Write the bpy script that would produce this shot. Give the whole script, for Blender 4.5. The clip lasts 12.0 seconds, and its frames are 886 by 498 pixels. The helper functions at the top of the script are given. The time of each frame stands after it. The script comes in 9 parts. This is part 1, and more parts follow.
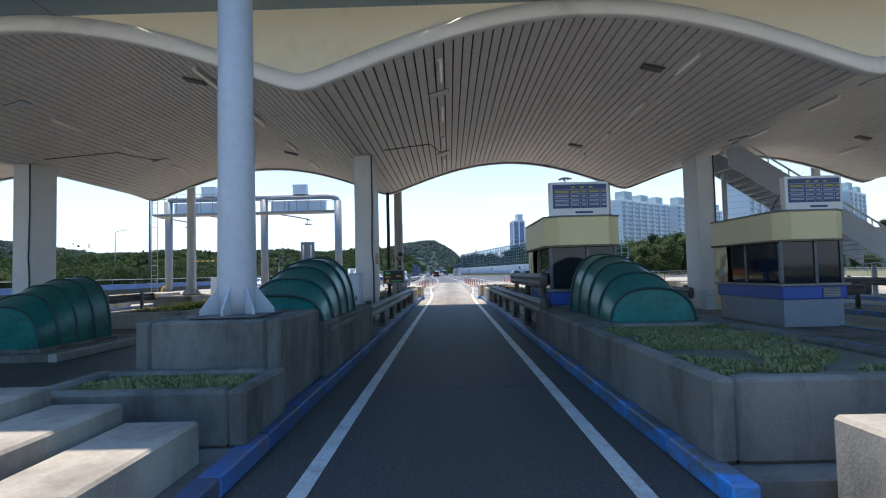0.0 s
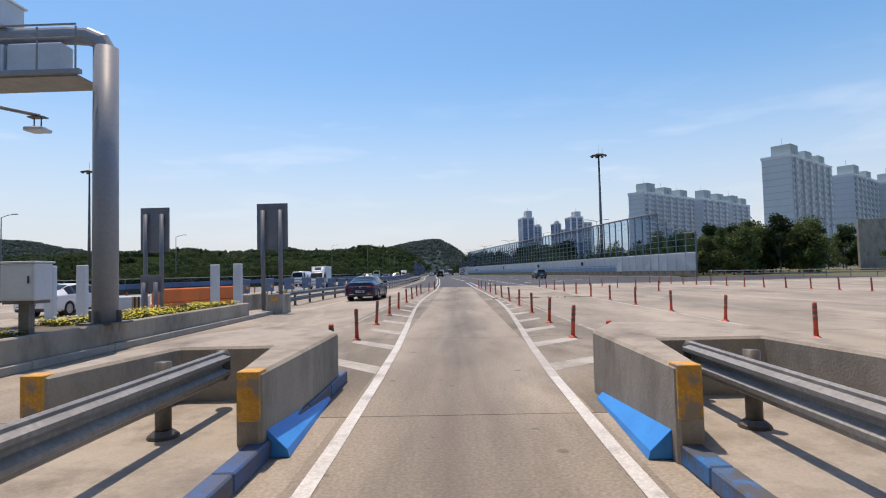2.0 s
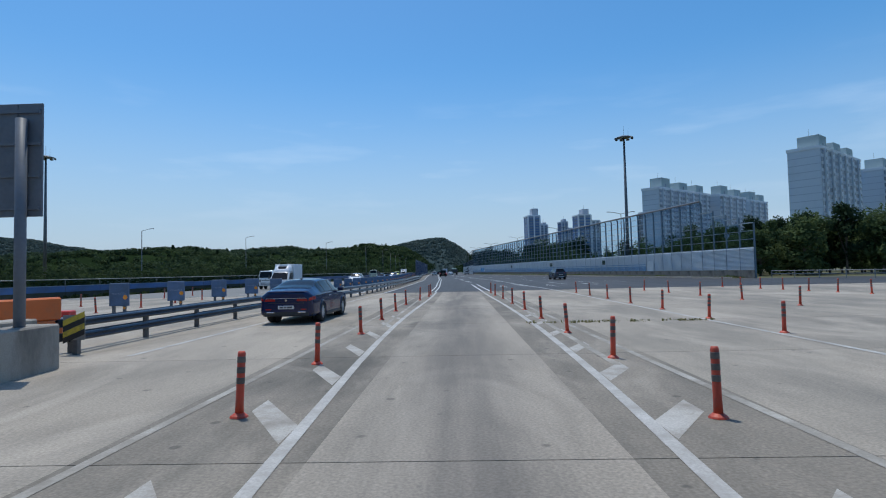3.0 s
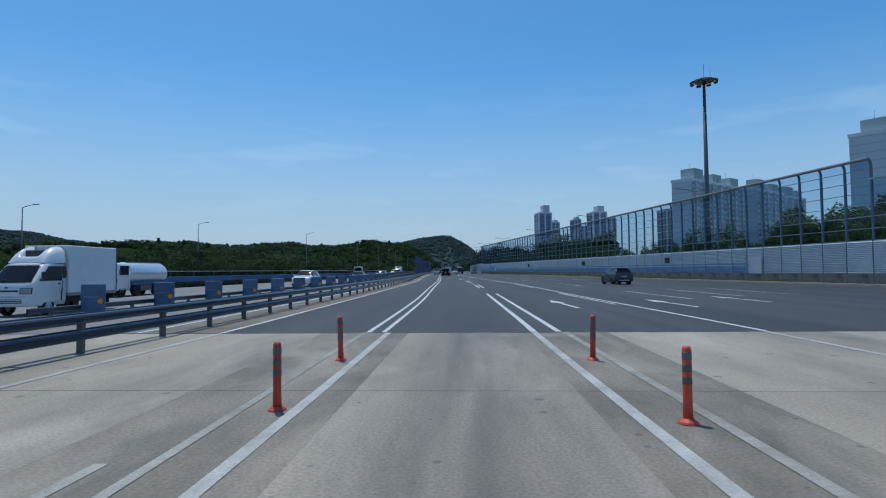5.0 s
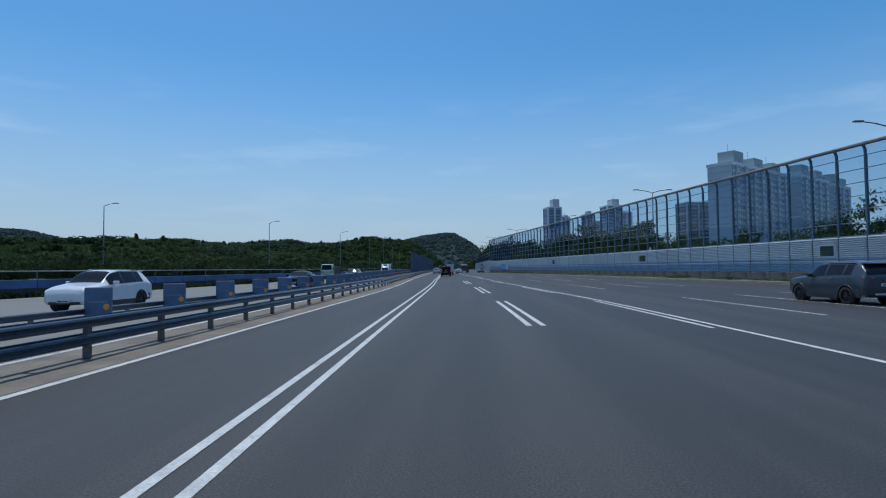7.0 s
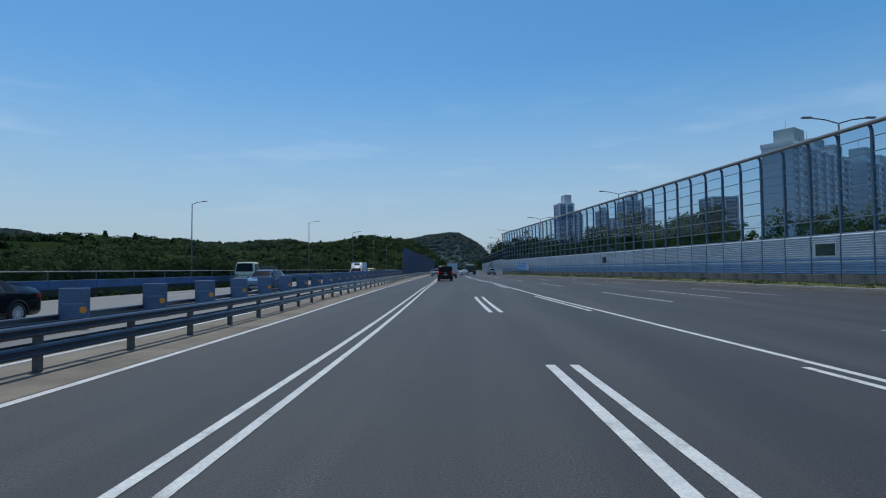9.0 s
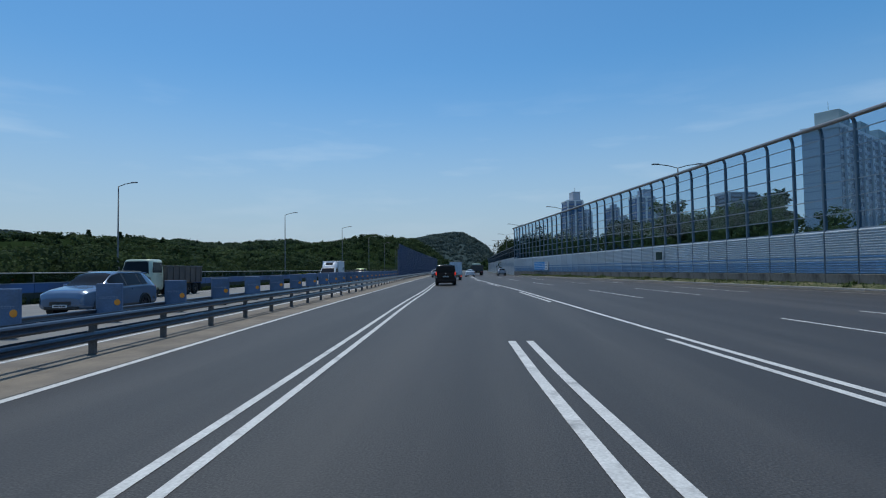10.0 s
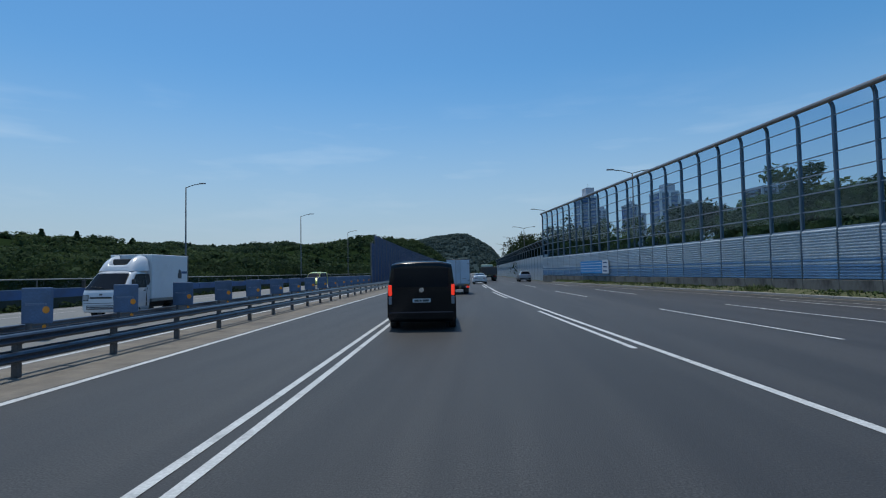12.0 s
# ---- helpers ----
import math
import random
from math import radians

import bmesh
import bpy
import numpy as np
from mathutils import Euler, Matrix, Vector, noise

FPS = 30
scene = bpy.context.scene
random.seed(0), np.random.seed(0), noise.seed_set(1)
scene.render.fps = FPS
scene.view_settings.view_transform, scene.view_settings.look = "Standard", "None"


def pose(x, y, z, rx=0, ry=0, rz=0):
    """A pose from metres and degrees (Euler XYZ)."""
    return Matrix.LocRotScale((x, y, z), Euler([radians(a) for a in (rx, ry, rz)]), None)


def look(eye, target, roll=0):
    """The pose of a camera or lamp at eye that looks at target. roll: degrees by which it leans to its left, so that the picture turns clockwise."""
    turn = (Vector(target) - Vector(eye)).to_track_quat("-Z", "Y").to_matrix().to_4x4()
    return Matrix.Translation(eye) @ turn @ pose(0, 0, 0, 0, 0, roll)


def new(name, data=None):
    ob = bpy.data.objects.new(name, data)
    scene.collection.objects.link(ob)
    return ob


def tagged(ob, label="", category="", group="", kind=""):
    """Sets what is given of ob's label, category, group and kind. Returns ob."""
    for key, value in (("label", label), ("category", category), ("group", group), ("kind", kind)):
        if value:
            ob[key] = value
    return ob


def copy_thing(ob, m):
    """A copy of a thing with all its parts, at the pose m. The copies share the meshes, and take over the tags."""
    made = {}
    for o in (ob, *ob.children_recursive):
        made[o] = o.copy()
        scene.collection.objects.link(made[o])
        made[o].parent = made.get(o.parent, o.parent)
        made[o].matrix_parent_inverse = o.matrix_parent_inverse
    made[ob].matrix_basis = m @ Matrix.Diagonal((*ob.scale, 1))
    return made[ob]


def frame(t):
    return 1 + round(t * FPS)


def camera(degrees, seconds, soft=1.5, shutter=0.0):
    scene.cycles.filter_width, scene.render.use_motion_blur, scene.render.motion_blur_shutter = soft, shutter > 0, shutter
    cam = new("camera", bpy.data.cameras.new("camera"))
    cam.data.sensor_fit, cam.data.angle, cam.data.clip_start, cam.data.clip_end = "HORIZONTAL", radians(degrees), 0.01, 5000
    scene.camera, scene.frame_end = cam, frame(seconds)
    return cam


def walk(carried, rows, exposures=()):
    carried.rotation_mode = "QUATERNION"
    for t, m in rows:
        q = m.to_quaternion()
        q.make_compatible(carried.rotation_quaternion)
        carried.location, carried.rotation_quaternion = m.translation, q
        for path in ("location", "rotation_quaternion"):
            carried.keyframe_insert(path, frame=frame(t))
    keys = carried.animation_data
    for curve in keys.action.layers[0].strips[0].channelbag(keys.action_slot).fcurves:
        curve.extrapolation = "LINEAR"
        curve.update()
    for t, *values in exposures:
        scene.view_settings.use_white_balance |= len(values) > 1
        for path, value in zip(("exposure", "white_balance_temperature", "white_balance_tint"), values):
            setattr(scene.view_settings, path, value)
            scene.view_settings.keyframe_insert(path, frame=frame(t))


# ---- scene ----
cam = camera(79.5, 12.0, 1.1)
PATH = [
    (0, (0.862, -1.249, 1.55), (0.839, 0.748, 1.639), -1.4),
    (0.3, (0.863, 2.638, 1.561), (0.842, 4.636, 1.642), -1.6),
    (0.5, (0.856, 5.255, 1.562), (0.834, 7.253, 1.648), -1.4),
    (0.8, (0.851, 9.148, 1.568), (0.829, 11.146, 1.649), -1.2),
    (1, (0.856, 11.735, 1.572), (0.831, 13.734, 1.655), -1.3),
    (1.5, (0.869, 18.334, 1.53), (0.832, 20.332, 1.614), -1.5),
    (2, (0.862, 25.052, 1.578), (0.817, 27.05, 1.665), -1.4),
    (2.5, (0.872, 31.941, 1.61), (0.82, 33.938, 1.697), -1.3),
    (3, (0.916, 38.977, 1.621), (0.855, 40.974, 1.705), -1.3),
    (4.8, (0.983, 64.887, 1.523), (0.901, 66.883, 1.603), -0.3),
    (5, (0.975, 67.802, 1.524), (0.889, 69.799, 1.604), -0.5),
    (5.5, (0.862, 75.161, 1.535), (0.773, 77.157, 1.611), -0.4),
    (6, (0.788, 82.816, 1.547), (0.692, 84.813, 1.623), -0.4),
    (6.5, (0.697, 90.707, 1.552), (0.597, 92.703, 1.628), -0.7),
    (7, (0.519, 98.792, 1.558), (0.417, 100.788, 1.631), -0.6),
    (7.2, (0.476, 102.101, 1.561), (0.376, 104.097, 1.631), -0.6),
    (8.8, (-0.263, 129.946, 1.552), (-0.377, 131.941, 1.628), -0.3),
    (9, (-0.362, 133.516, 1.552), (-0.481, 135.511, 1.628), -0.6),
    (9.5, (-0.686, 142.604, 1.522), (-0.813, 144.599, 1.599), -0.6),
    (10, (-1.014, 151.761, 1.54), (-1.149, 153.755, 1.617), -0.8),
    (10.5, (-1.509, 160.848, 1.545), (-1.65, 162.841, 1.625), -0.7),
    (11, (-1.988, 169.752, 1.595), (-2.135, 171.745, 1.678), -0.8),
    (11.5, (-2.189, 178.447, 1.616), (-2.34, 180.439, 1.702), -0.8),
    (12, (-2.438, 187.152, 1.653), (-2.587, 189.145, 1.741), -1.0),
]
# exposure follows the way out of the canopy's shade
EXPOSURES = [(0.0, 0.88, 7000, 12), (0.6, 0.88, 7000, 12), (1.0, 0.82, 7500, 22), (1.5, 0.38, 8500, 24), (2.0, 0.14, 8000, 19), (2.5, -0.1, 6900, 12), (3.0, -0.3, 6300, 7), (5.0, -0.44, 6050, 4), (7.0, -0.48, 6100, 5), (9.0, -0.48, 6400, 5), (12.0, -0.48, 6400, 5)]
walk(cam, [(t, look(e, g, r)) for t, e, g, r in PATH], EXPOSURES)

# ---- world and sun: early-summer noon, sun ahead and to the left ----
SUN_WAY = Vector((-0.15, 0.27, 1.0)).normalized()
SUN_EL = math.asin(SUN_WAY.z)
SUN_ROT = math.atan2(SUN_WAY.x, SUN_WAY.y)

world = bpy.data.worlds.new("sky")
scene.world = world
world.use_nodes = True
wn, wl = world.node_tree.nodes, world.node_tree.links
wn.clear()
w_out = wn.new("ShaderNodeOutputWorld")
w_bg = wn.new("ShaderNodeBackground")
w_sky = wn.new("ShaderNodeTexSky")
w_sky.sky_type = "NISHITA"
w_sky.sun_disc = False
w_sky.sun_elevation = SUN_EL
w_sky.sun_rotation = SUN_ROT
w_sky.altitude = 50
w_sky.air_density = 1.0
w_sky.dust_density = 0.8
w_sky.ozone_density = 3.4
w_bg.inputs["Strength"].default_value = 0.178
# thin cirrus streaks low in the sky
w_tc = wn.new("ShaderNodeTexCoord")
w_map = wn.new("ShaderNodeMapping")
w_map.inputs["Scale"].default_value = (1.5, 1.5, 8.0)
w_map.inputs["Rotation"].default_value = (0.0, radians(7), 0.0)
w_map.inputs["Location"].default_value = (0.35, 0.2, 0.5)
w_noise = wn.new("ShaderNodeTexNoise")
w_noise.inputs["Scale"].default_value = 3.0
w_noise.inputs["Detail"].default_value = 7.0
w_ramp = wn.new("ShaderNodeValToRGB")
w_ramp.color_ramp.elements[0].position = 0.54
w_ramp.color_ramp.elements[0].color = (0, 0, 0, 1)
w_ramp.color_ramp.elements[1].position = 0.85
w_ramp.color_ramp.elements[1].color = (0.3, 0.3, 0.3, 1)
w_mix = wn.new("ShaderNodeMixRGB")
w_mix.inputs["Color2"].default_value = (7.5, 8.2, 9.0, 1)
wl.new(w_tc.outputs["Generated"], w_map.inputs["Vector"])
wl.new(w_map.outputs["Vector"], w_noise.inputs["Vector"])
wl.new(w_noise.outputs["Fac"], w_ramp.inputs["Fac"])
w_hsv = wn.new("ShaderNodeHueSaturation")
w_hsv.inputs["Saturation"].default_value = 1.3
w_hsv.inputs["Hue"].default_value = 0.495
wl.new(w_sky.outputs["Color"], w_hsv.inputs["Color"])
wl.new(w_hsv.outputs["Color"], w_mix.inputs["Color1"])
# pale blue summer haze towards the horizon
w_sep = wn.new("ShaderNodeSeparateXYZ")
w_low = wn.new("ShaderNodeMapRange")
w_low.interpolation_type = "SMOOTHSTEP"
w_low.inputs["From Min"].default_value, w_low.inputs["From Max"].default_value = 0.16, 0.36
w_low.inputs["To Min"].default_value, w_low.inputs["To Max"].default_value = 1.0, 0.0
w_cl = wn.new("ShaderNodeMath")
w_cl.operation = "MULTIPLY"
w_haze = wn.new("ShaderNodeMapRange")
w_haze.interpolation_type = "SMOOTHSTEP"
w_haze.inputs["From Min"].default_value, w_haze.inputs["From Max"].default_value = 0.0, 0.38
w_haze.inputs["To Min"].default_value, w_haze.inputs["To Max"].default_value = 0.82, 0.0
w_hmix = wn.new("ShaderNodeMixRGB")
w_hmix.inputs["Color2"].default_value = (2.8, 3.52, 4.6, 1)
wl.new(w_tc.outputs["Generated"], w_sep.inputs["Vector"])
wl.new(w_sep.outputs["Z"], w_haze.inputs["Value"])
wl.new(w_sep.outputs["Z"], w_low.inputs["Value"])
wl.new(w_ramp.outputs["Color"], w_cl.inputs[0])
wl.new(w_low.outputs["Result"], w_cl.inputs[1])
wl.new(w_cl.outputs["Value"], w_mix.inputs["Fac"])
wl.new(w_haze.outputs["Result"], w_hmix.inputs["Fac"])
wl.new(w_mix.outputs["Color"], w_hmix.inputs["Color1"])
wl.new(w_hmix.outputs["Color"], w_bg.inputs["Color"])
wl.new(w_bg.outputs["Background"], w_out.inputs["Surface"])

sun_data = bpy.data.lights.new("sun", "SUN")
sun_data.energy = 3.6
sun_data.angle = radians(0.53)
sun_data.color = (1.0, 0.955, 0.88)
sun = new("sun", sun_data)
sun.matrix_world = look((0, 0, 80), Vector((0, 0, 80)) - SUN_WAY)


# ---- materials ----
def mat(name, c1, c2=None, scale=1.0, rough=0.6, metal=0.0, bump=0.0, fine=0.0, grain=0.38, stretch=(1, 1, 1), stain=None, stain_scale=0.2,
        stain_at=(0.5, 0.7), vary=0.0, spec=0.5):
    """A principled material: two colours by noise at one scale, a fine grain, stains at a larger scale, relief, and a change from piece to piece."""
    m = bpy.data.materials.new(name)
    m.use_nodes = True
    n, l = m.node_tree.nodes, m.node_tree.links
    b = n["Principled BSDF"]
    b.inputs["Roughness"].default_value = rough
    b.inputs["Metallic"].default_value = metal
    b.inputs["Specular IOR Level"].default_value = spec
    c2 = c2 or tuple(v * 0.8 for v in c1)
    tc = n.new("ShaderNodeTexCoord")
    mp = n.new("ShaderNodeMapping")
    mp.inputs["Scale"].default_value = stretch
    l.new(tc.outputs["Object"], mp.inputs["Vector"])
    nz = n.new("ShaderNodeTexNoise")
    nz.inputs["Scale"].default_value = scale
    nz.inputs["Detail"].default_value = 6.0
    nz.inputs["Roughness"].default_value = 0.62
    l.new(mp.outputs["Vector"], nz.inputs["Vector"])
    rp = n.new("ShaderNodeValToRGB")
    rp.color_ramp.elements[0].position, rp.color_ramp.elements[1].position = 0.32, 0.68
    rp.color_ramp.elements[0].color, rp.color_ramp.elements[1].color = (*c1, 1), (*c2, 1)
    l.new(nz.outputs["Fac"], rp.inputs["Fac"])
    col = rp.outputs["Color"]
    fn = None
    if fine:
        fn = n.new("ShaderNodeTexNoise")
        fn.inputs["Scale"].default_value = fine
        fn.inputs["Detail"].default_value = 2.0
        l.new(tc.outputs["Object"], fn.inputs["Vector"])
        fr = n.new("ShaderNodeMapRange")
        fr.inputs["To Min"].default_value, fr.inputs["To Max"].default_value = 1 - grain, 1 + grain
        l.new(fn.outputs["Fac"], fr.inputs["Value"])
        mx = n.new("ShaderNodeMixRGB")
        mx.blend_type = "MULTIPLY"
        mx.inputs["Fac"].default_value = 1.0
        l.new(col, mx.inputs["Color1"])
        l.new(fr.outputs["Result"], mx.inputs["Color2"])
        col = mx.outputs["Color"]
    if stain:
        sn = n.new("ShaderNodeTexNoise")
        sn.inputs["Scale"].default_value = stain_scale
        sn.inputs["Detail"].default_value = 8.0
        sn.inputs["Roughness"].default_value = 0.7
        l.new(mp.outputs["Vector"], sn.inputs["Vector"])
        sr = n.new("ShaderNodeMapRange")
        sr.inputs["From Min"].default_value, sr.inputs["From Max"].default_value = stain_at
        l.new(sn.outputs["Fac"], sr.inputs["Value"])
        sx = n.new("ShaderNodeMixRGB")
        sx.inputs["Color2"].default_value = (*stain, 1)
        l.new(sr.outputs["Result"], sx.inputs["Fac"])
        l.new(col, sx.inputs["Color1"])
        col = sx.outputs["Color"]
    if vary:
        oi = n.new("ShaderNodeObjectInfo")
        vr = n.new("ShaderNodeMapRange")
        vr.inputs["To Min"].default_value, vr.inputs["To Max"].default_value = 1 - vary, 1 + vary
        l.new(oi.outputs["Random"], vr.inputs["Value"])
        vx = n.new("ShaderNodeMixRGB")
        vx.blend_type = "MULTIPLY"
        vx.inputs["Fac"].default_value = 1.0
        l.new(col, vx.inputs["Color1"])
        l.new(vr.outputs["Result"], vx.inputs["Color2"])
        col = vx.outputs["Color"]
    l.new(col, b.inputs["Base Color"])
    if bump:
        bp = n.new("ShaderNodeBump")
        bp.inputs["Strength"].default_value = bump
        bp.inputs["Distance"].default_value = 0.02
        l.new((fn or nz).outputs["Fac"], bp.inputs["Height"])
        l.new(bp.outputs["Normal"], b.inputs["Normal"])
    return m


def paint_mat(name, c, rough=0.28, metal=0.0, coat=0.6):
    m = mat(name, c, tuple(v * 0.93 for v in c), 3.0, rough, metal)
    b = m.node_tree.nodes["Principled BSDF"]
    b.inputs["Coat Weight"].default_value = coat
    b.inputs["Coat Roughness"].default_value = 0.06
    return m


def glow_mat(name, c, strength):
    m = bpy.data.materials.new(name)
    m.use_nodes = True
    b = m.node_tree.nodes["Principled BSDF"]
    b.inputs["Base Color"].default_value = (*c, 1)
    b.inputs["Emission Color"].default_value = (*c, 1)
    b.inputs["Emission Strength"].default_value = strength
    b.inputs["Roughness"].default_value = 0.3
    return m


def pane_mat(name, tint, gloss, rough=0.03):
    """Thin clear sheet: mostly let through, a little mirrored."""
    m = bpy.data.materials.new(name)
    m.use_nodes = True
    n, l = m.node_tree.nodes, m.node_tree.links
    n.clear()
    o = n.new("ShaderNodeOutputMaterial")
    tr = n.new("ShaderNodeBsdfTransparent")
    tr.inputs["Color"].default_value = (*tint, 1)
    gl = n.new("ShaderNodeBsdfGlossy")
    gl.inputs["Roughness"].default_value = rough
    fr = n.new("ShaderNodeLayerWeight")
    fr.inputs["Blend"].default_value = 0.25
    mu = n.new("ShaderNodeMath")
    mu.operation = "MULTIPLY"
    mu.inputs[1].default_value = gloss
    mx = n.new("ShaderNodeMixShader")
    l.new(fr.outputs["Facing"], mu.inputs[0])
    l.new(mu.outputs["Value"], mx.inputs["Fac"])
    l.new(tr.outputs["BSDF"], mx.inputs[1])
    l.new(gl.outputs["BSDF"], mx.inputs[2])
    l.new(mx.outputs["Shader"], o.inputs["Surface"])
    return m


M_GRASS = mat("dry_grass_earth", (0.075, 0.085, 0.03), (0.13, 0.12, 0.06), 0.15, 0.95, fine=3.0)
M_CONC_ROAD = mat("plaza_concrete", (0.36, 0.313, 0.25), (0.27, 0.235, 0.19), 0.45, 0.85, bump=0.12, fine=25.0, grain=0.25, stretch=(1, 0.3, 1),
                  stain=(0.135, 0.125, 0.105), stain_scale=0.3, stain_at=(0.43, 0.72), vary=0.06)
# worn lane concrete with the canopy's shade put into its colour
M_LANE_CONC = mat("shaded_worn_lane_concrete", (0.038, 0.038, 0.039), (0.058, 0.056, 0.053), 1.3, 0.74, bump=0.25, fine=25.0, grain=0.55, stretch=(1, 0.08, 1),
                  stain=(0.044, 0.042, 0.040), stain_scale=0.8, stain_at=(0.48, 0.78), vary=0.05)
M_GORE = mat("grimy_gore_concrete", (0.265, 0.23, 0.185), (0.185, 0.162, 0.13), 0.55, 0.88, bump=0.15, fine=25.0, grain=0.3, stretch=(1, 0.35, 1),
             stain=(0.095, 0.086, 0.07), stain_scale=0.4, stain_at=(0.42, 0.68), vary=0.06)
M_LANE_PLAZA = mat("oil_marked_lane_concrete", (0.325, 0.283, 0.229), (0.245, 0.214, 0.174), 0.6, 0.85, bump=0.12, fine=25.0, grain=0.28, stretch=(1, 0.2, 1),
                   stain=(0.125, 0.115, 0.098), stain_scale=0.35, stain_at=(0.43, 0.72), vary=0.05)


def oil_streak(m, x0, half, dark):
    """A long grimy streak down the middle of a lane."""
    n, l = m.node_tree.nodes, m.node_tree.links
    b = n["Principled BSDF"]
    col = b.inputs["Base Color"].links[0].from_socket
    tc = n.new("ShaderNodeTexCoord")
    sp = n.new("ShaderNodeSeparateXYZ")
    l.new(tc.outputs["Object"], sp.inputs["Vector"])
    sb = n.new("ShaderNodeMath")
    sb.operation = "SUBTRACT"
    sb.inputs[1].default_value = x0
    l.new(sp.outputs["X"], sb.inputs[0])
    ab = n.new("ShaderNodeMath")
    ab.operation = "ABSOLUTE"
    l.new(sb.outputs["Value"], ab.inputs[0])
    mr = n.new("ShaderNodeMapRange")
    mr.interpolation_type = "SMOOTHSTEP"
    mr.inputs["From Min"].default_value, mr.inputs["From Max"].default_value = 0.1, half
    mr.inputs["To Min"].default_value, mr.inputs["To Max"].default_value = 1.0, 0.0
    l.new(ab.outputs["Value"], mr.inputs["Value"])
    mp = n.new("ShaderNodeMapping")
    mp.inputs["Scale"].default_value = (2.0, 0.12, 1.0)
    l.new(tc.outputs["Object"], mp.inputs["Vector"])
    nz = n.new("ShaderNodeTexNoise")
    nz.inputs["Scale"].default_value = 1.5
    nz.inputs["Detail"].default_value = 6.0
    l.new(mp.outputs["Vector"], nz.inputs["Vector"])
    mu = n.new("ShaderNodeMath")
    mu.operation = "MULTIPLY"
    l.new(mr.outputs["Result"], mu.inputs[0])
    l.new(nz.outputs["Fac"], mu.inputs[1])
    mx = n.new("ShaderNodeMixRGB")
    mx.inputs["Color2"].default_value = (*dark, 1)
    l.new(mu.outputs["Value"], mx.inputs["Fac"])
    l.new(col, mx.inputs["Color1"])
    l.new(mx.outputs["Color"], b.inputs["Base Color"])


def scuffs(m, pale, dark, scale):
    """Pale scrubbed smears and scattered dark oil spots of a worn pavement."""
    n, l = m.node_tree.nodes, m.node_tree.links
    b = n["Principled BSDF"]
    col = b.inputs["Base Color"].links[0].from_socket
    tc = n.new("ShaderNodeTexCoord")
    mp = n.new("ShaderNodeMapping")
    mp.inputs["Scale"].default_value = (1.0, 0.4, 1.0)
    l.new(tc.outputs["Object"], mp.inputs["Vector"])
    nz = n.new("ShaderNodeTexNoise")
    nz.inputs["Scale"].default_value = scale
    nz.inputs["Detail"].default_value = 7.0
    nz.inputs["Roughness"].default_value = 0.62
    nz.inputs["Distortion"].default_value = 0.7
    l.new(mp.outputs["Vector"], nz.inputs["Vector"])
    mr = n.new("ShaderNodeMapRange")
    mr.inputs["From Min"].default_value, mr.inputs["From Max"].default_value = 0.5, 0.72
    mr.inputs["To Max"].default_value = 0.75
    l.new(nz.outputs["Fac"], mr.inputs["Value"])
    mx = n.new("ShaderNodeMixRGB")
    mx.inputs["Color2"].default_value = (*pale, 1)
    l.new(mr.outputs["Result"], mx.inputs["Fac"])
    l.new(col, mx.inputs["Color1"])
    vo = n.new("ShaderNodeTexVoronoi")
    vo.voronoi_dimensions = "2D"
    vo.inputs["Scale"].default_value = 1.1
    l.new(tc.outputs["Object"], vo.inputs["Vector"])
    sp = n.new("ShaderNodeSeparateColor")
    l.new(vo.outputs["Color"], sp.inputs["Color"])
    sz = n.new("ShaderNodeMapRange")
    sz.inputs["From Min"].default_value, sz.inputs["From Max"].default_value = 0.45, 1.0
    sz.inputs["To Min"].default_value, sz.inputs["To Max"].default_value = 0.0, 0.07
    l.new(sp.outputs["Red"], sz.inputs["Value"])
    sb = n.new("ShaderNodeMath")
    sb.operation = "SUBTRACT"
    l.new(sz.outputs["Result"], sb.inputs[0])
    l.new(vo.outputs["Distance"], sb.inputs[1])
    sm = n.new("ShaderNodeMapRange")
    sm.inputs["From Min"].default_value, sm.inputs["From Max"].default_value = -0.01, 0.02
    sm.inputs["To Max"].default_value = 0.6
    l.new(sb.outputs["Value"], sm.inputs["Value"])
    my = n.new("ShaderNodeMixRGB")
    my.inputs["Color2"].default_value = (*dark, 1)
    l.new(sm.outputs["Result"], my.inputs["Fac"])
    l.new(mx.outputs["Color"], my.inputs["Color1"])
    l.new(my.outputs["Color"], b.inputs["Base Color"])


scuffs(M_CONC_ROAD, (0.47, 0.41, 0.335), (0.10, 0.09, 0.075), 0.35)
scuffs(M_LANE_PLAZA, (0.41, 0.36, 0.295), (0.09, 0.08, 0.07), 0.45)
scuffs(M_GORE, (0.37, 0.325, 0.265), (0.06, 0.055, 0.048), 0.6)
oil_streak(M_LANE_PLAZA, 0.92, 1.15, (0.085, 0.076, 0.068))
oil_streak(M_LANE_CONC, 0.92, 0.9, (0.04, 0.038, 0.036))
M_ASPHALT = mat("asphalt", (0.025, 0.0245, 0.0245), (0.040, 0.0385, 0.037), 0.5, 0.64, bump=0.28, fine=55.0, grain=0.95, stretch=(1, 0.1, 1),
                stain=(0.020, 0.020, 0.0205), stain_scale=0.4, stain_at=(0.46, 0.72))


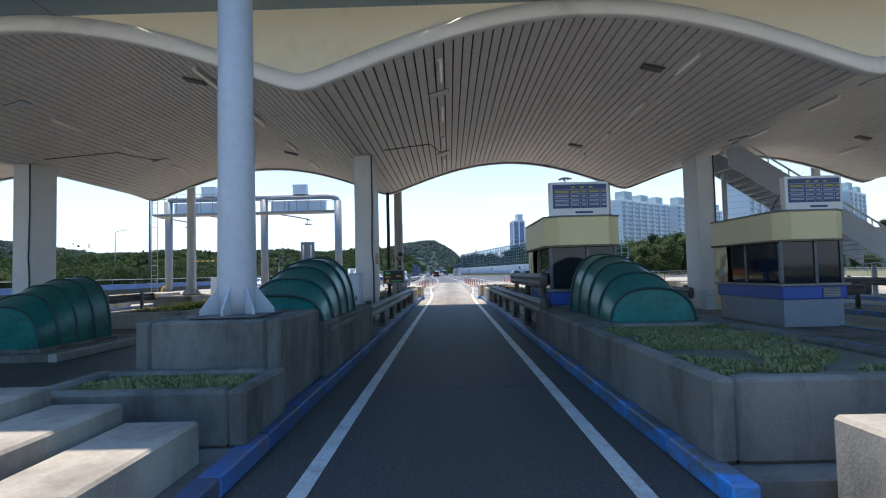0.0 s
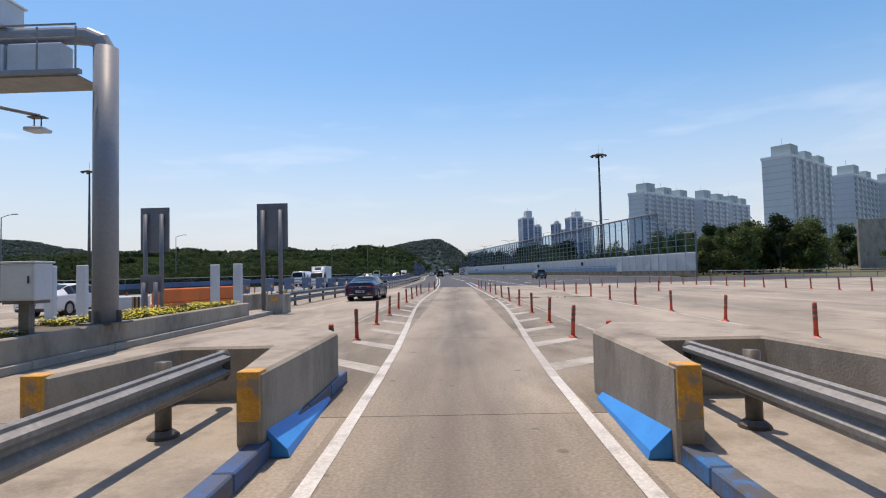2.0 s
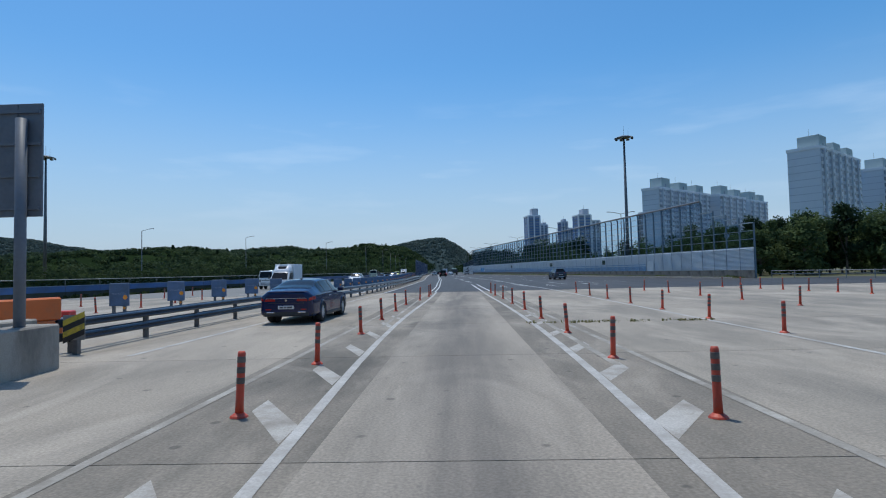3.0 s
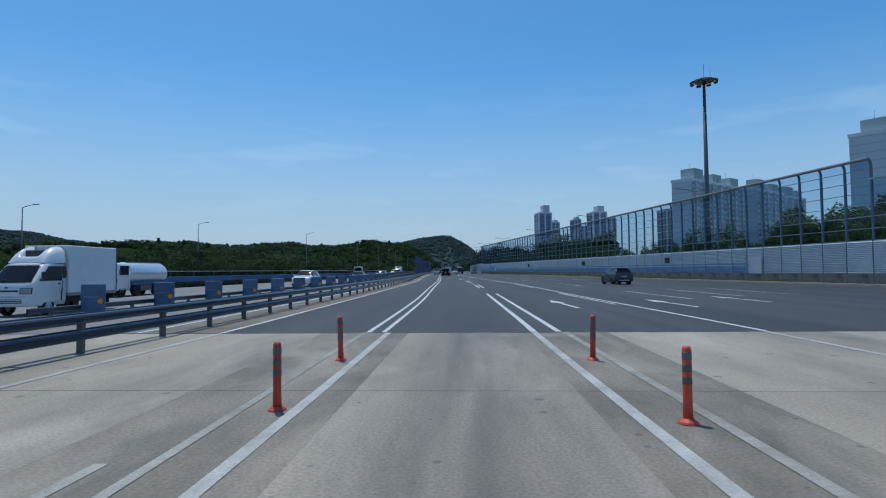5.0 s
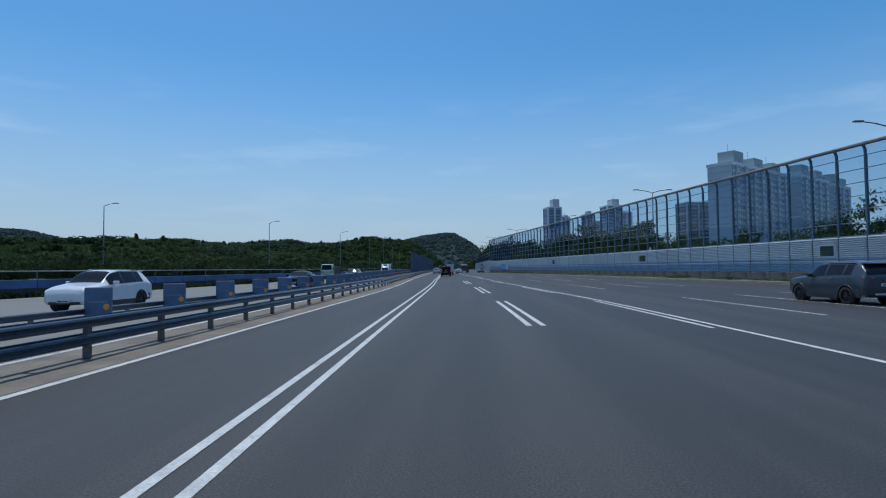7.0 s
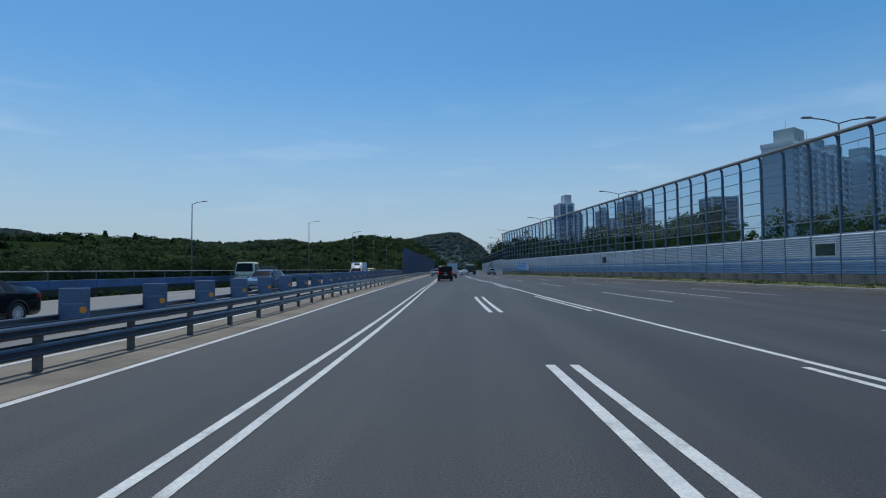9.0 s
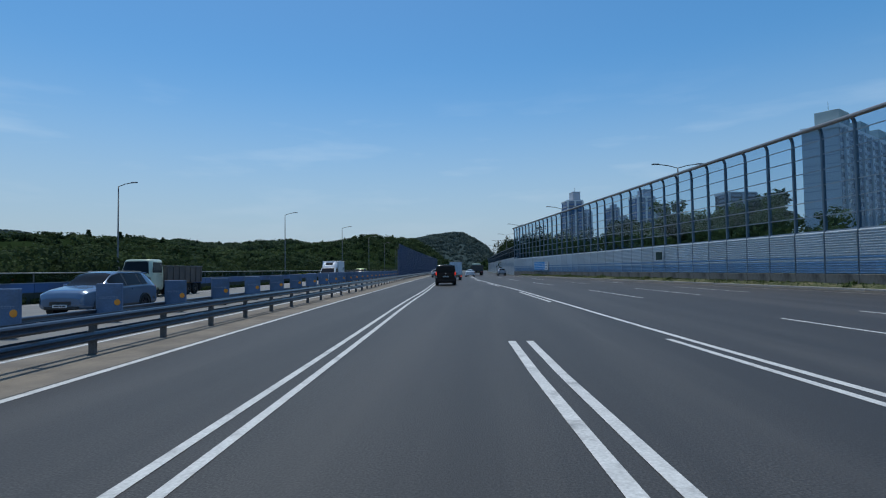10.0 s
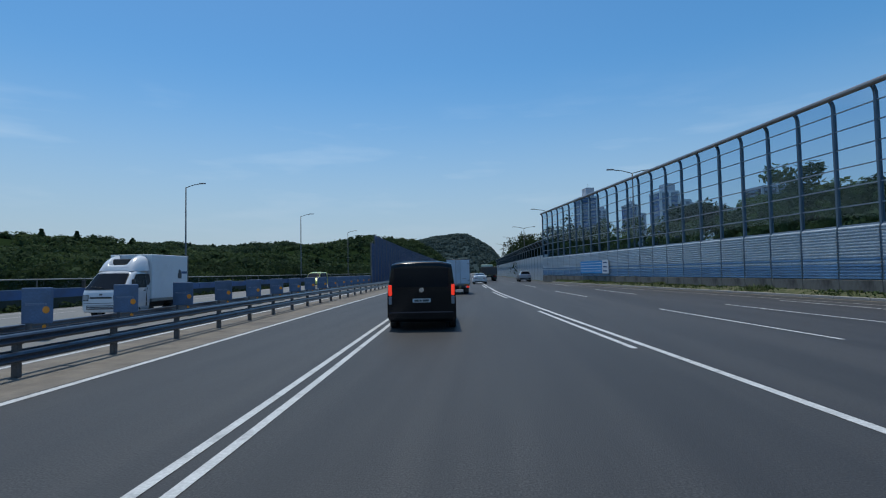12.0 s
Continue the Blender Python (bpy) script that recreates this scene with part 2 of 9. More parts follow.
def tyre_polish(m, dark, pale):
    """Long soft streaks where wheels have polished and darkened a road."""
    n, l = m.node_tree.nodes, m.node_tree.links
    b = n["Principled BSDF"]
    tc = n.new("ShaderNodeTexCoord")
    mp = n.new("ShaderNodeMapping")
    mp.inputs["Scale"].default_value = (0.75, 0.022, 1.0)
    mp.inputs["Rotation"].default_value = (0, 0, radians(-3))
    l.new(tc.outputs["Object"], mp.inputs["Vector"])
    nz = n.new("ShaderNodeTexNoise")
    nz.inputs["Scale"].default_value = 1.0
    nz.inputs["Detail"].default_value = 5.0
    nz.inputs["Roughness"].default_value = 0.55
    l.new(mp.outputs["Vector"], nz.inputs["Vector"])
    for tone, lo, hi in ((dark, 0.52, 0.40), (pale, 0.52, 0.66)):
        mr = n.new("ShaderNodeMapRange")
        mr.inputs["From Min"].default_value, mr.inputs["From Max"].default_value = lo, hi
        mr.inputs["To Max"].default_value = 0.6
        l.new(nz.outputs["Fac"], mr.inputs["Value"])
        mx = n.new("ShaderNodeMixRGB")
        mx.inputs["Color2"].default_value = (*tone, 1)
        l.new(mr.outputs["Result"], mx.inputs["Fac"])
        l.new(b.inputs["Base Color"].links[0].from_socket, mx.inputs["Color1"])
        l.new(mx.outputs["Color"], b.inputs["Base Color"])


def aggregate(m, scale, low, high):
    """Small stones of differing tone showing in a worn pavement."""
    n, l = m.node_tree.nodes, m.node_tree.links
    b = n["Principled BSDF"]
    tc = n.new("ShaderNodeTexCoord")
    nz = n.new("ShaderNodeTexNoise")
    nz.inputs["Scale"].default_value = scale
    nz.inputs["Detail"].default_value = 2.0
    l.new(tc.outputs["Object"], nz.inputs["Vector"])
    mr = n.new("ShaderNodeMapRange")
    mr.inputs["From Min"].default_value, mr.inputs["From Max"].default_value = 0.36, 0.66
    mr.inputs["To Min"].default_value, mr.inputs["To Max"].default_value = low, high
    l.new(nz.outputs["Fac"], mr.inputs["Value"])
    mx = n.new("ShaderNodeMixRGB")
    mx.blend_type = "MULTIPLY"
    mx.inputs["Fac"].default_value = 1.0
    l.new(b.inputs["Base Color"].links[0].from_socket, mx.inputs["Color1"])
    l.new(mr.outputs["Result"], mx.inputs["Color2"])
    l.new(mx.outputs["Color"], b.inputs["Base Color"])


aggregate(M_ASPHALT, 45.0, 0.5, 1.75)
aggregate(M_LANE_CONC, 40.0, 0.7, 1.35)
for _m in (M_CONC_ROAD, M_LANE_PLAZA, M_GORE):
    aggregate(_m, 32.0, 0.86, 1.14)
tyre_polish(M_ASPHALT, (0.019, 0.019, 0.020), (0.052, 0.049, 0.046))
M_ASPHALT_OLD = mat("old_asphalt", (0.17, 0.168, 0.16), (0.21, 0.205, 0.195), 0.4, 0.88, bump=0.3, fine=40.0, stretch=(1, 0.15, 1),
                    stain=(0.12, 0.12, 0.115), stain_scale=0.4)
M_SHOULDER = mat("brown_concrete_shoulder", (0.225, 0.195, 0.155), (0.16, 0.138, 0.112), 1.2, 0.9, bump=0.3, fine=50.0, stain=(0.105, 0.092, 0.08), stain_scale=0.7, stain_at=(0.45, 0.7))
M_LINE = mat("white_road_paint", (0.60, 0.60, 0.58), (0.47, 0.47, 0.455), 2.5, 0.6, fine=30.0, stain=(0.22, 0.22, 0.215), stain_scale=2.2, stain_at=(0.54, 0.74))
M_LINE_MID = mat("scuffed_white_paint", (0.56, 0.55, 0.52), (0.46, 0.45, 0.42), 2.0, 0.7, fine=40.0, stain=(0.31, 0.29, 0.26), stain_scale=1.4, stain_at=(0.5, 0.68))
M_LINE_FAINT = mat("faint_white_paint", (0.40, 0.375, 0.33), (0.31, 0.285, 0.245), 1.6, 0.75, fine=40.0, stain=(0.20, 0.178, 0.145), stain_scale=0.9, stain_at=(0.40, 0.62))
M_LINE_WORN = mat("worn_white_paint", (0.47, 0.455, 0.425), (0.38, 0.36, 0.33), 2.0, 0.7, fine=40.0, stain=(0.30, 0.28, 0.25), stain_scale=1.4, stain_at=(0.45, 0.65))
M_LINE_BLUE = mat("faded_blue_paint", (0.40, 0.42, 0.42), (0.37, 0.365, 0.34), 1.6, 0.7, fine=40.0, stain=(0.34, 0.33, 0.30), stain_scale=1.4, stain_at=(0.5, 0.7))
# grime-stained island concrete, its base tone darkened for canopy shade
M_ISLAND_SHADE_DIRT = mat("shaded_grimy_concrete", (0.20, 0.183, 0.16), (0.145, 0.134, 0.12), 1.1, 0.9, bump=0.16, fine=45.0, grain=0.22, stretch=(1, 1, 0.4), stain=(0.06, 0.055, 0.048), stain_scale=1.3,
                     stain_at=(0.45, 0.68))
M_ISLAND = mat("island_concrete", (0.37, 0.335, 0.285), (0.29, 0.262, 0.225), 1.1, 0.88, bump=0.16, fine=45.0, grain=0.2, stretch=(1, 1, 0.45), stain=(0.16, 0.142, 0.12), stain_scale=1.3,
               stain_at=(0.46, 0.7))
M_KERB = mat("kerb_concrete", (0.36, 0.34, 0.31), (0.27, 0.25, 0.23), 2.0, 0.9, bump=0.3, fine=50.0)
M_BLUE_KERB = mat("blue_kerb_paint", (0.012, 0.25, 0.66), (0.02, 0.19, 0.52), 2.0, 0.55, fine=40.0, stain=(0.11, 0.115, 0.125), stain_scale=1.4, stain_at=(0.42, 0.54), vary=0.3)
# darker, greyer blue for kerbs of the left-hand islands
M_BLUE_DARK = mat("dark_blue_kerb_paint", (0.03, 0.11, 0.30), (0.03, 0.09, 0.24), 2.0, 0.6, fine=40.0, stain=(0.085, 0.085, 0.085), stain_scale=0.8, stain_at=(0.44, 0.58), vary=0.3)
M_BLUE_FRESH = mat("fresh_blue_paint", (0.008, 0.27, 0.76), (0.008, 0.23, 0.68), 2.0, 0.5, fine=40.0, grain=0.12, stain=(0.02, 0.07, 0.22), stain_scale=1.5, stain_at=(0.6, 0.8))
M_YELLOW = mat("worn_yellow_paint", (0.66, 0.35, 0.055), (0.52, 0.25, 0.045), 3.0, 0.7, fine=40.0, stain=(0.27, 0.235, 0.19), stain_scale=2.8, stain_at=(0.46, 0.54))
M_RUSTY_ORANGE = mat("faded_orange_plate", (0.55, 0.20, 0.05), (0.46, 0.17, 0.05), 3.0, 0.5, stain=(0.30, 0.16, 0.08), stain_scale=3.0)
M_BLACK = mat("black_paint", (0.02, 0.02, 0.02), (0.03, 0.03, 0.03), 4.0, 0.5)
M_SOFFIT = mat("ceiling_boards", (0.88, 0.815, 0.75), (0.82, 0.755, 0.695), 1.5, 0.55, fine=8.0, grain=0.15)
M_GAP = mat("dark_gap", (0.035, 0.033, 0.03), (0.05, 0.045, 0.04), 2.0, 0.9)
M_CREAM = mat("cream_panel", (0.86, 0.80, 0.62), (0.82, 0.76, 0.58), 0.5, 0.5, stain=(0.55, 0.50, 0.38), stain_scale=0.4, stain_at=(0.58, 0.85))
M_CREAM_RUST = mat("rust_streaked_cream", (0.80, 0.67, 0.36), (0.74, 0.62, 0.33), 0.8, 0.5, stain=(0.26, 0.13, 0.045), stain_scale=1.1, stain_at=(0.60, 0.66), stretch=(1, 1, 0.45))
M_RIM = mat("white_fascia_trim", (0.84, 0.83, 0.80), (0.78, 0.77, 0.74), 1.0, 0.5, stain=(0.5, 0.5, 0.49), stain_scale=0.7, stain_at=(0.55, 0.8))
M_TEAL = mat("blue_grey_sheet", (0.26, 0.36, 0.40), (0.23, 0.33, 0.37), 0.6, 0.45)
M_COLUMN = mat("painted_column", (0.48, 0.495, 0.525), (0.44, 0.455, 0.485), 1.0, 0.45, fine=12.0, grain=0.12, stain=(0.30, 0.29, 0.27), stain_scale=0.8, stain_at=(0.60, 0.95))
# darker grey for the rust-patched column
M_COLUMN_DARK = mat("dark_grey_column", (0.27, 0.262, 0.25), (0.22, 0.213, 0.203), 1.2, 0.55, fine=14.0, grain=0.2, stretch=(1, 1, 0.3), stain=(0.13, 0.115, 0.10), stain_scale=1.4, stain_at=(0.5, 0.75))
M_RUST = mat("rust_patch", (0.17, 0.09, 0.05), (0.24, 0.19, 0.15), 7.0, 0.9, bump=0.4, fine=60.0)
M_SQCOL = mat("grey_painted_column", (0.66, 0.66, 0.655), (0.60, 0.60, 0.595), 1.4, 0.6, fine=30.0, grain=0.08, stain=(0.42, 0.41, 0.40), stain_scale=0.9, stain_at=(0.56, 0.9))
M_STEEL = mat("galvanised_steel", (0.30, 0.30, 0.295), (0.23, 0.23, 0.225), 3.0, 0.5, 0.35, fine=25.0, stain=(0.26, 0.25, 0.23), stain_scale=1.5, stain_at=(0.52, 0.8))
# both toll rail steels are darkened: canopy shade painted into the colour
M_RAIL_SHADE = mat("canopy_shade_steel", (0.12, 0.115, 0.108), (0.075, 0.072, 0.068), 2.0, 0.55, 0.15, fine=25.0, grain=0.2, stretch=(1, 0.3, 1), stain=(0.045, 0.043, 0.04), stain_scale=1.0,
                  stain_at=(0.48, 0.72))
M_TOLL_RAIL = mat("shade_toned_guardrail_steel", (0.11, 0.105, 0.098), (0.075, 0.072, 0.067), 2.0, 0.5, 0.2, fine=25.0, stain=(0.07, 0.066, 0.06), stain_scale=1.2, stain_at=(0.5, 0.75))
M_STEEL_DARK = mat("weathered_steel", (0.16, 0.165, 0.17), (0.10, 0.10, 0.105), 3.0, 0.5, 0.6, fine=25.0)
M_GREY_PAINT = mat("grey_paint", (0.25, 0.275, 0.31), (0.22, 0.243, 0.275), 1.5, 0.45, fine=15.0, grain=0.15, stain=(0.15, 0.16, 0.17), stain_scale=1.2, stain_at=(0.58, 0.9))
M_CABINET = mat("pale_blue_enamel", (0.54, 0.60, 0.67), (0.49, 0.55, 0.62), 1.5, 0.4, fine=15.0, grain=0.08, stain=(0.36, 0.38, 0.40), stain_scale=1.5, stain_at=(0.64, 0.98))
M_WHITE = mat("white_enamel", (0.78, 0.79, 0.80), (0.72, 0.73, 0.74), 1.5, 0.4, stain=(0.55, 0.54, 0.52), stain_scale=1.2, stain_at=(0.64, 0.98))
M_DARK = mat("dark_plastic", (0.022, 0.023, 0.025), (0.035, 0.036, 0.038), 5.0, 0.5)
M_HOOD = mat("green_tarpaulin", (0.004, 0.165, 0.145), (0.004, 0.115, 0.102), 2.0, 0.32, fine=10.0, stain=(0.012, 0.065, 0.056), stain_scale=1.5, stain_at=(0.5, 0.8), spec=0.25)
M_BLUE = mat("blue_enamel", (0.02, 0.09, 0.42), (0.018, 0.075, 0.34), 2.0, 0.4)
M_NAVY = mat("navy_sign_face", (0.03, 0.05, 0.17), (0.028, 0.045, 0.15), 2.0, 0.35)
M_SIGN_WHITE = mat("pale_sign_text", (0.34, 0.38, 0.50), (0.30, 0.34, 0.45), 6.0, 0.5)
M_CHEVRON = mat("chevron_yellow", (0.68, 0.50, 0.05), (0.56, 0.41, 0.05), 6.0, 0.5, stain=(0.2, 0.16, 0.06), stain_scale=4.0)
M_SIGN_YELLOW = mat("yellow_sign_text", (0.46, 0.37, 0.09), (0.40, 0.32, 0.08), 6.0, 0.5)
M_RED_PLASTIC = mat("red_barrier_plastic", (0.62, 0.05, 0.045), (0.52, 0.045, 0.04), 1.5, 0.45)
M_ORANGE = mat("orange_barrier_plastic", (0.75, 0.17, 0.035), (0.62, 0.14, 0.03), 1.2, 0.45, stain=(0.45, 0.16, 0.07), stain_scale=1.5, stain_at=(0.5, 0.8), vary=0.1)
M_BOLLARD = mat("red_orange_rubber", (0.62, 0.075, 0.035), (0.48, 0.07, 0.035), 6.0, 0.55, stain=(0.20, 0.055, 0.04), stain_scale=5.0, stain_at=(0.5, 0.72), vary=0.25)
M_BAND = mat("dull_reflective_band", (0.16, 0.135, 0.12), (0.10, 0.08, 0.07), 8.0, 0.4, vary=0.2)
M_FLOWER = mat("yellow_flowers", (0.72, 0.60, 0.03), (0.34, 0.34, 0.04), 5.0, 0.8, vary=0.1)
M_WEED = mat("dry_weeds", (0.15, 0.175, 0.055), (0.30, 0.25, 0.115), 3.0, 0.9)
M_BANK = mat("overgrown_bank", (0.075, 0.09, 0.032), (0.15, 0.135, 0.075), 2.2, 0.95, bump=0.5, fine=14.0, stain=(0.045, 0.06, 0.02), stain_scale=0.8, stain_at=(0.45, 0.6))
M_WEED_GREEN = mat("green_weeds", (0.06, 0.10, 0.025), (0.13, 0.15, 0.05), 1.2, 0.9)
M_SOIL = mat("soil", (0.10, 0.085, 0.06), (0.15, 0.125, 0.09), 4.0, 0.95, bump=0.5, fine=30.0)
M_WALL_PANEL = mat("aluminium_sound_panel", (0.52, 0.565, 0.60), (0.44, 0.49, 0.53), 0.8, 0.38, 0.3, fine=10.0, stain=(0.32, 0.41, 0.52), stain_scale=0.35,
                   stain_at=(0.5, 0.8), vary=0.06)
M_WALL_POST = mat("barrier_post_paint", (0.13, 0.18, 0.225), (0.11, 0.15, 0.19), 2.0, 0.45, 0.2)
M_WALL_RAIL = mat("brownish_top_tube", (0.34, 0.30, 0.27), (0.25, 0.22, 0.20), 2.0, 0.32, 0.55, stretch=(1, 0.2, 1), stain=(0.16, 0.13, 0.11), stain_scale=0.6, stain_at=(0.5, 0.8))
M_WALL_MULL = mat("pale_mullion_paint", (0.30, 0.35, 0.41), (0.24, 0.29, 0.35), 2.0, 0.4, 0.3)
M_PANEL_BLUE = mat("blue_sound_panel", (0.15, 0.285, 0.46), (0.12, 0.235, 0.39), 0.8, 0.4, 0.2, fine=10.0, stain=(0.14, 0.22, 0.33), stain_scale=0.5, stain_at=(0.5, 0.75), vary=0.08)
# near-black floor: the shade under the crowns is in its colour
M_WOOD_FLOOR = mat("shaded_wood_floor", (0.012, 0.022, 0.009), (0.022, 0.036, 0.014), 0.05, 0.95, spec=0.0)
# far hill floor tinted blue: aerial haze put into its colour
M_HILL_FLOOR = mat("haze_tinted_hill_floor", (0.040, 0.060, 0.062), (0.052, 0.074, 0.074), 0.02, 0.95, spec=0.0)
M_BLUE_WALL = mat("blue_parapet_panel", (0.05, 0.13, 0.32), (0.045, 0.11, 0.26), 0.7, 0.5, stain=(0.05, 0.085, 0.16), stain_scale=0.8, stain_at=(0.5, 0.8), vary=0.12)
M_GLARE = mat("blue_glare_panel", (0.10, 0.165, 0.28), (0.08, 0.135, 0.235), 2.5, 0.55, fine=18.0, grain=0.3, stain=(0.07, 0.10, 0.15), stain_scale=2.2, stain_at=(0.45, 0.75), vary=0.12)
M_FENCE_BLUE = mat("navy_fence_sheet", (0.05, 0.10, 0.22), (0.045, 0.085, 0.19), 1.0, 0.5)
M_REFLECT = mat("orange_reflector", (0.9, 0.33, 0.03), (0.8, 0.28, 0.03), 5.0, 0.3)
M_LOW_SHEET = pane_mat("grimy_barrier_sheet", (0.40, 0.46, 0.50), 0.16, 0.1)
M_PANE = pane_mat("clear_barrier_sheet", (0.74, 0.83, 0.90), 0.13)
M_GLASS_DARK = mat("dark_window_glass", (0.012, 0.014, 0.017), (0.014, 0.016, 0.02), 2.0, 0.08, spec=0.16)
M_BOOTH_GLASS = mat("booth_window_glass", (0.012, 0.016, 0.02), (0.02, 0.025, 0.03), 1.5, 0.05, spec=0.4)
M_TYRE = mat("tyre_rubber", (0.018, 0.018, 0.018), (0.028, 0.027, 0.026), 8.0, 0.85)
M_ALLOY = mat("alloy_rim", (0.62, 0.63, 0.65), (0.52, 0.53, 0.55), 6.0, 0.4, 0.35)
M_RIM_DARK = mat("dark_rim", (0.07, 0.07, 0.075), (0.05, 0.05, 0.055), 6.0, 0.35, 0.7)
M_TAIL = paint_mat("tail_lamp_red", (0.38, 0.012, 0.012), 0.15)
M_TAIL_ON = glow_mat("lit_brake_lamp", (1.0, 0.045, 0.02), 0.9)
M_LAMP_CLEAR = paint_mat("clear_lamp", (0.62, 0.64, 0.66), 0.12)
M_AMBER = paint_mat("amber_lamp", (0.75, 0.28, 0.03), 0.2)
M_PLATE = mat("plate_white", (0.72, 0.73, 0.74), (0.66, 0.67, 0.68), 5.0, 0.4)
M_PLATE_BAR = mat("plate_dark_bar", (0.06, 0.06, 0.07), (0.08, 0.08, 0.09), 5.0, 0.5)
M_CHROME = mat("chrome", (0.7, 0.7, 0.71), (0.62, 0.62, 0.63), 5.0, 0.15, 1.0)
M_BARK = mat("bark", (0.09, 0.07, 0.05), (0.13, 0.105, 0.08), 6.0, 0.95, bump=0.6)
M_LEDGREEN = glow_mat("lit_green_segments", (0.05, 0.7, 0.25), 0.04)
M_LEDAMBER = glow_mat("lit_amber_segments", (0.9, 0.38, 0.04), 0.045)
M_ROOF_GREEN = mat("pale_green_roof_housing", (0.36, 0.44, 0.45), (0.31, 0.39, 0.40), 0.1, 0.7)
# blue-grey render and paled glazing carry distance haze in their colour
M_APT = mat("apartment_render", (0.60, 0.64, 0.69), (0.55, 0.59, 0.64), 0.08, 0.8, stain=(0.52, 0.54, 0.57), stain_scale=0.1, stain_at=(0.5, 0.8))
M_APT_BAND = mat("apartment_bands", (0.44, 0.48, 0.54), (0.40, 0.44, 0.50), 0.1, 0.8)
M_APT_BLUE = mat("apartment_blue_render", (0.07, 0.15, 0.34), (0.06, 0.13, 0.30), 0.1, 0.7)
M_APT_GLASS = mat("apartment_glazing", (0.19, 0.23, 0.29), (0.26, 0.30, 0.36), 0.3, 0.15, vary=0.3)
# tubes are mostly unlit; a faint added emission lightens them
M_TUBE = glow_mat("pale_glow_tube", (1.0, 0.90, 0.80), 0.06)


def leaf_mat(name, c1, c2, scale):
    m = bpy.data.materials.new(name)
    m.use_nodes = True
    n, l = m.node_tree.nodes, m.node_tree.links
    b = n["Principled BSDF"]
    b.inputs["Roughness"].default_value = 0.75
    b.inputs["Specular IOR Level"].default_value = 0.05
    g = n.new("ShaderNodeNewGeometry")
    rp = n.new("ShaderNodeValToRGB")
    rp.color_ramp.elements[0].color, rp.color_ramp.elements[1].color = (*c1, 1), (*c2, 1)
    tc = n.new("ShaderNodeTexCoord")
    nz = n.new("ShaderNodeTexNoise")
    nz.inputs["Scale"].default_value = scale
    l.new(tc.outputs["Object"], nz.inputs["Vector"])
    # tone from tree to tree, and a smaller part from leaf to leaf
    hf = n.new("ShaderNodeMath")
    hf.operation = "MULTIPLY_ADD"
    hf.inputs[1].default_value = 0.3
    mr = n.new("ShaderNodeMapRange")
    mr.inputs["From Min"].default_value, mr.inputs["From Max"].default_value = 0.40, 0.70
    mr.inputs["To Min"].default_value, mr.inputs["To Max"].default_value = 0.0, 0.75
    nz.inputs["Detail"].default_value = 4.0
    l.new(nz.outputs["Fac"], mr.inputs["Value"])
    l.new(g.outputs["Random Per Island"], hf.inputs[0])
    l.new(mr.outputs["Result"], hf.inputs[2])
    l.new(hf.outputs["Value"], rp.inputs["Fac"])
    l.new(rp.outputs["Color"], b.inputs["Base Color"])
    # thin leaves let part of the sunlight through
    tr = n.new("ShaderNodeBsdfTranslucent")
    mx = n.new("ShaderNodeMixShader")
    mx.inputs["Fac"].default_value = 0.38
    l.new(rp.outputs["Color"], tr.inputs["Color"])
    l.new(b.outputs["BSDF"], mx.inputs[1])
    l.new(tr.outputs["BSDF"], mx.inputs[2])
    l.new(mx.outputs["Shader"], n["Material Output"].inputs["Surface"])
    return m


M_LEAF = leaf_mat("roadside_leaves", (0.038, 0.062, 0.027), (0.15, 0.195, 0.075), 0.25)
M_LEAF_PINE = leaf_mat("pine_needles", (0.016, 0.033, 0.017), (0.055, 0.085, 0.040), 0.25)
M_WOOD_FAR = leaf_mat("far_wood_leaves", (0.012, 0.028, 0.014), (0.078, 0.112, 0.046), 0.075)
M_BELT = leaf_mat("roadside_scrub_leaves", (0.010, 0.022, 0.012), (0.062, 0.088, 0.034), 0.13)
M_WOOD_MID = leaf_mat("mid_wood_leaves", (0.024, 0.044, 0.030), (0.095, 0.135, 0.066), 0.04)
# far hill leaves paled and blued, haze painted into both tones
M_HILL_FAR = leaf_mat("haze_tinted_hill_leaves", (0.062, 0.092, 0.090), (0.086, 0.120, 0.108), 0.014)


# ---- mesh helpers ----
def thing(name, label, category, at=(0, 0, 0), turn=0.0, group="", kind=""):
    """An empty that carries the parts of one thing."""
    ob = new(name)
    ob.empty_display_size = 0.2
    ob.matrix_basis = pose(*at, 0, 0, turn)
    return tagged(ob, label, category, group, kind)


def from_bm(name, bm, material, smooth=False):
    me = bpy.data.meshes.new(name)
    bm.to_mesh(me)
    bm.free()
    me.materials.append(material)
    if smooth:
        me.polygons.foreach_set("use_smooth", [True] * len(me.polygons))
    return me


def part(name, bm, material, parent=None, label="", at=None, smooth=False):
    """One mesh object under a thing or a part."""
    me = bm if isinstance(bm, bpy.types.Mesh) else from_bm(name, bm, material, smooth)
    ob = new(name, me)
    ob.parent = parent
    if at is not None:
        ob.matrix_basis = at if isinstance(at, Matrix) else pose(*at)
    return tagged(ob, label)


def mesh(name, verts, faces, material, smooth=False):
    me = bpy.data.meshes.new(name)
    me.from_pydata([tuple(v) for v in verts], [], [tuple(f) for f in faces])
    me.materials.append(material)
    if smooth:
        me.polygons.foreach_set("use_smooth", [True] * len(me.polygons))
    me.update()
    return me


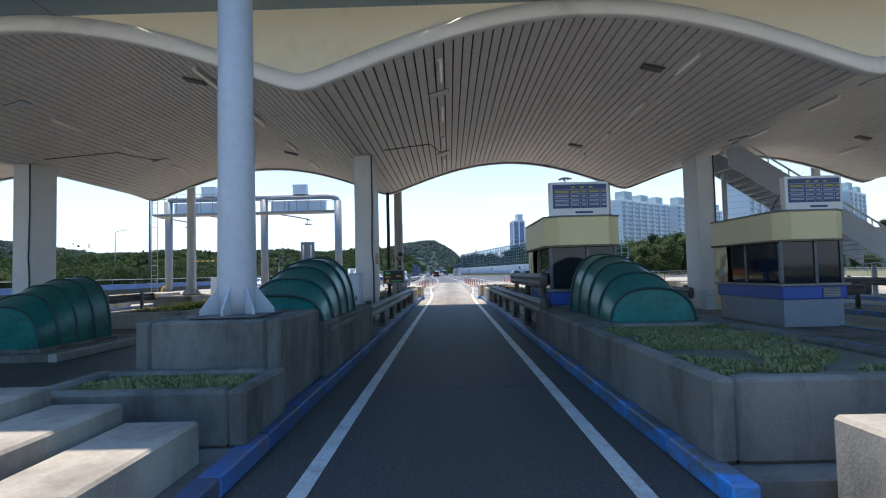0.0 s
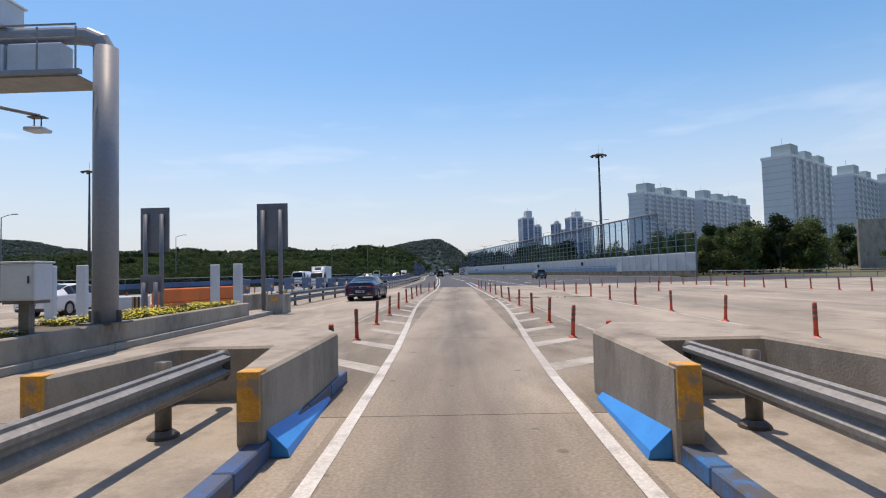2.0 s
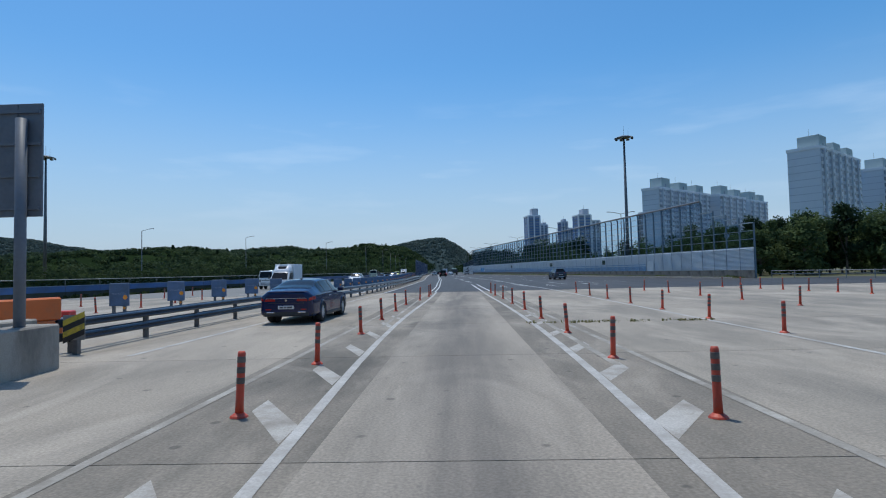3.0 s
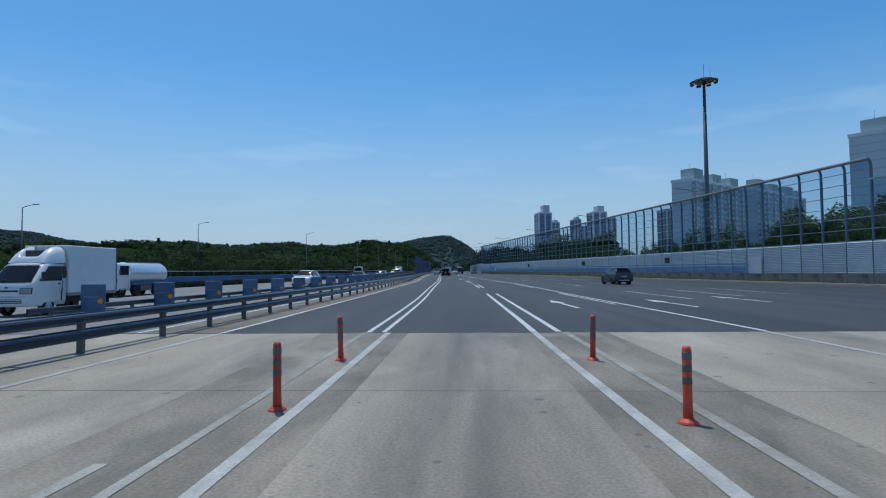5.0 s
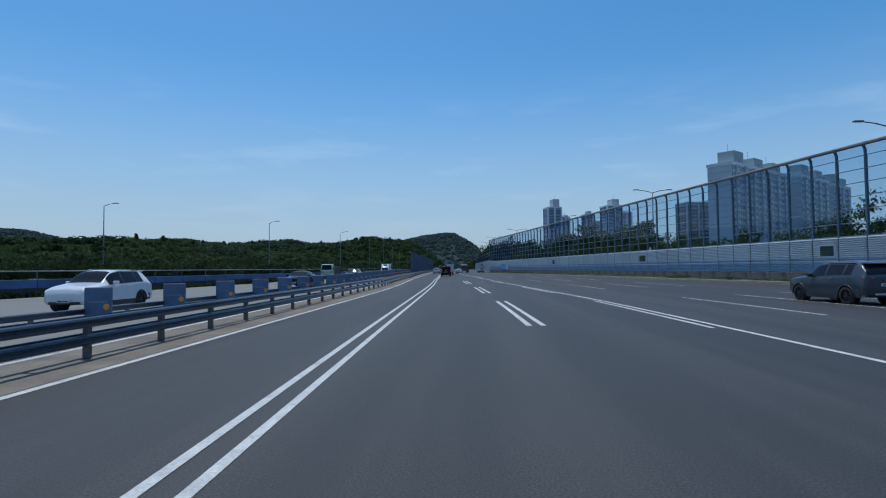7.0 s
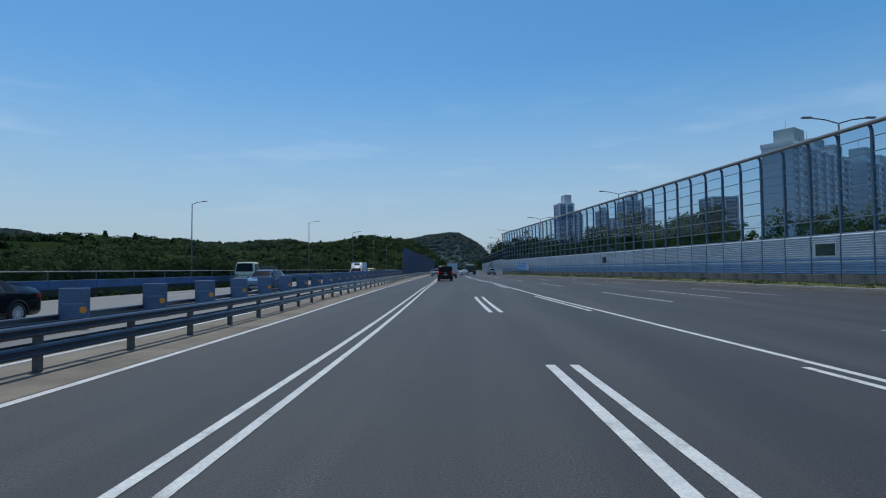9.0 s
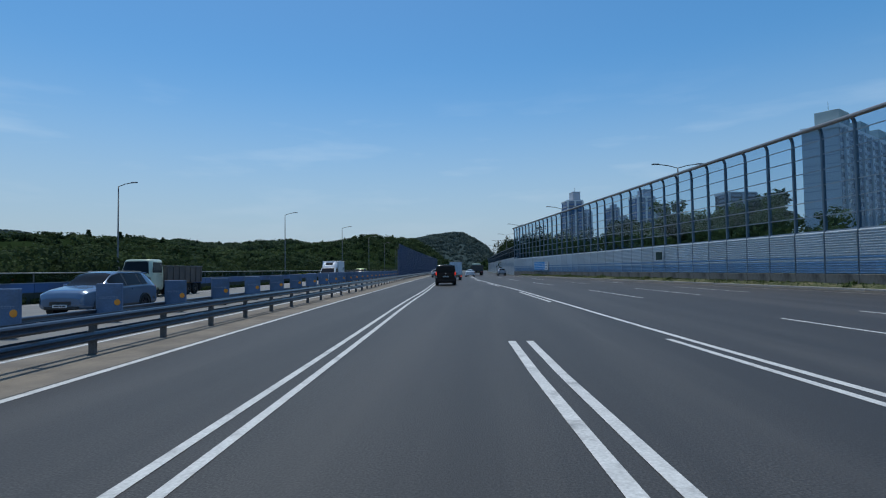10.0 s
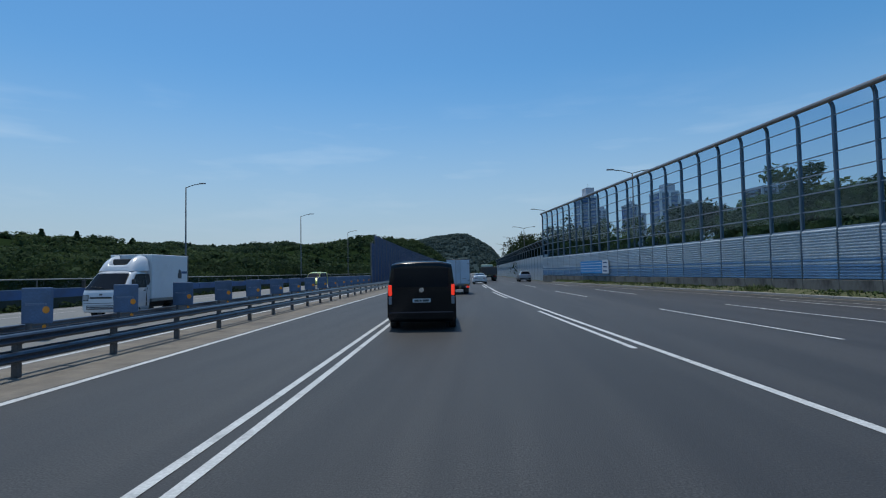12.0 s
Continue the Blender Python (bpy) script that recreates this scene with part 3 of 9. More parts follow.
def box(x0, x1, y0, y1, z0, z1, bevel=0.0, bm=None, segments=1):
    own = bmesh.new()
    bmesh.ops.create_cube(own, size=1.0)
    bmesh.ops.scale(own, vec=(x1 - x0, y1 - y0, z1 - z0), verts=own.verts)
    bmesh.ops.translate(own, vec=((x0 + x1) / 2, (y0 + y1) / 2, (z0 + z1) / 2), verts=own.verts)
    if bevel:
        bmesh.ops.bevel(own, geom=own.edges[:], offset=bevel, segments=segments, affect="EDGES", profile=0.6)
    return own if bm is None else merge(bm, own)


def merge(bm, other, m=None):
    if m is not None:
        bmesh.ops.transform(other, matrix=m, verts=other.verts)
    tmp = bpy.data.meshes.new("tmp")
    other.to_mesh(tmp)
    other.free()
    bm.from_mesh(tmp)
    bpy.data.meshes.remove(tmp)
    return bm


def rod(a, b, r, r2=None, sides=12, bm=None):
    """A round bar from a to b."""
    own = bmesh.new()
    a, b = Vector(a), Vector(b)
    bmesh.ops.create_cone(own, cap_ends=True, segments=sides, radius1=r, radius2=r if r2 is None else r2, depth=(b - a).length)
    m = Matrix.Translation((a + b) / 2) @ (b - a).to_track_quat("Z", "Y").to_matrix().to_4x4()
    bmesh.ops.transform(own, matrix=m, verts=own.verts)
    return own if bm is None else merge(bm, own)


def bent(points, r, sides=8, bm=None):
    """A bent round bar through points."""
    own = bmesh.new()
    pts = [Vector(p) for p in points]
    rings = []
    for i, p in enumerate(pts):
        d = (pts[min(i + 1, len(pts) - 1)] - pts[max(i - 1, 0)]).normalized()
        u = d.cross(Vector((0, 0, 1)) if abs(d.z) < 0.9 else Vector((1, 0, 0))).normalized()
        if rings and u.dot(last) < 0:
            u = -u
        if rings:
            u = (last - d * last.dot(d)).normalized()
        last = u
        w = d.cross(u)
        rings.append([own.verts.new(p + (u * math.cos(2 * math.pi * k / sides) + w * math.sin(2 * math.pi * k / sides)) * r) for k in range(sides)])
    for a, b in zip(rings, rings[1:]):
        for k in range(sides):
            own.faces.new((a[k], a[(k + 1) % sides], b[(k + 1) % sides], b[k]))
    own.faces.new(rings[0][::-1])
    own.faces.new(rings[-1])
    bmesh.ops.recalc_face_normals(own, faces=own.faces)
    return own if bm is None else merge(bm, own)


def prism(outline, z0, z1, bevel=0.0, bm=None):
    """An upright prism over a plan outline."""
    own = bmesh.new()
    low = [own.verts.new((x, y, z0)) for x, y in outline]
    top = [own.verts.new((x, y, z1)) for x, y in outline]
    own.faces.new(low[::-1])
    own.faces.new(top)
    n = len(outline)
    for i in range(n):
        own.faces.new((low[i], low[(i + 1) % n], top[(i + 1) % n], top[i]))
    bmesh.ops.recalc_face_normals(own, faces=own.faces)
    if bevel:
        bmesh.ops.bevel(own, geom=[e for e in own.edges if any(v.co.z > z1 - 1e-5 for v in e.verts)], offset=bevel, segments=1, affect="EDGES")
    return own if bm is None else merge(bm, own)


def lathe(profile, sides=24, axis="Z", cap=True):
    """A turned shape: (radius, height) pairs."""
    own = bmesh.new()
    rings = []
    for r, h in profile:
        rings.append([own.verts.new((r * math.cos(2 * math.pi * k / sides), r * math.sin(2 * math.pi * k / sides), h)) for k in range(sides)])
    for a, b in zip(rings, rings[1:]):
        for k in range(sides):
            own.faces.new((a[k], a[(k + 1) % sides], b[(k + 1) % sides], b[k]))
    if cap:
        own.faces.new(rings[0][::-1])
        own.faces.new(rings[-1])
    if axis == "X":
        bmesh.ops.rotate(own, matrix=Matrix.Rotation(radians(90), 3, "Y"), verts=own.verts)
    bmesh.ops.recalc_face_normals(own, faces=own.faces)
    return own


def along(points, y):
    """Smooth x at y along a plan line of (y, x) pairs."""
    ys, xs = [p[0] for p in points], [p[1] for p in points]
    h = 4.0
    return float(sum(np.interp(y + k * h, ys, xs) for k in (-1, 0, 1)) / 3)


# ---- plan lines of the road, as (y, x) ----
LEFT_DOUBLE = [(20, -0.23), (33, -0.28), (42, -0.86), (50, -1.05), (81, -1.06), (95, -1.22), (112, -1.8), (134.5, -2.45), (147.5, -2.9), (165.5, -3.78), (175, -4.3), (192, -4.92),
               (201, -5.4), (230, -6.8), (300, -9.5), (420, -13.0), (600, -8.0), (900, 25.0)]
RIGHT_DASHED = [(20, 2.1), (33, 2.14), (42, 2.5), (50, 2.66), (81, 2.64), (102, 2.28), (113, 2.1), (124, 1.75), (133, 1.28), (142, 0.85), (152.6, 0.18), (163, -0.43)]
RIGHT_SOLID = [(40, 8.4), (81, 8.2), (102, 7.2), (112, 6.95), (124, 6.55), (138, 5.3), (150, 4.38), (163, 3.3), (177, 2.5), (190, 1.75), (198.8, 1.03), (210, 0.1), (230, -1.35),
               (300, -4.0), (420, -7.0), (600, -2.0), (900, 31.0)]
EDGE_LEFT = [(48, -6.1), (81, -5.1), (102, -5.26), (136, -5.78), (150, -6.33), (163, -7.2), (178, -8.1), (195, -8.9), (210, -9.7), (300, -13.8), (420, -17.2), (600, -12.0), (900, 21.0)]
RAIL_LEFT = [(50, -7.65), (60, -7.6), (77, -6.2), (90, -6.15), (103, -6.2), (118, -6.5), (130, -6.85), (150, -7.4), (164, -8.6), (197, -10.3), (210, -11.3), (260, -14.2), (300, -15.9),
             (420, -19.3), (600, -14.0), (900, 19.0)]
FAR_WALL = [(-60, -40.0), (60, -36.5), (95, -33.0), (115, -29.5), (132, -28.0), (165, -25.9), (190, -25.8), (208, -27.0), (225, -28.3), (250, -30.0), (275, -31.8), (330, -34.8),
            (420, -38.0), (600, -32.0), (900, 0.0)]
PLAZA_LEFT = [(-20, -0.23), (33, -0.28), (35.8, -0.38), (38, -0.48), (40, -0.55), (43, -0.72), (45.8, -0.86), (48.5, -0.97), (53, -1.12), (58, -1.13), (65, -1.02), (71.4, -0.9),
              (77, -0.86), (81, -1.0)]
PLAZA_LEFT_OUT = [(55, -1.44), (71.4, -1.5), (76, -1.6), (81, -1.52)]
PLAZA_RIGHT = [(-20, 2.13), (33, 2.2), (35.8, 2.38), (38, 2.49), (40, 2.61), (43, 2.82), (46, 2.93), (49, 3.03), (53, 3.09), (58, 3.07), (65, 2.95), (71.5, 2.79), (74.4, 2.71),
               (77, 2.62), (81, 2.61)]
PLAZA_RIGHT_OUT = [(48, 3.5), (76, 3.48), (81, 3.3)]


def wall_x(y):
    return 35.6 + (y - 102.6) * (6.6 - 35.6) / (270.0 - 102.6)


def strip(name, x_left, x_right, y0, y1, z, step, material, parent=None, label=""):
    """A road sheet between two plan lines, with a little thickness."""
    n = max(2, int((y1 - y0) / step) + 1)
    ys = np.linspace(y0, y1, n)
    verts = [(x_left(y), y, z) for y in ys] + [(x_right(y), y, z) for y in ys]
    faces = [(k, n + k, n + k + 1, k + 1) for k in range(n - 1)]
    ob = new(name, mesh(name, verts, faces, material))
    ob.parent = parent
    return tagged(ob, label)


def fixed(x):
    return lambda y: x


def line_of(points, off=0.0):
    return lambda y: along(points, y) + off


M_HATCH_BAR = mat("rubbed_pale_paint", (0.44, 0.42, 0.385), (0.36, 0.335, 0.295), 1.6, 0.75, fine=40.0, stain=(0.23, 0.205, 0.17), stain_scale=1.4, stain_at=(0.42, 0.66))
M_TAR = mat("tar_seal", (0.022, 0.021, 0.02), (0.05, 0.047, 0.042), 3.0, 0.7, stain=(0.16, 0.145, 0.12), stain_scale=0.9, stain_at=(0.5, 0.62))


# ---- ground and roads ----
def build_ground():
    far = 3500
    me = mesh("ground", [(-far, -600, -0.06), (far, -600, -0.06), (far, 2 * far, -0.06), (-far, 2 * far, -0.06)], [(0, 1, 2, 3)], M_GRASS)
    tagged(new("ground", me), "dry grass and earth reaching the horizon", "ground", kind="structure")

    plaza = thing("pavement", "pale worn concrete toll plaza pavement with joints", "pavement", kind="structure")
    xs = [-40, -34, -28, -22.5, -17.5, -12.5, -6.6, -2.56, -0.45, 2.35, 4.36, 8.4, 13, 18, 23, 28, 34, 40, 47]
    ys = [-70, -50, -34, -22, -12, -6, 0, 6, 12, 18, 24, 31, 37.9, 43.6, 49.3, 55.5, 62, 68.3, 74.6, 80.95]
    for i in range(len(xs) - 1):
        lane = xs[i] in (-12.5, -6.6, -0.45, 4.36)
        for j in range(len(ys) - 1):
            g, gx = 0.008, 0.0
            # lane slabs around the canopy get the shade-darkened concrete
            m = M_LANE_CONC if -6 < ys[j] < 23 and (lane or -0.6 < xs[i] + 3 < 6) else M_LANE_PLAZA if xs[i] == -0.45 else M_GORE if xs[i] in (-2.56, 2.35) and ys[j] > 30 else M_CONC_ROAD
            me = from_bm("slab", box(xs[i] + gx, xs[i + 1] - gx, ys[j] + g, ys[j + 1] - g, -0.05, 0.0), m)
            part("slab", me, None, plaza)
    part("joint_bed", box(-40, 47, -70, 80.95, -0.055, -0.012), M_SOIL, plaza, "dark dirt in the joints")

    part("sealed_joint", box(-40, 47, 80.84, 80.99, -0.01, 0.004), M_TAR, plaza, "dark sealed joint where the asphalt begins")
    road = thing("road", "dark grey asphalt expressway with white lane lines", "road", kind="structure")
    strip("carriageway", line_of(EDGE_LEFT, -0.15), lambda y: wall_x(y) - 1.6 if y < 262 else along(RIGHT_SOLID, y) + 9.5, 80.97, 900, 0.0, 5, M_ASPHALT, road)
    strip("near_right", lambda y: wall_x(y) - 1.598, fixed(47), 80.97, 102.5, 0.0, 4, M_ASPHALT, road)
    strip("shoulder", line_of(RAIL_LEFT, -1.05), line_of(EDGE_LEFT, -0.151), 80.97, 900, 0.0, 5, M_SHOULDER, road, "brown concrete median shoulder")
    strip("opposite_carriageway", line_of(FAR_WALL, 1.1), line_of(RAIL_LEFT, -1.051), 80.97, 900, 0.0, 5, M_ASPHALT_OLD, road, "pale old asphalt carriageway")
    strip("verge", lambda y: wall_x(y) - 1.6, lambda y: wall_x(y) - 0.2, 102.6, 262, 0.003, 6, M_SHOULDER, road, "dusty concrete verge along the barrier")

    marks = thing("road_marking", "white painted lane lines, dashes and arrows", "road marking", kind="structure")

    def mark(pts, off, w, y0, y1, m=M_LINE, step=3.0, z=0.006, name="lane_line"):
        strip(name, line_of(pts, off - w / 2), line_of(pts, off + w / 2), y0, y1, z, step, m, marks)

    mark(PLAZA_LEFT, 0.0, 0.14, -20, 33)
    mark(PLAZA_LEFT, 0.0, 0.15, 33, 42, M_LINE_MID, 1.0)
    mark(PLAZA_LEFT, 0.0, 0.14, 42, 80.9, M_LINE_WORN)
    mark(PLAZA_LEFT_OUT, 0.0, 0.11, 55, 80.9, M_LINE_FAINT)
    # the pair of lines draws slightly together further on
    for off, near in ((0.0, 0.07), (-0.38, 0.15)):
        xs = lambda y, o=off, d=near: along(LEFT_DOUBLE, y) + o + d * min(1.0, max(0.0, (y - 135) / 55))
        strip("lane_line", lambda y: xs(y) - 0.06, lambda y: xs(y) + 0.06, 81, 900, 0.006, 3.0, M_LINE, marks)
    mark(PLAZA_RIGHT, 0.0, 0.14, -20, 33)
    mark(PLAZA_RIGHT, 0.0, 0.15, 33, 80.9, M_LINE_WORN, 1.5)
    mark(PLAZA_RIGHT_OUT, 0.0, 0.14, 48, 80.9, M_LINE_FAINT)
    for y0, y1 in ((81, 102), (113.2, 123.8), (132.0, 142.2), (152.6, 163.2)):
        mark(RIGHT_DASHED, 0.0, 0.16, y0, y1)
        mark(RIGHT_DASHED, 0.6 if y0 < 90 else 0.38, 0.15, y0, y1)
    mark(RIGHT_SOLID, 0.0, 0.15, 81, 900)
    mark(RIGHT_SOLID, -0.05, 0.14, 33, 80.9, M_LINE_WORN)
    for y0, y1 in [(91, 102), (112.5, 123.5), (131.5, 142), (153, 163.4), (176.3, 187), (198.6, 209.3)] + [(220 + 21.5 * k, 231 + 21.5 * k) for k in range(14)]:
        mark(RIGHT_SOLID, -0.36, 0.14, y0, y1)
    for off in (4.6, 8.4, 12.2):
        for k in range(22):
            y0 = 92 + 21.0 * k + off * 0.6
            if along(RIGHT_SOLID, y0 + 10) + off < (wall_x(y0 + 10) - 2.5 if y0 < 255 else 1e9) and (off < 8 or y0 < 255):
                mark(RIGHT_SOLID, off, 0.12, y0, y0 + 10)
    strip("lane_line", lambda y: wall_x(y) - 3.3, lambda y: wall_x(y) - 3.16, 104, 262, 0.006, 6, M_LINE_WORN, marks)
    mark(EDGE_LEFT, 0.0, 0.14, 50, 80.9, M_LINE_WORN)
    mark(EDGE_LEFT, 0.0, 0.15, 81, 900)
    mark(RAIL_LEFT, -1.15, 0.13, 81, 900)
    for off in (-8.2, -11.8):
        for k in range(26):
            y0 = 84 + 20.0 * k
            mark(RAIL_LEFT, off, 0.13, y0, y0 + 9, M_LINE_WORN)
    mark(FAR_WALL, 2.2, 0.15, 81, 900, M_LINE_WORN)

    def arrow(x, y, turn):
        outline = [(-0.08, 0), (0.08, 0), (0.08, 3.4), (0.32, 3.4), (0.0, 5.4), (-0.32, 3.4), (-0.08, 3.4)]
        me = mesh("arrow", [(a, b, 0.006) for a, b in outline], [tuple(range(7))], M_LINE)
        part("arrow", me, None, marks, at=pose(x, y, 0, 0, 0, turn))

    for x, y in ((5.35, 89.0), (10.05, 89.2), (14.4, 92.0)):
        arrow(x, y, 3.0)
    # worn chevron bars between the diverging lines
    for k in range(10):
        y = 33.5 + 2.65 * k
        for pts, side, xo, lag in ((PLAZA_LEFT, -1, -1.58 - 0.008 * k, 1.25), (PLAZA_RIGHT, 1, 3.55 + 0.01 * k, 0.95)):
            xi = along(pts, y) + side * 0.1
            me = mesh("hatch_bar", [(xi, y, 0.003), (xi, y + 0.62, 0.003), (xo, y + 0.55 + lag, 0.003), (xo, y + lag, 0.003)], [(3, 2, 1, 0) if side < 0 else (0, 1, 2, 3)], M_HATCH_BAR)
            part("hatch_bar", me, None, marks)
    # faint outer lines of the plaza lanes
    strip("lane_line", lambda y: 4.42 - 0.022 * (y - 34), lambda y: 4.55 - 0.022 * (y - 34), 30, 70, 0.005, 4, M_LINE_FAINT, marks)
    strip("lane_line", lambda y: -2.62 + 0.016 * (y - 34), lambda y: -2.50 + 0.016 * (y - 34), 36, 72, 0.005, 4, M_LINE_FAINT, marks)
    return road


build_ground()

# ---- toll canopy ----
VALLEY_X, BAY = -1.85, 10.7
COLUMN_X, COLUMN_BAY = -1.7, 10.55
CAN_Y0, CAN_Y1 = 8.6, 22.7


def wave(x):
    """Height of the boarded ceiling."""
    s = abs(math.sin(math.pi * (x - VALLEY_X) / BAY))
    return 5.2 + 1.36 * (math.sqrt(s * s + 0.003) - 0.055)


def build_canopy():
    x0, x1 = VALLEY_X - 3 * BAY, VALLEY_X + 4 * BAY
    pitch, gap = 0.2, 0.034
    verts, faces = [], []
    n = int((x1 - x0) / pitch)
    for k in range(n):
        a, b = x0 + k * pitch + gap / 2, x0 + (k + 1) * pitch - gap / 2
        za, zb = wave(a), wave(b)
        i = len(verts)
        verts += [(a, CAN_Y0, za), (b, CAN_Y0, zb), (b, CAN_Y1, zb), (a, CAN_Y1, za), (a, CAN_Y0, za + 0.05), (b, CAN_Y0, zb + 0.05), (b, CAN_Y1, zb + 0.05),
                  (a, CAN_Y1, za + 0.05)]
        faces += [(i, i + 3, i + 2, i + 1), (i, i + 4, i + 7, i + 3), (i + 1, i + 2, i + 6, i + 5), (i, i + 1, i + 5, i + 4), (i + 3, i + 7, i + 6, i + 2)]
    tagged(new("ceiling", mesh("ceiling", verts, faces, M_SOFFIT)), "wavy boarded toll canopy ceiling of long pale slats", "ceiling", kind="structure")
    roof = thing("canopy_roof", "wavy toll canopy roof with cream gable and white trim", "canopy", kind="structure")
    xs = np.linspace(x0, x1, 260)
    # dark backing over the slats
    v = [(x, CAN_Y0, wave(x) + 0.06) for x in xs] + [(x, CAN_Y1, wave(x) + 0.06) for x in xs]
    m = len(xs)
    part("ceiling_backing", mesh("ceiling_backing", v, [(k, m + k, m + k + 1, k + 1) for k in range(m - 1)], M_GAP), None, roof)
    # gable faces and their rolled white trim, at both ends
    for y, sgn in ((CAN_Y0, -1), (CAN_Y1, 1)):
        top = 6.6 if sgn < 0 else 7.7
        v = [(x, y + sgn * 0.02, wave(x)) for x in xs] + [(x, y + sgn * 0.02, top) for x in xs]
        v += [(x, y - sgn * 0.1, wave(x) + 0.07) for x in xs] + [(x, y - sgn * 0.1, top) for x in xs]
        f = [(k, k + 1, m + k + 1, m + k) for k in range(m - 1)] + [(2 * m + k, 3 * m + k, 3 * m + k + 1, 2 * m + k + 1) for k in range(m - 1)]
        part("gable", mesh("gable", v, f, M_CREAM), None, roof)
        ring = [(0.06, -0.2), (-0.12, -0.22), (-0.15, -0.19), (-0.15, 0.03), (-0.09, 0.06), (-0.08, 0.12), (0.0, 0.12)] if sgn < 0 else [(0.0, -0.06), (-0.10, -0.08), (-0.16, 0.03), (-0.14, 0.16), (-0.02, 0.2), (0.0, 0.2)]
        v, f = [], []
        for x in xs:
            for dy, dz in ring:
                v.append((x, y - sgn * dy + sgn * 0.022, wave(x) + dz))
        q = len(ring)
        for k in range(m - 1):
            for j in range(q - 1):
                f.append((k * q + j, k * q + j + 1, (k + 1) * q + j + 1, (k + 1) * q + j))
        part("gable_trim", mesh("gable_trim", v, f, M_RIM, True), None, roof)
        # flat overhang carried by the round columns
        ya, yb = (y - 4.6, y - 0.02) if sgn < 0 else (y + 0.02, y + 4.1)
        part("overhang", box(x0, x1, ya, yb, top, top + 0.5, 0.02), M_TEAL if sgn < 0 else M_RIM, roof, "sheet metal overhang")
        k = x0
        while k < x1:
            part("overhang_seam", box(k, k + 0.03, ya + 0.01, yb - 0.01, top - 0.012, top), M_GREY_PAINT, roof)
            k += 3.43
    part("roof_deck", box(x0, x1, CAN_Y0 + 0.1, CAN_Y1 - 0.1, 6.62, 7.05), M_TEAL, roof)
    # strip lights, ballast boxes and conduits
    for b in range(-2, 3):
        cx = VALLEY_X + BAY * (b + 0.5)
        for off in (-2.75, 2.75):
            for y in (10.4, 13.6, 16.8, 20.0):
                x = cx + off
                if b == 0 and off < 0:
                    x = 0.75
                lamp = thing("ceiling_light", "fluorescent strip light on the canopy ceiling", "light", (x, y, wave(x)), group="canopy lights")
                lamp.rotation_euler = (0, -math.atan2(wave(x + 0.1) - wave(x - 0.1), 0.2), 0)
                part("housing", box(-0.06, 0.06, -0.6, 0.6, -0.07, -0.004, 0.012), M_WHITE, lamp)
                part("tube", rod((0, -0.56, -0.09), (0, 0.56, -0.09), 0.024, sides=8), M_TUBE, lamp)
        for off, y, m in ((-2.75, 11.9, M_WHITE), (-2.75, 18.6, M_WHITE), (2.2, 18.6, M_STEEL_DARK), (2.2, 11.0, M_STEEL_DARK)):
            x = cx + off
            if b == 0 and off < 0:
                x = 0.7
            spk = thing("ceiling_fitting", "small box fitting on the canopy ceiling", "fitting", (x, y, wave(x)), group="canopy fittings")
            spk.rotation_euler = (0, -math.atan2(wave(x + 0.1) - wave(x - 0.1), 0.2), 0)
            part("fitting_body", box(-0.24, 0.24, -0.13, 0.13, -0.06, -0.004, 0.015), m, spk)
            part("fitting_rim", box(-0.26, 0.26, -0.15, 0.15, -0.02, -0.005, 0.004), M_GREY_PAINT, spk)
        pts = [(cx - 4.6, 15.2), (cx - 3.2, 16.6), (cx - 2.9, 18.2), (cx - 2.75, 18.5)]
        cond = thing("conduit", "thin dark cable conduit clipped to the ceiling", "cable", kind="")
        part("cable", bent([(x, y, wave(x) - 0.02) for x, y in pts], 0.014, 6), M_DARK, cond)


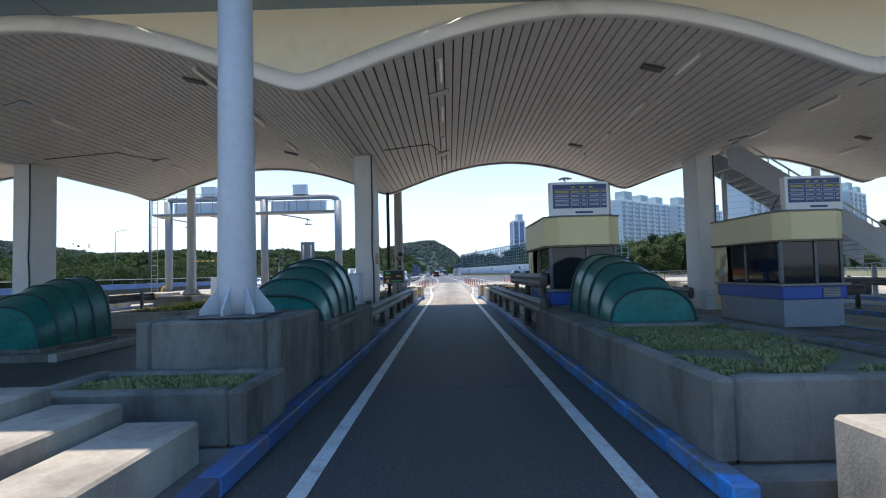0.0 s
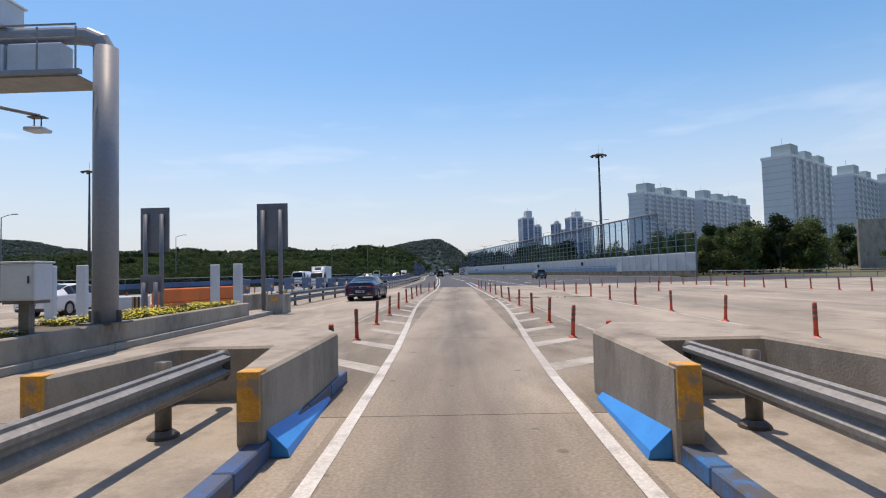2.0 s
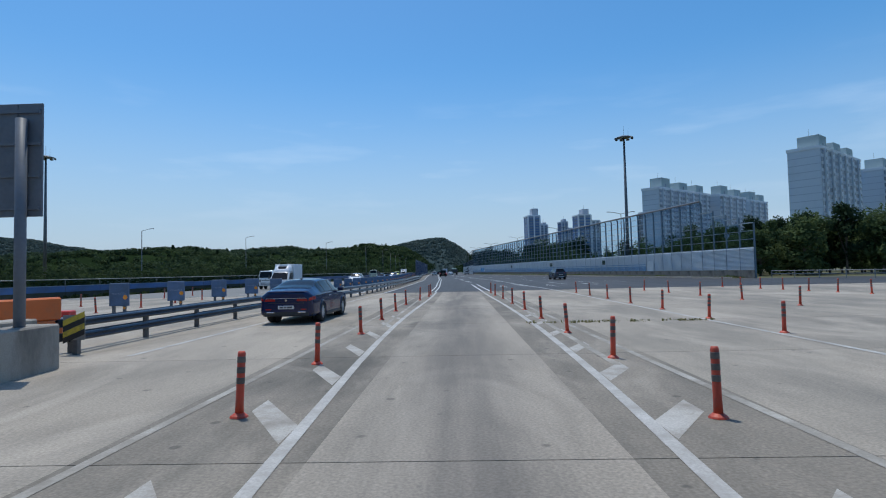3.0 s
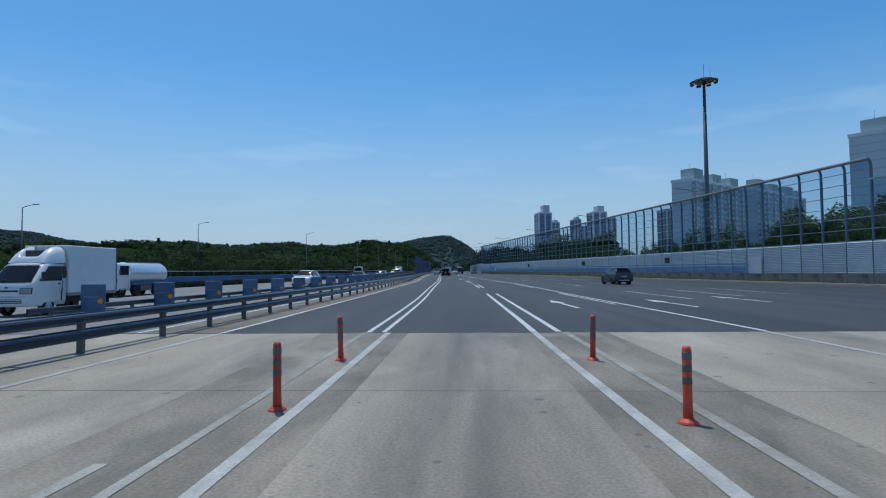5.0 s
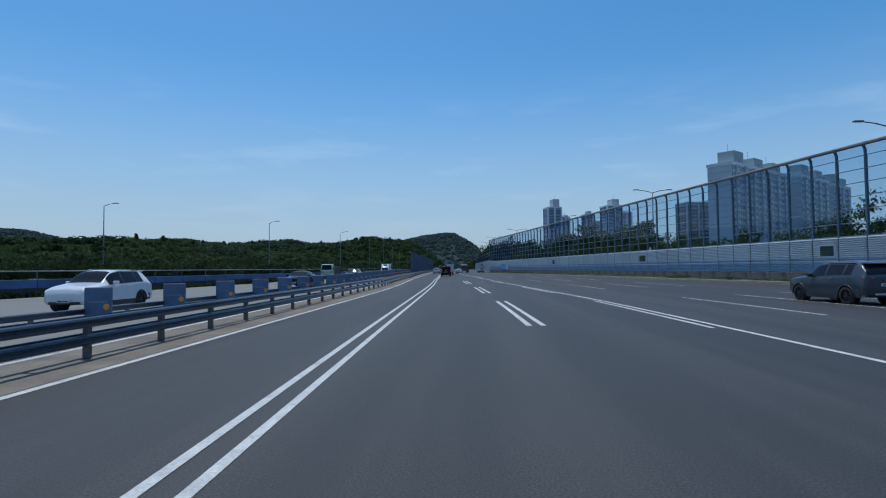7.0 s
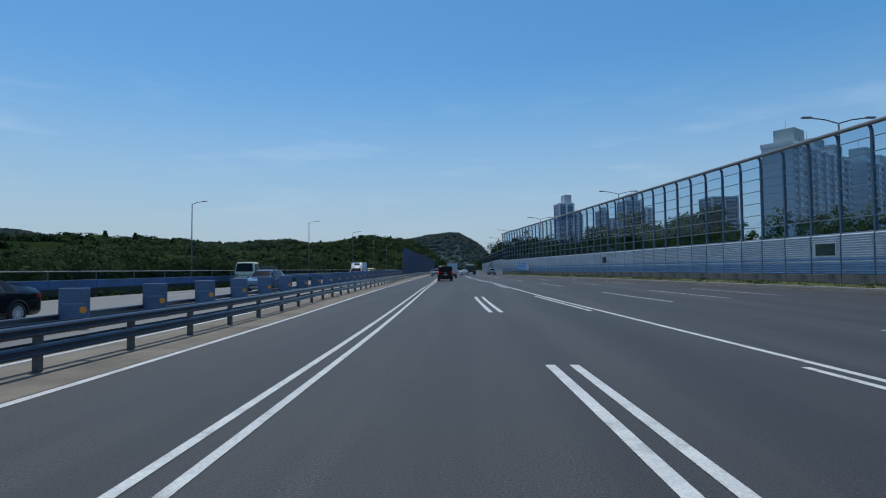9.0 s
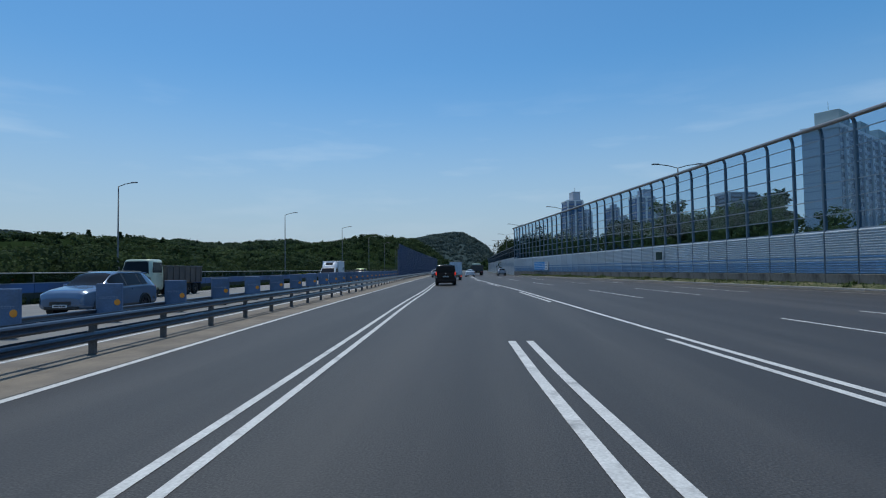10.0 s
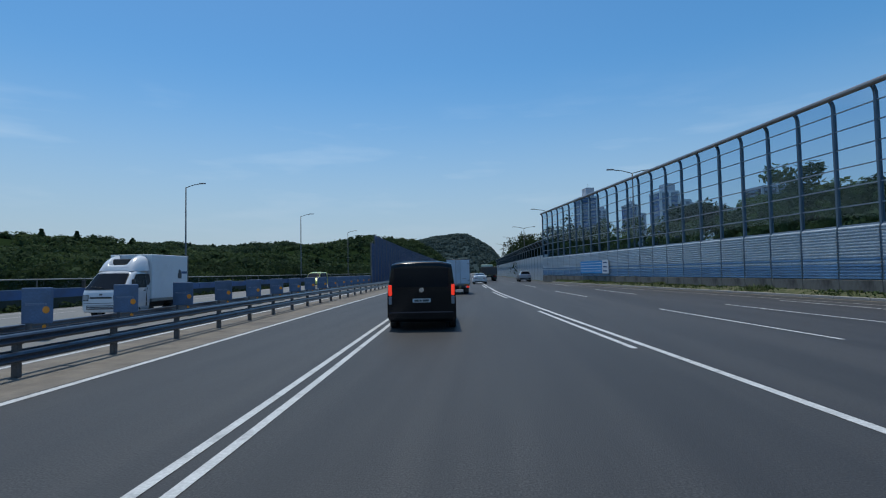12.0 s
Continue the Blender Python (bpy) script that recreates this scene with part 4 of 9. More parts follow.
def round_column(x, y, base_z, top_z, rust=False):
    col = thing("canopy_column", "tall round grey-painted steel canopy column with gusseted foot", "column", (x, y, base_z), group="canopy columns")
    h = top_z - base_z
    part("shaft", lathe([(0.225, 0.0), (0.225, 0.3), (0.215, 1.2), (0.19, h)], 28), M_COLUMN_DARK if rust else M_COLUMN, col, smooth=True)
    part("base_plate", box(-0.42, 0.42, -0.42, 0.42, 0, 0.03, 0.005), M_STEEL_DARK, col)
    for k in range(8):
        a = math.pi * k / 4
        gus = bmesh.new()
        pts = [(0.2, -0.012, 0.03), (0.44, -0.012, 0.03), (0.44, -0.012, 0.08), (0.2, -0.012, 0.38)]
        va = [gus.verts.new(p) for p in pts]
        vb = [gus.verts.new((p[0], 0.012, p[2])) for p in pts]
        gus.faces.new(va)
        gus.faces.new(vb[::-1])
        for i in range(4):
            gus.faces.new((va[i], vb[i], vb[(i + 1) % 4], va[(i + 1) % 4]))
        part("gusset", gus, M_COLUMN, col, at=pose(0, 0, 0, 0, 0, math.degrees(a)))
    if rust:
        patch = bmesh.new()
        for i in range(34):
            for j in range(75):
                a, z = -math.pi / 2 + 0.15 + (i - 17) * 0.05, 0.05 + j * 0.022
                # a ragged blotch with drips running down from it
                blotch = 1 - math.hypot((a + math.pi / 2 - 0.15) / 0.52, (z - 1.1) / 0.26)
                drip = (0.55 - abs(a + math.pi / 2 - 0.15) / 0.35) if z < 1.1 else -1
                if max(blotch, drip) + 0.75 * noise.noise(Vector((a * 7, z * (2.2 if z < 0.85 else 6), 3.0))) < 0.12:
                    continue
                rad = 0.2275 - 0.0095 * max(0.0, z - 0.3) / 0.9
                q = [patch.verts.new((rad * math.cos(a + da), rad * math.sin(a + da), z + dz)) for da, dz in ((0, 0), (0.05, 0), (0.05, 0.022), (0, 0.022))]
                patch.faces.new(q)
        part("rust_patch", patch, M_RUST, col, "rust patch")
    return col


def square_column(x, y, top_z):
    col = thing("canopy_pier", "square grey painted canopy pier with dark cable down one edge", "column", (x, y, 0.15), group="canopy piers")
    h = top_z - 0.15
    part("pier_shaft", box(-0.3, 0.3, -0.52, 0.52, 0, h, 0.012), M_SQCOL, col)
    part("drain_cable", bent([(0.24, -0.55, 0), (0.26, -0.55, h * 0.3), (0.22, -0.55, h * 0.42), (0.25, -0.55, h * 0.7), (0.24, -0.55, h)], 0.022, 8), M_DARK, col)
    case = part("switch_box", box(-0.34, 0.16, -0.84, -0.53, 0, 0.62, 0.012), M_CABINET, col, "pale enamel switch box at the foot")
    part("box_lid", box(-0.37, 0.19, -0.87, -0.53, 0.62, 0.655, 0.008), M_CABINET, case)
    for k in range(4):
        part("knob", rod((-0.25 + 0.1 * k, -0.85, 0.46), (-0.25 + 0.1 * k, -0.838, 0.46), 0.016, sides=8), M_STEEL_DARK, case)
    return col


build_canopy()
for k in range(-1, 3):
    cx = COLUMN_X + COLUMN_BAY * k
    round_column(cx + 0.02, 5.1, 1.1, 6.6)
    round_column(COLUMN_X + 10.3 * k + 0.08, 25.0, 0.77, 7.7, rust=(k == 0))
for k in range(-1, 3):
    pier = square_column(*((9.42, 16.9) if k == 1 else (COLUMN_X + COLUMN_BAY * k, 15.45)), 5.22)
    if k == 0:
        tagged(pier, "square grey painted canopy pier with orange notice plate")
        part("notice_plate", box(0.302, 0.312, -0.4, 0.2, 1.72, 2.06), M_RUSTY_ORANGE, pier, "faded orange notice plate")


# ---- toll islands ----
ISL_LEFT, ISL_RIGHT = (-2.95, -0.78), (2.62, 5.0)


def w_beam(length):
    """Corrugated guardrail beam along y, 0.33 m high, its face towards +x."""
    prof = [(0.0, 0.165), (0.02, 0.15), (0.02, 0.125), (0.075, 0.095), (0.075, 0.06), (0.01, 0.015), (0.01, -0.015), (0.075, -0.06), (0.075, -0.095), (0.02, -0.125),
            (0.02, -0.15), (0.0, -0.165)]
    verts, faces = [], []
    n = max(1, int(length / 2))
    q = len(prof)
    for i in range(n + 1):
        for x, z in prof:
            verts.append((x, length * i / n, z))
        for x, z in prof:
            verts.append((x - 0.008, length * i / n, z))
    for i in range(n):
        a, b = i * 2 * q, (i + 1) * 2 * q
        for j in range(q - 1):
            faces.append((a + j, a + j + 1, b + j + 1, b + j))
            faces.append((a + q + j, b + q + j, b + q + j + 1, a + q + j + 1))
        faces += [(a, b, b + q, a + q), (a + q - 1, a + 2 * q - 1, b + 2 * q - 1, b + q - 1)]
    return verts, faces


def toll_rail(x, y0, y1, z, face, turn=0.0, post_every=2.4, group="toll guardrails"):
    """A short length of guardrail beside a toll lane. face: +1 faces +x."""
    rail = thing("guardrail", "dull galvanised corrugated guardrail on short steel posts", "guardrail", (x, y0, 0), turn, group=group)
    v, f = w_beam(y1 - y0)
    v = [(face * a, b, c + z) for a, b, c in v]
    # beams that start under the canopy use the shade-coloured steel
    part("beam", mesh("beam", v, f, M_RAIL_SHADE if y0 < 24 else M_STEEL), None, rail)
    k = 0.5
    while k < y1 - y0:
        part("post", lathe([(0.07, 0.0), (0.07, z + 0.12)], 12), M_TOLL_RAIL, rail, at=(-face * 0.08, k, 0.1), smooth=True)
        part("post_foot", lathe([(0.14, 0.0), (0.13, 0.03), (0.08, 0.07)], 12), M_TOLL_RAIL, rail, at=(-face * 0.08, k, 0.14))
        k += post_every
    for e in (0, y1 - y0):
        end = lathe([(0.05, -0.165), (0.085, -0.1), (0.085, 0.1), (0.05, 0.165)], 12)
        part("beam_end", end, M_TOLL_RAIL, rail, at=(face * -0.02, e, z), smooth=True)
    return rail


def planter(x0, x1, y0, y1, h, label, soil=True, bevel=0.03):
    # planter walls below the canopy take the copy with shade in its colour
    m_wall = M_ISLAND_SHADE_DIRT if 2 < y0 < 20 and x0 > -5 else M_ISLAND
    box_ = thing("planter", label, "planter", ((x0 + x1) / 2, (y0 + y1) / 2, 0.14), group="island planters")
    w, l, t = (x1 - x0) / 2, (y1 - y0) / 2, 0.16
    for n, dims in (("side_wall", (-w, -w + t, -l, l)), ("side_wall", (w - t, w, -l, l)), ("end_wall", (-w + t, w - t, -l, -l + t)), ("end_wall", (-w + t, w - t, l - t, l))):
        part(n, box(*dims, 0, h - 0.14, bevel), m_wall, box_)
    part("soil", box(-w + t, w - t, -l + t, l - t, 0, h - 0.2 if soil else h - 0.15), M_SOIL if soil else m_wall, box_)
    return box_


def tufts(name, label, x0, x1, y0, y1, z, count, height, material, seed, category="grass"):
    """Loose weeds or flowers as thin crossed blades."""
    rng = random.Random(seed)
    verts, faces = [], []
    for _ in range(int(count * 2.2)):
        x, y = rng.uniform(x0, x1), rng.uniform(y0, y1)
        if noise.noise(Vector((x * 1.6, y * 1.6, seed))) < -0.12:
            continue
        hh = height * rng.uniform(0.25, 1.0)
        for _ in range(5):
            a = rng.uniform(0, 6.28)
            dx, dy = math.cos(a), math.sin(a)
            w = 0.007 + 0.009 * rng.random()
            bx, by = x + dx * 0.03, y + dy * 0.03
            lean = hh * rng.uniform(0.2, 0.8)
            i = len(verts)
            verts += [(bx - dy * w, by + dx * w, z), (bx + dy * w, by - dx * w, z), (bx + dx * lean * 0.5 + dy * w * 0.8, by + dy * lean * 0.5 - dx * w * 0.8, z + hh * 0.7),
                      (bx + dx * lean, by + dy * lean, z + hh)]
            faces += [(i, i + 1, i + 2), (i, i + 2, i + 3)]
    return tagged(new(name, mesh(name, verts, faces, material)), label, category, kind="stuff")


def flower_heads(x0, x1, y0, y1, z, count, seed):
    """A low carpet of small yellow flower heads."""
    rng = random.Random(seed + 500)
    verts, faces = [], []
    for _ in range(count):
        x, y = rng.uniform(x0, x1), rng.uniform(y0, y1)
        if noise.noise(Vector((x * 0.9, y * 0.7, seed))) < -0.15:
            continue
        zz = z + rng.uniform(0.0, 0.14)
        a, s, t = rng.uniform(0, 6.28), rng.uniform(0.018, 0.04), rng.uniform(-0.02, 0.02)
        c, d = math.cos(a) * s, math.sin(a) * s
        i = len(verts)
        verts += [(x + c, y + d, zz + t), (x - d, y + c, zz), (x - c, y - d, zz - t), (x + d, y - c, zz)]
        faces.append((i, i + 1, i + 2, i + 3))
    return tagged(new("flowers", mesh("flowers", verts, faces, M_FLOWER)), "low carpet of small yellow flowers in the island planter", "flowers", kind="stuff")


def island_base(x0, x1, y0, y1, blue, label):
    isl = thing("traffic_island", label, "traffic island", kind="structure")
    # slab split at the canopy edge: near part coloured for shade
    part("island_slab", box(x0 + 0.18, x1 - 0.18, y0 + 0.1, 23.0, 0.0, 0.14), M_ISLAND_SHADE_DIRT, isl)
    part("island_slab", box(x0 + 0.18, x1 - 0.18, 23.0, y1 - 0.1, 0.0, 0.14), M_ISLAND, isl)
    n = int((y1 - y0) / (1.0 if -5 < x0 and x1 < 8 else 2.2))
    me = from_bm("kerb_stone", box(-0.09, 0.09, 0.006, (y1 - y0) / n - 0.006, 0, 0.16, 0.015), (M_BLUE_DARK if x1 < 0 else M_BLUE_KERB) if blue else M_KERB)
    for k in range(n):
        y = y0 + (y1 - y0) * k / n
        part("kerb_stone", me, None, isl, at=(x1 - 0.09, y, 0))
        part("kerb_stone", me, None, isl, at=(x0 + 0.09, y, 0))
    return isl


def nose_block(x0, x1, y0, y1, h, label, fresh=True):
    """U-shaped concrete end block, open towards the rail, its arm ends painted yellow."""
    b = thing("end_block", label, "concrete block", ((x0 + x1) / 2, y0, 0.005), group="island end blocks")
    w, l = (x1 - x0) / 2, y1 - y0
    outline = [(-w, 0), (-w + 0.22, 0), (-w + 0.5, 1.7), (w - 0.5, 1.7), (w - 0.22, 0), (w, 0), (w, l - 1.0), (w - 0.5, l), (-w + 0.5, l), (-w, l - 1.0)]
    part("block", prism(outline, 0, h, 0.03), M_ISLAND, b)
    for sx in (-1, 1):
        xa, xb = sorted((sx * (w - 0.22), sx * w))
        part("yellow_end", box(xa + 0.012, xb - 0.012, -0.012, 0.16, h * 0.45, h + 0.006, 0.006), M_YELLOW, b, "worn yellow paint on the arm end")
    for sx in (-1, 1):
        sk = bmesh.new()
        ends = [[sk.verts.new((sx * (w + dx * g), y, z * g)) for dx, z in ((0.002, 0.0), (0.2, 0.0), (0.18, 0.07), (0.002, 0.24))] for y, g in ((0.12, 1.0), (min(2.2, l - 1.05), 0.35))]
        for i in range(4):
            sk.faces.new((ends[0][i], ends[0][(i + 1) % 4], ends[1][(i + 1) % 4], ends[1][i]))
        sk.faces.new(ends[0][::-1])
        sk.faces.new(ends[1])
        bmesh.ops.recalc_face_normals(sk, faces=sk.faces)
        part("blue_skirt", sk, M_BLUE_FRESH if fresh else M_BLUE_KERB, b, "flared blue painted kerb strip")
    return b


M_HOOP = mat("dark_green_hoop", (0.012, 0.045, 0.04), (0.01, 0.03, 0.028), 3.0, 0.5)


def stair_hood(x, y0, y1, w, h0, h1, z):
    """Green tarpaulin hood over a stairwell, low at the near end and tall at the far end."""
    hood = thing("stair_hood", "dark green tarpaulin hood over an island stairwell with hoops", "hood", (x, y0, z), group="stairwell hoods")
    L = y1 - y0
    nu, nv = 25, 25

    def s(u, v, grow=0.0):
        h = h0 + (h1 - h0) * (1 - (1 - u) ** 1.7) + grow
        a = math.pi * v
        c, sn = math.cos(a), math.sin(a)
        ww = w + grow
        return (ww * math.copysign(abs(c) ** 0.8, c), L * u, h * sn ** 0.8)

    verts = [s(i / (nu - 1), j / (nv - 1)) for i in range(nu) for j in range(nv)]
    faces = [(i * nv + j, i * nv + j + 1, (i + 1) * nv + j + 1, (i + 1) * nv + j) for i in range(nu - 1) for j in range(nv - 1)]
    part("tarpaulin", mesh("tarpaulin", verts, faces, M_HOOD, True), None, hood)
    for u in (0.0, 1.0):
        end = [s(u, j / (nv - 1)) for j in range(nv)]
        e = bmesh.new()
        e.faces.new([e.verts.new((p[0], p[1] + (0.01 if u == 0 else -0.01), p[2])) for p in end])
        part("end_sheet", e, M_HOOD, hood)
    for u in (0.0, 0.25, 0.5, 0.75, 1.0):
        pts = [s(u, j / 20, 0.012) for j in range(21)]
        part("hoop", bent(pts, 0.022, 6), M_HOOP, hood)
    part("hood_kerb", box(-w - 0.12, w + 0.12, -0.1, L + 0.1, -0.02, 0.05, 0.01), M_ISLAND_SHADE_DIRT, hood)
    return hood


def toll_booth(x0, x1, y0, y1, z, label):
    b = thing("toll_booth", label, "toll booth", ((x0 + x1) / 2, y0, z), group="toll booths")
    w, l = (x1 - x0) / 2, y1 - y0
    part("lower_wall", box(-w + 0.05, w - 0.05, 0.02, l - 0.05, 0, 0.62, 0.01), M_GREY_PAINT, b)
    part("blue_band", box(-w, w, -0.03, l, 0.62, 0.92, 0.015), M_BLUE, b, "bright blue band")
    part("counter_ledge", box(-w - 0.06, w + 0.06, -0.1, l + 0.03, 0.92, 0.97, 0.01), M_STEEL, b)
    # window ring: posts and panes
    for px, py in ((-w + 0.05, 0.04), (w - 0.05, 0.04), (-w + 0.05, l - 0.06), (w - 0.05, l - 0.06), (-w + 0.05, l * 0.5), (w - 0.05, l * 0.5), (0.1, 0.04)):
        part("window_post", box(px - 0.035, px + 0.035, py - 0.035, py + 0.035, 0.97, 1.94), M_STEEL_DARK, b)
    for dims in ((-w + 0.09, 0.06, 0.035, 0.045), (0.14, w - 0.09, 0.035, 0.045), (-w + 0.045, -w + 0.055, 0.08, l * 0.5 - 0.04), (-w + 0.045, -w + 0.055, l * 0.5 + 0.04, l - 0.1),
                 (w - 0.055, w - 0.045, 0.08, l * 0.5 - 0.04), (w - 0.055, w - 0.045, l * 0.5 + 0.04, l - 0.1), (-w + 0.09, w - 0.09, l - 0.065, l - 0.055)):
        part("window_pane", box(*dims, 0.98, 1.93), M_BOOTH_GLASS, b)
    part("inner_core", box(-w + 0.25, w - 0.25, 0.8, l - 0.4, 0.97, 1.9), M_DARK, b)
    c = 0.22
    eave = [(-w - 0.08, 0.12), (-w + c, -0.14), (w - c, -0.14), (w + 0.08, 0.12), (w + 0.08, l + 0.08), (-w - 0.08, l + 0.08)]
    part("cornice", prism(eave, 1.95, 2.6, 0.02), M_CREAM_RUST, b, "cream cornice with rust-streaked lower edge")
    part("cornice_edge", prism([(x * 1.015, y * 1.0 - 0.01) for x, y in eave], 1.92, 1.965), M_RUST, b, "rusty drip edge")
    part("cornice_top", prism([(x * 1.02, y - 0.015) for x, y in eave], 2.6, 2.63), M_STEEL_DARK, b)
    part("end_panel", box(-w - 0.03, w + 0.03, l - 0.03, l + 0.05, 0.2, 1.93, 0.012), M_CREAM_RUST, b, "cream end panel")
    part("side_panel", box(-w - 0.034, -w - 0.004, l - 0.62, l - 0.035, 0.975, 1.915, 0.008), M_CREAM_RUST, b, "cream side panel with a faded notice")
    part("notice", box(-w - 0.040, -w - 0.035, l - 0.42, l - 0.18, 1.12, 1.32), M_LINE_BLUE, b, "faded blue notice sticker")
    part("vent_grille", box(w - 0.55, w - 0.15, -0.045, -0.031, 0.65, 0.88), M_STEEL_DARK, b)
    for k in range(6):
        part("vent_slat", box(w - 0.53, w - 0.17, -0.056, -0.046, 0.67 + k * 0.035, 0.69 + k * 0.035), M_STEEL, b)
    return b


def fare_board(x, y, z, w, h):
    b = thing("fare_board", "white-framed navy fare table board on a booth roof", "sign", (x, y, z), group="fare boards")
    part("board_frame", box(-w / 2, w / 2, -0.1, 0.1, 0, h, 0.015), M_WHITE, b)
    part("board_face", box(-w / 2 + 0.07, w / 2 - 0.06, -0.112, -0.1, 0.19, h - 0.06), M_NAVY, b)
    rng = random.Random(4)
    cols = [(-0.86, -0.36), (-0.30, -0.02), (0.05, 0.22), (0.30, 0.66), (0.72, 0.90)]
    for r in range(5):
        zc = h - 0.13 - r * (h - 0.30) / 5
        if r:
            part("rule", box(-w / 2 + 0.08, w / 2 - 0.07, -0.118, -0.113, zc + (h - 0.3) / 10 - 0.006, zc + (h - 0.3) / 10 + 0.006), M_SIGN_WHITE, b)
        for a, c in (cols if r else [(-0.3, -0.15), (0.0, 0.15), (0.3, 0.45)]):
            a, c = a * w / 2 + 0.02, c * w / 2
            part("text_bar", box(a, c, -0.119, -0.113, zc - 0.022, zc + 0.022), M_SIGN_YELLOW if r in (0, 1) else M_SIGN_WHITE, b)
    for a in (-0.28, 0.02, 0.26, 0.7):
        part("rule", box(a * w / 2 - 0.005, a * w / 2 + 0.005, -0.118, -0.113, 0.2, h - 0.2), M_SIGN_WHITE, b)
    part("text_bar", box(-0.1, 0.3, -0.106, -0.101, 0.07, 0.12), M_NAVY, b)
    for sx in (-1, 1):
        part("strut", rod((sx * w * 0.4, 0.05, h * 0.8), (sx * w * 0.42, 0.75, 0.0), 0.015, sides=6), M_DARK, b)
    return b


def lane_cabinet(x, y, z, w, d, h):
    c = thing("equipment_cabinet", "pale blue enamelled roadside equipment cabinet", "cabinet", (x, y, z), group="lane cabinets")
    part("cabinet_body", box(-w / 2, w / 2, -d / 2, d / 2, 0.06, h, 0.015), M_CABINET, c)
    part("cabinet_roof", box(-w / 2 - 0.03, w / 2 + 0.03, -d / 2 - 0.03, d / 2 + 0.03, h, h + 0.04, 0.01), M_CABINET, c)
    part("cabinet_plinth", box(-w / 2 + 0.03, w / 2 - 0.03, -d / 2 + 0.03, d / 2 - 0.03, 0, 0.06), M_STEEL_DARK, c)
    part("cabinet_door", box(-w / 2 + 0.04, w / 2 - 0.04, -d / 2 - 0.012, -d / 2, 0.1, h - 0.05, 0.004), M_CABINET, c)
    part("door_handle", box(w / 2 - 0.12, w / 2 - 0.09, -d / 2 - 0.035, -d / 2 - 0.012, h * 0.5, h * 0.5 + 0.14, 0.005), M_DARK, c)
    return c


def message_sign(x, y, z):
    s = thing("message_sign", "lit lane message board with green and amber text", "sign", (x, y, 0.14))
    part("sign_post", box(-0.05, 0.05, 0.0, 0.08, 0, z - 0.1, 0.008), M_STEEL, s)
    part("sign_case", box(-0.4, 0.4, -0.02, 0.14, z - 0.14, z + 0.36, 0.012), M_GREY_PAINT, s)
    part("sign_screen", box(-0.36, 0.36, -0.028, -0.02, z - 0.1, z + 0.32), M_BLACK, s)
    for a, b, c, d, m in ((-0.30, -0.12, 0.2, 0.27, M_LEDGREEN), (-0.30, -0.1, 0.08, 0.13, M_LEDAMBER), (0.1, 0.3, 0.1, 0.15, M_LEDAMBER), (-0.08, 0.3, -0.06, -0.02, M_LEDGREEN)):
        k = a
        while k < b:
            part("lit_segment", box(k, min(k + 0.028, b), -0.033, -0.028, z + c, z + d), m, s)
            k += 0.04
    tri = bmesh.new()
    tri.faces.new([tri.verts.new(p) for p in ((-0.3, -0.033, z - 0.08), (-0.14, -0.033, z - 0.08), (-0.22, -0.033, z + 0.05))])
    part("lit_triangle", tri, M_LEDAMBER, s)
    part("signal_head", box(0.18, 0.28, -0.02, 0.08, z + 0.36, z + 0.72, 0.01), M_DARK, s)
    part("signal_lens", lathe([(0.035, 0.0), (0.03, 0.02)], 12), M_TAIL, s, at=pose(0.23, -0.022, z + 0.64, 90, 0, 0))
    part("signal_lens", lathe([(0.035, 0.0), (0.03, 0.02)], 12), M_LEDGREEN, s, at=pose(0.23, -0.022, z + 0.48, 90, 0, 0))
    return s


def lane_camera(x, y, h):
    c = thing("lane_camera", "dark lane camera on a slim grey pole", "camera", (x, y, 0.14), group="lane cameras")
    part("camera_pole", lathe([(0.05, 0.0), (0.045, h)], 12), M_GREY_PAINT, c, smooth=True)
    part("camera_housing", box(-0.09, 0.09, -0.3, 0.18, h + 0.02, h + 0.17, 0.02), M_DARK, c)
    part("camera_hood", box(-0.11, 0.11, -0.36, 0.2, h + 0.17, h + 0.19, 0.005), M_GREY_PAINT, c)
    part("camera_lens", lathe([(0.05, 0.0), (0.045, 0.03)], 14), M_GLASS_DARK, c, at=pose(0, -0.3, h + 0.09, 90, 0, 0))
    part("lamp_unit", box(-0.16, -0.1, -0.2, 0.0, h - 0.16, h - 0.02, 0.01), M_DARK, c)
    return c


def drain_pole(x, y, z0, z1):
    d = thing("drain_pole", "thin near-black downpipe from the canopy valley", "pipe", (x, y, z0))
    part("pipe", lathe([(0.075, 0.0), (0.07, z1 - z0)], 14), M_BLACK, d, smooth=True)
    for z in (2.5,):
        part("pipe_collar", lathe([(0.085, z), (0.1, z + 0.04), (0.1, z + 0.1), (0.085, z + 0.14)], 14), M_BLACK, d)
    return d


# islands either side of the driven lane
island_base(*ISL_LEFT, 0.5, 33.0, True, "long concrete toll island with faded blue kerb")
island_base(*ISL_RIGHT, 2.2, 32.0, True, "long concrete toll island with bright blue kerb")
planter(2.72, 4.9, 2.6, 6.6, 0.75, "weathered concrete island planter with sparse grass")
tufts("grass", "sparse dry grass in the island planter", 2.95, 4.7, 2.85, 6.4, 0.685, 1500, 0.06, M_WEED, 3)
planter(2.72, 4.9, 6.62, 10.5, 0.74, "low concrete plinth under a stairwell hood", soil=False)
stair_hood(3.95, 6.95, 9.6, 0.65, 0.62, 1.22, 0.61)
toll_booth(3.12, 4.68, 10.85, 13.7, 0.14, "cream and blue toll booth with dark windows")
fare_board(3.89, 11.1, 2.77, 1.36, 0.80)
toll_rail(2.78, 9.9, 23.2, 0.78, -1)
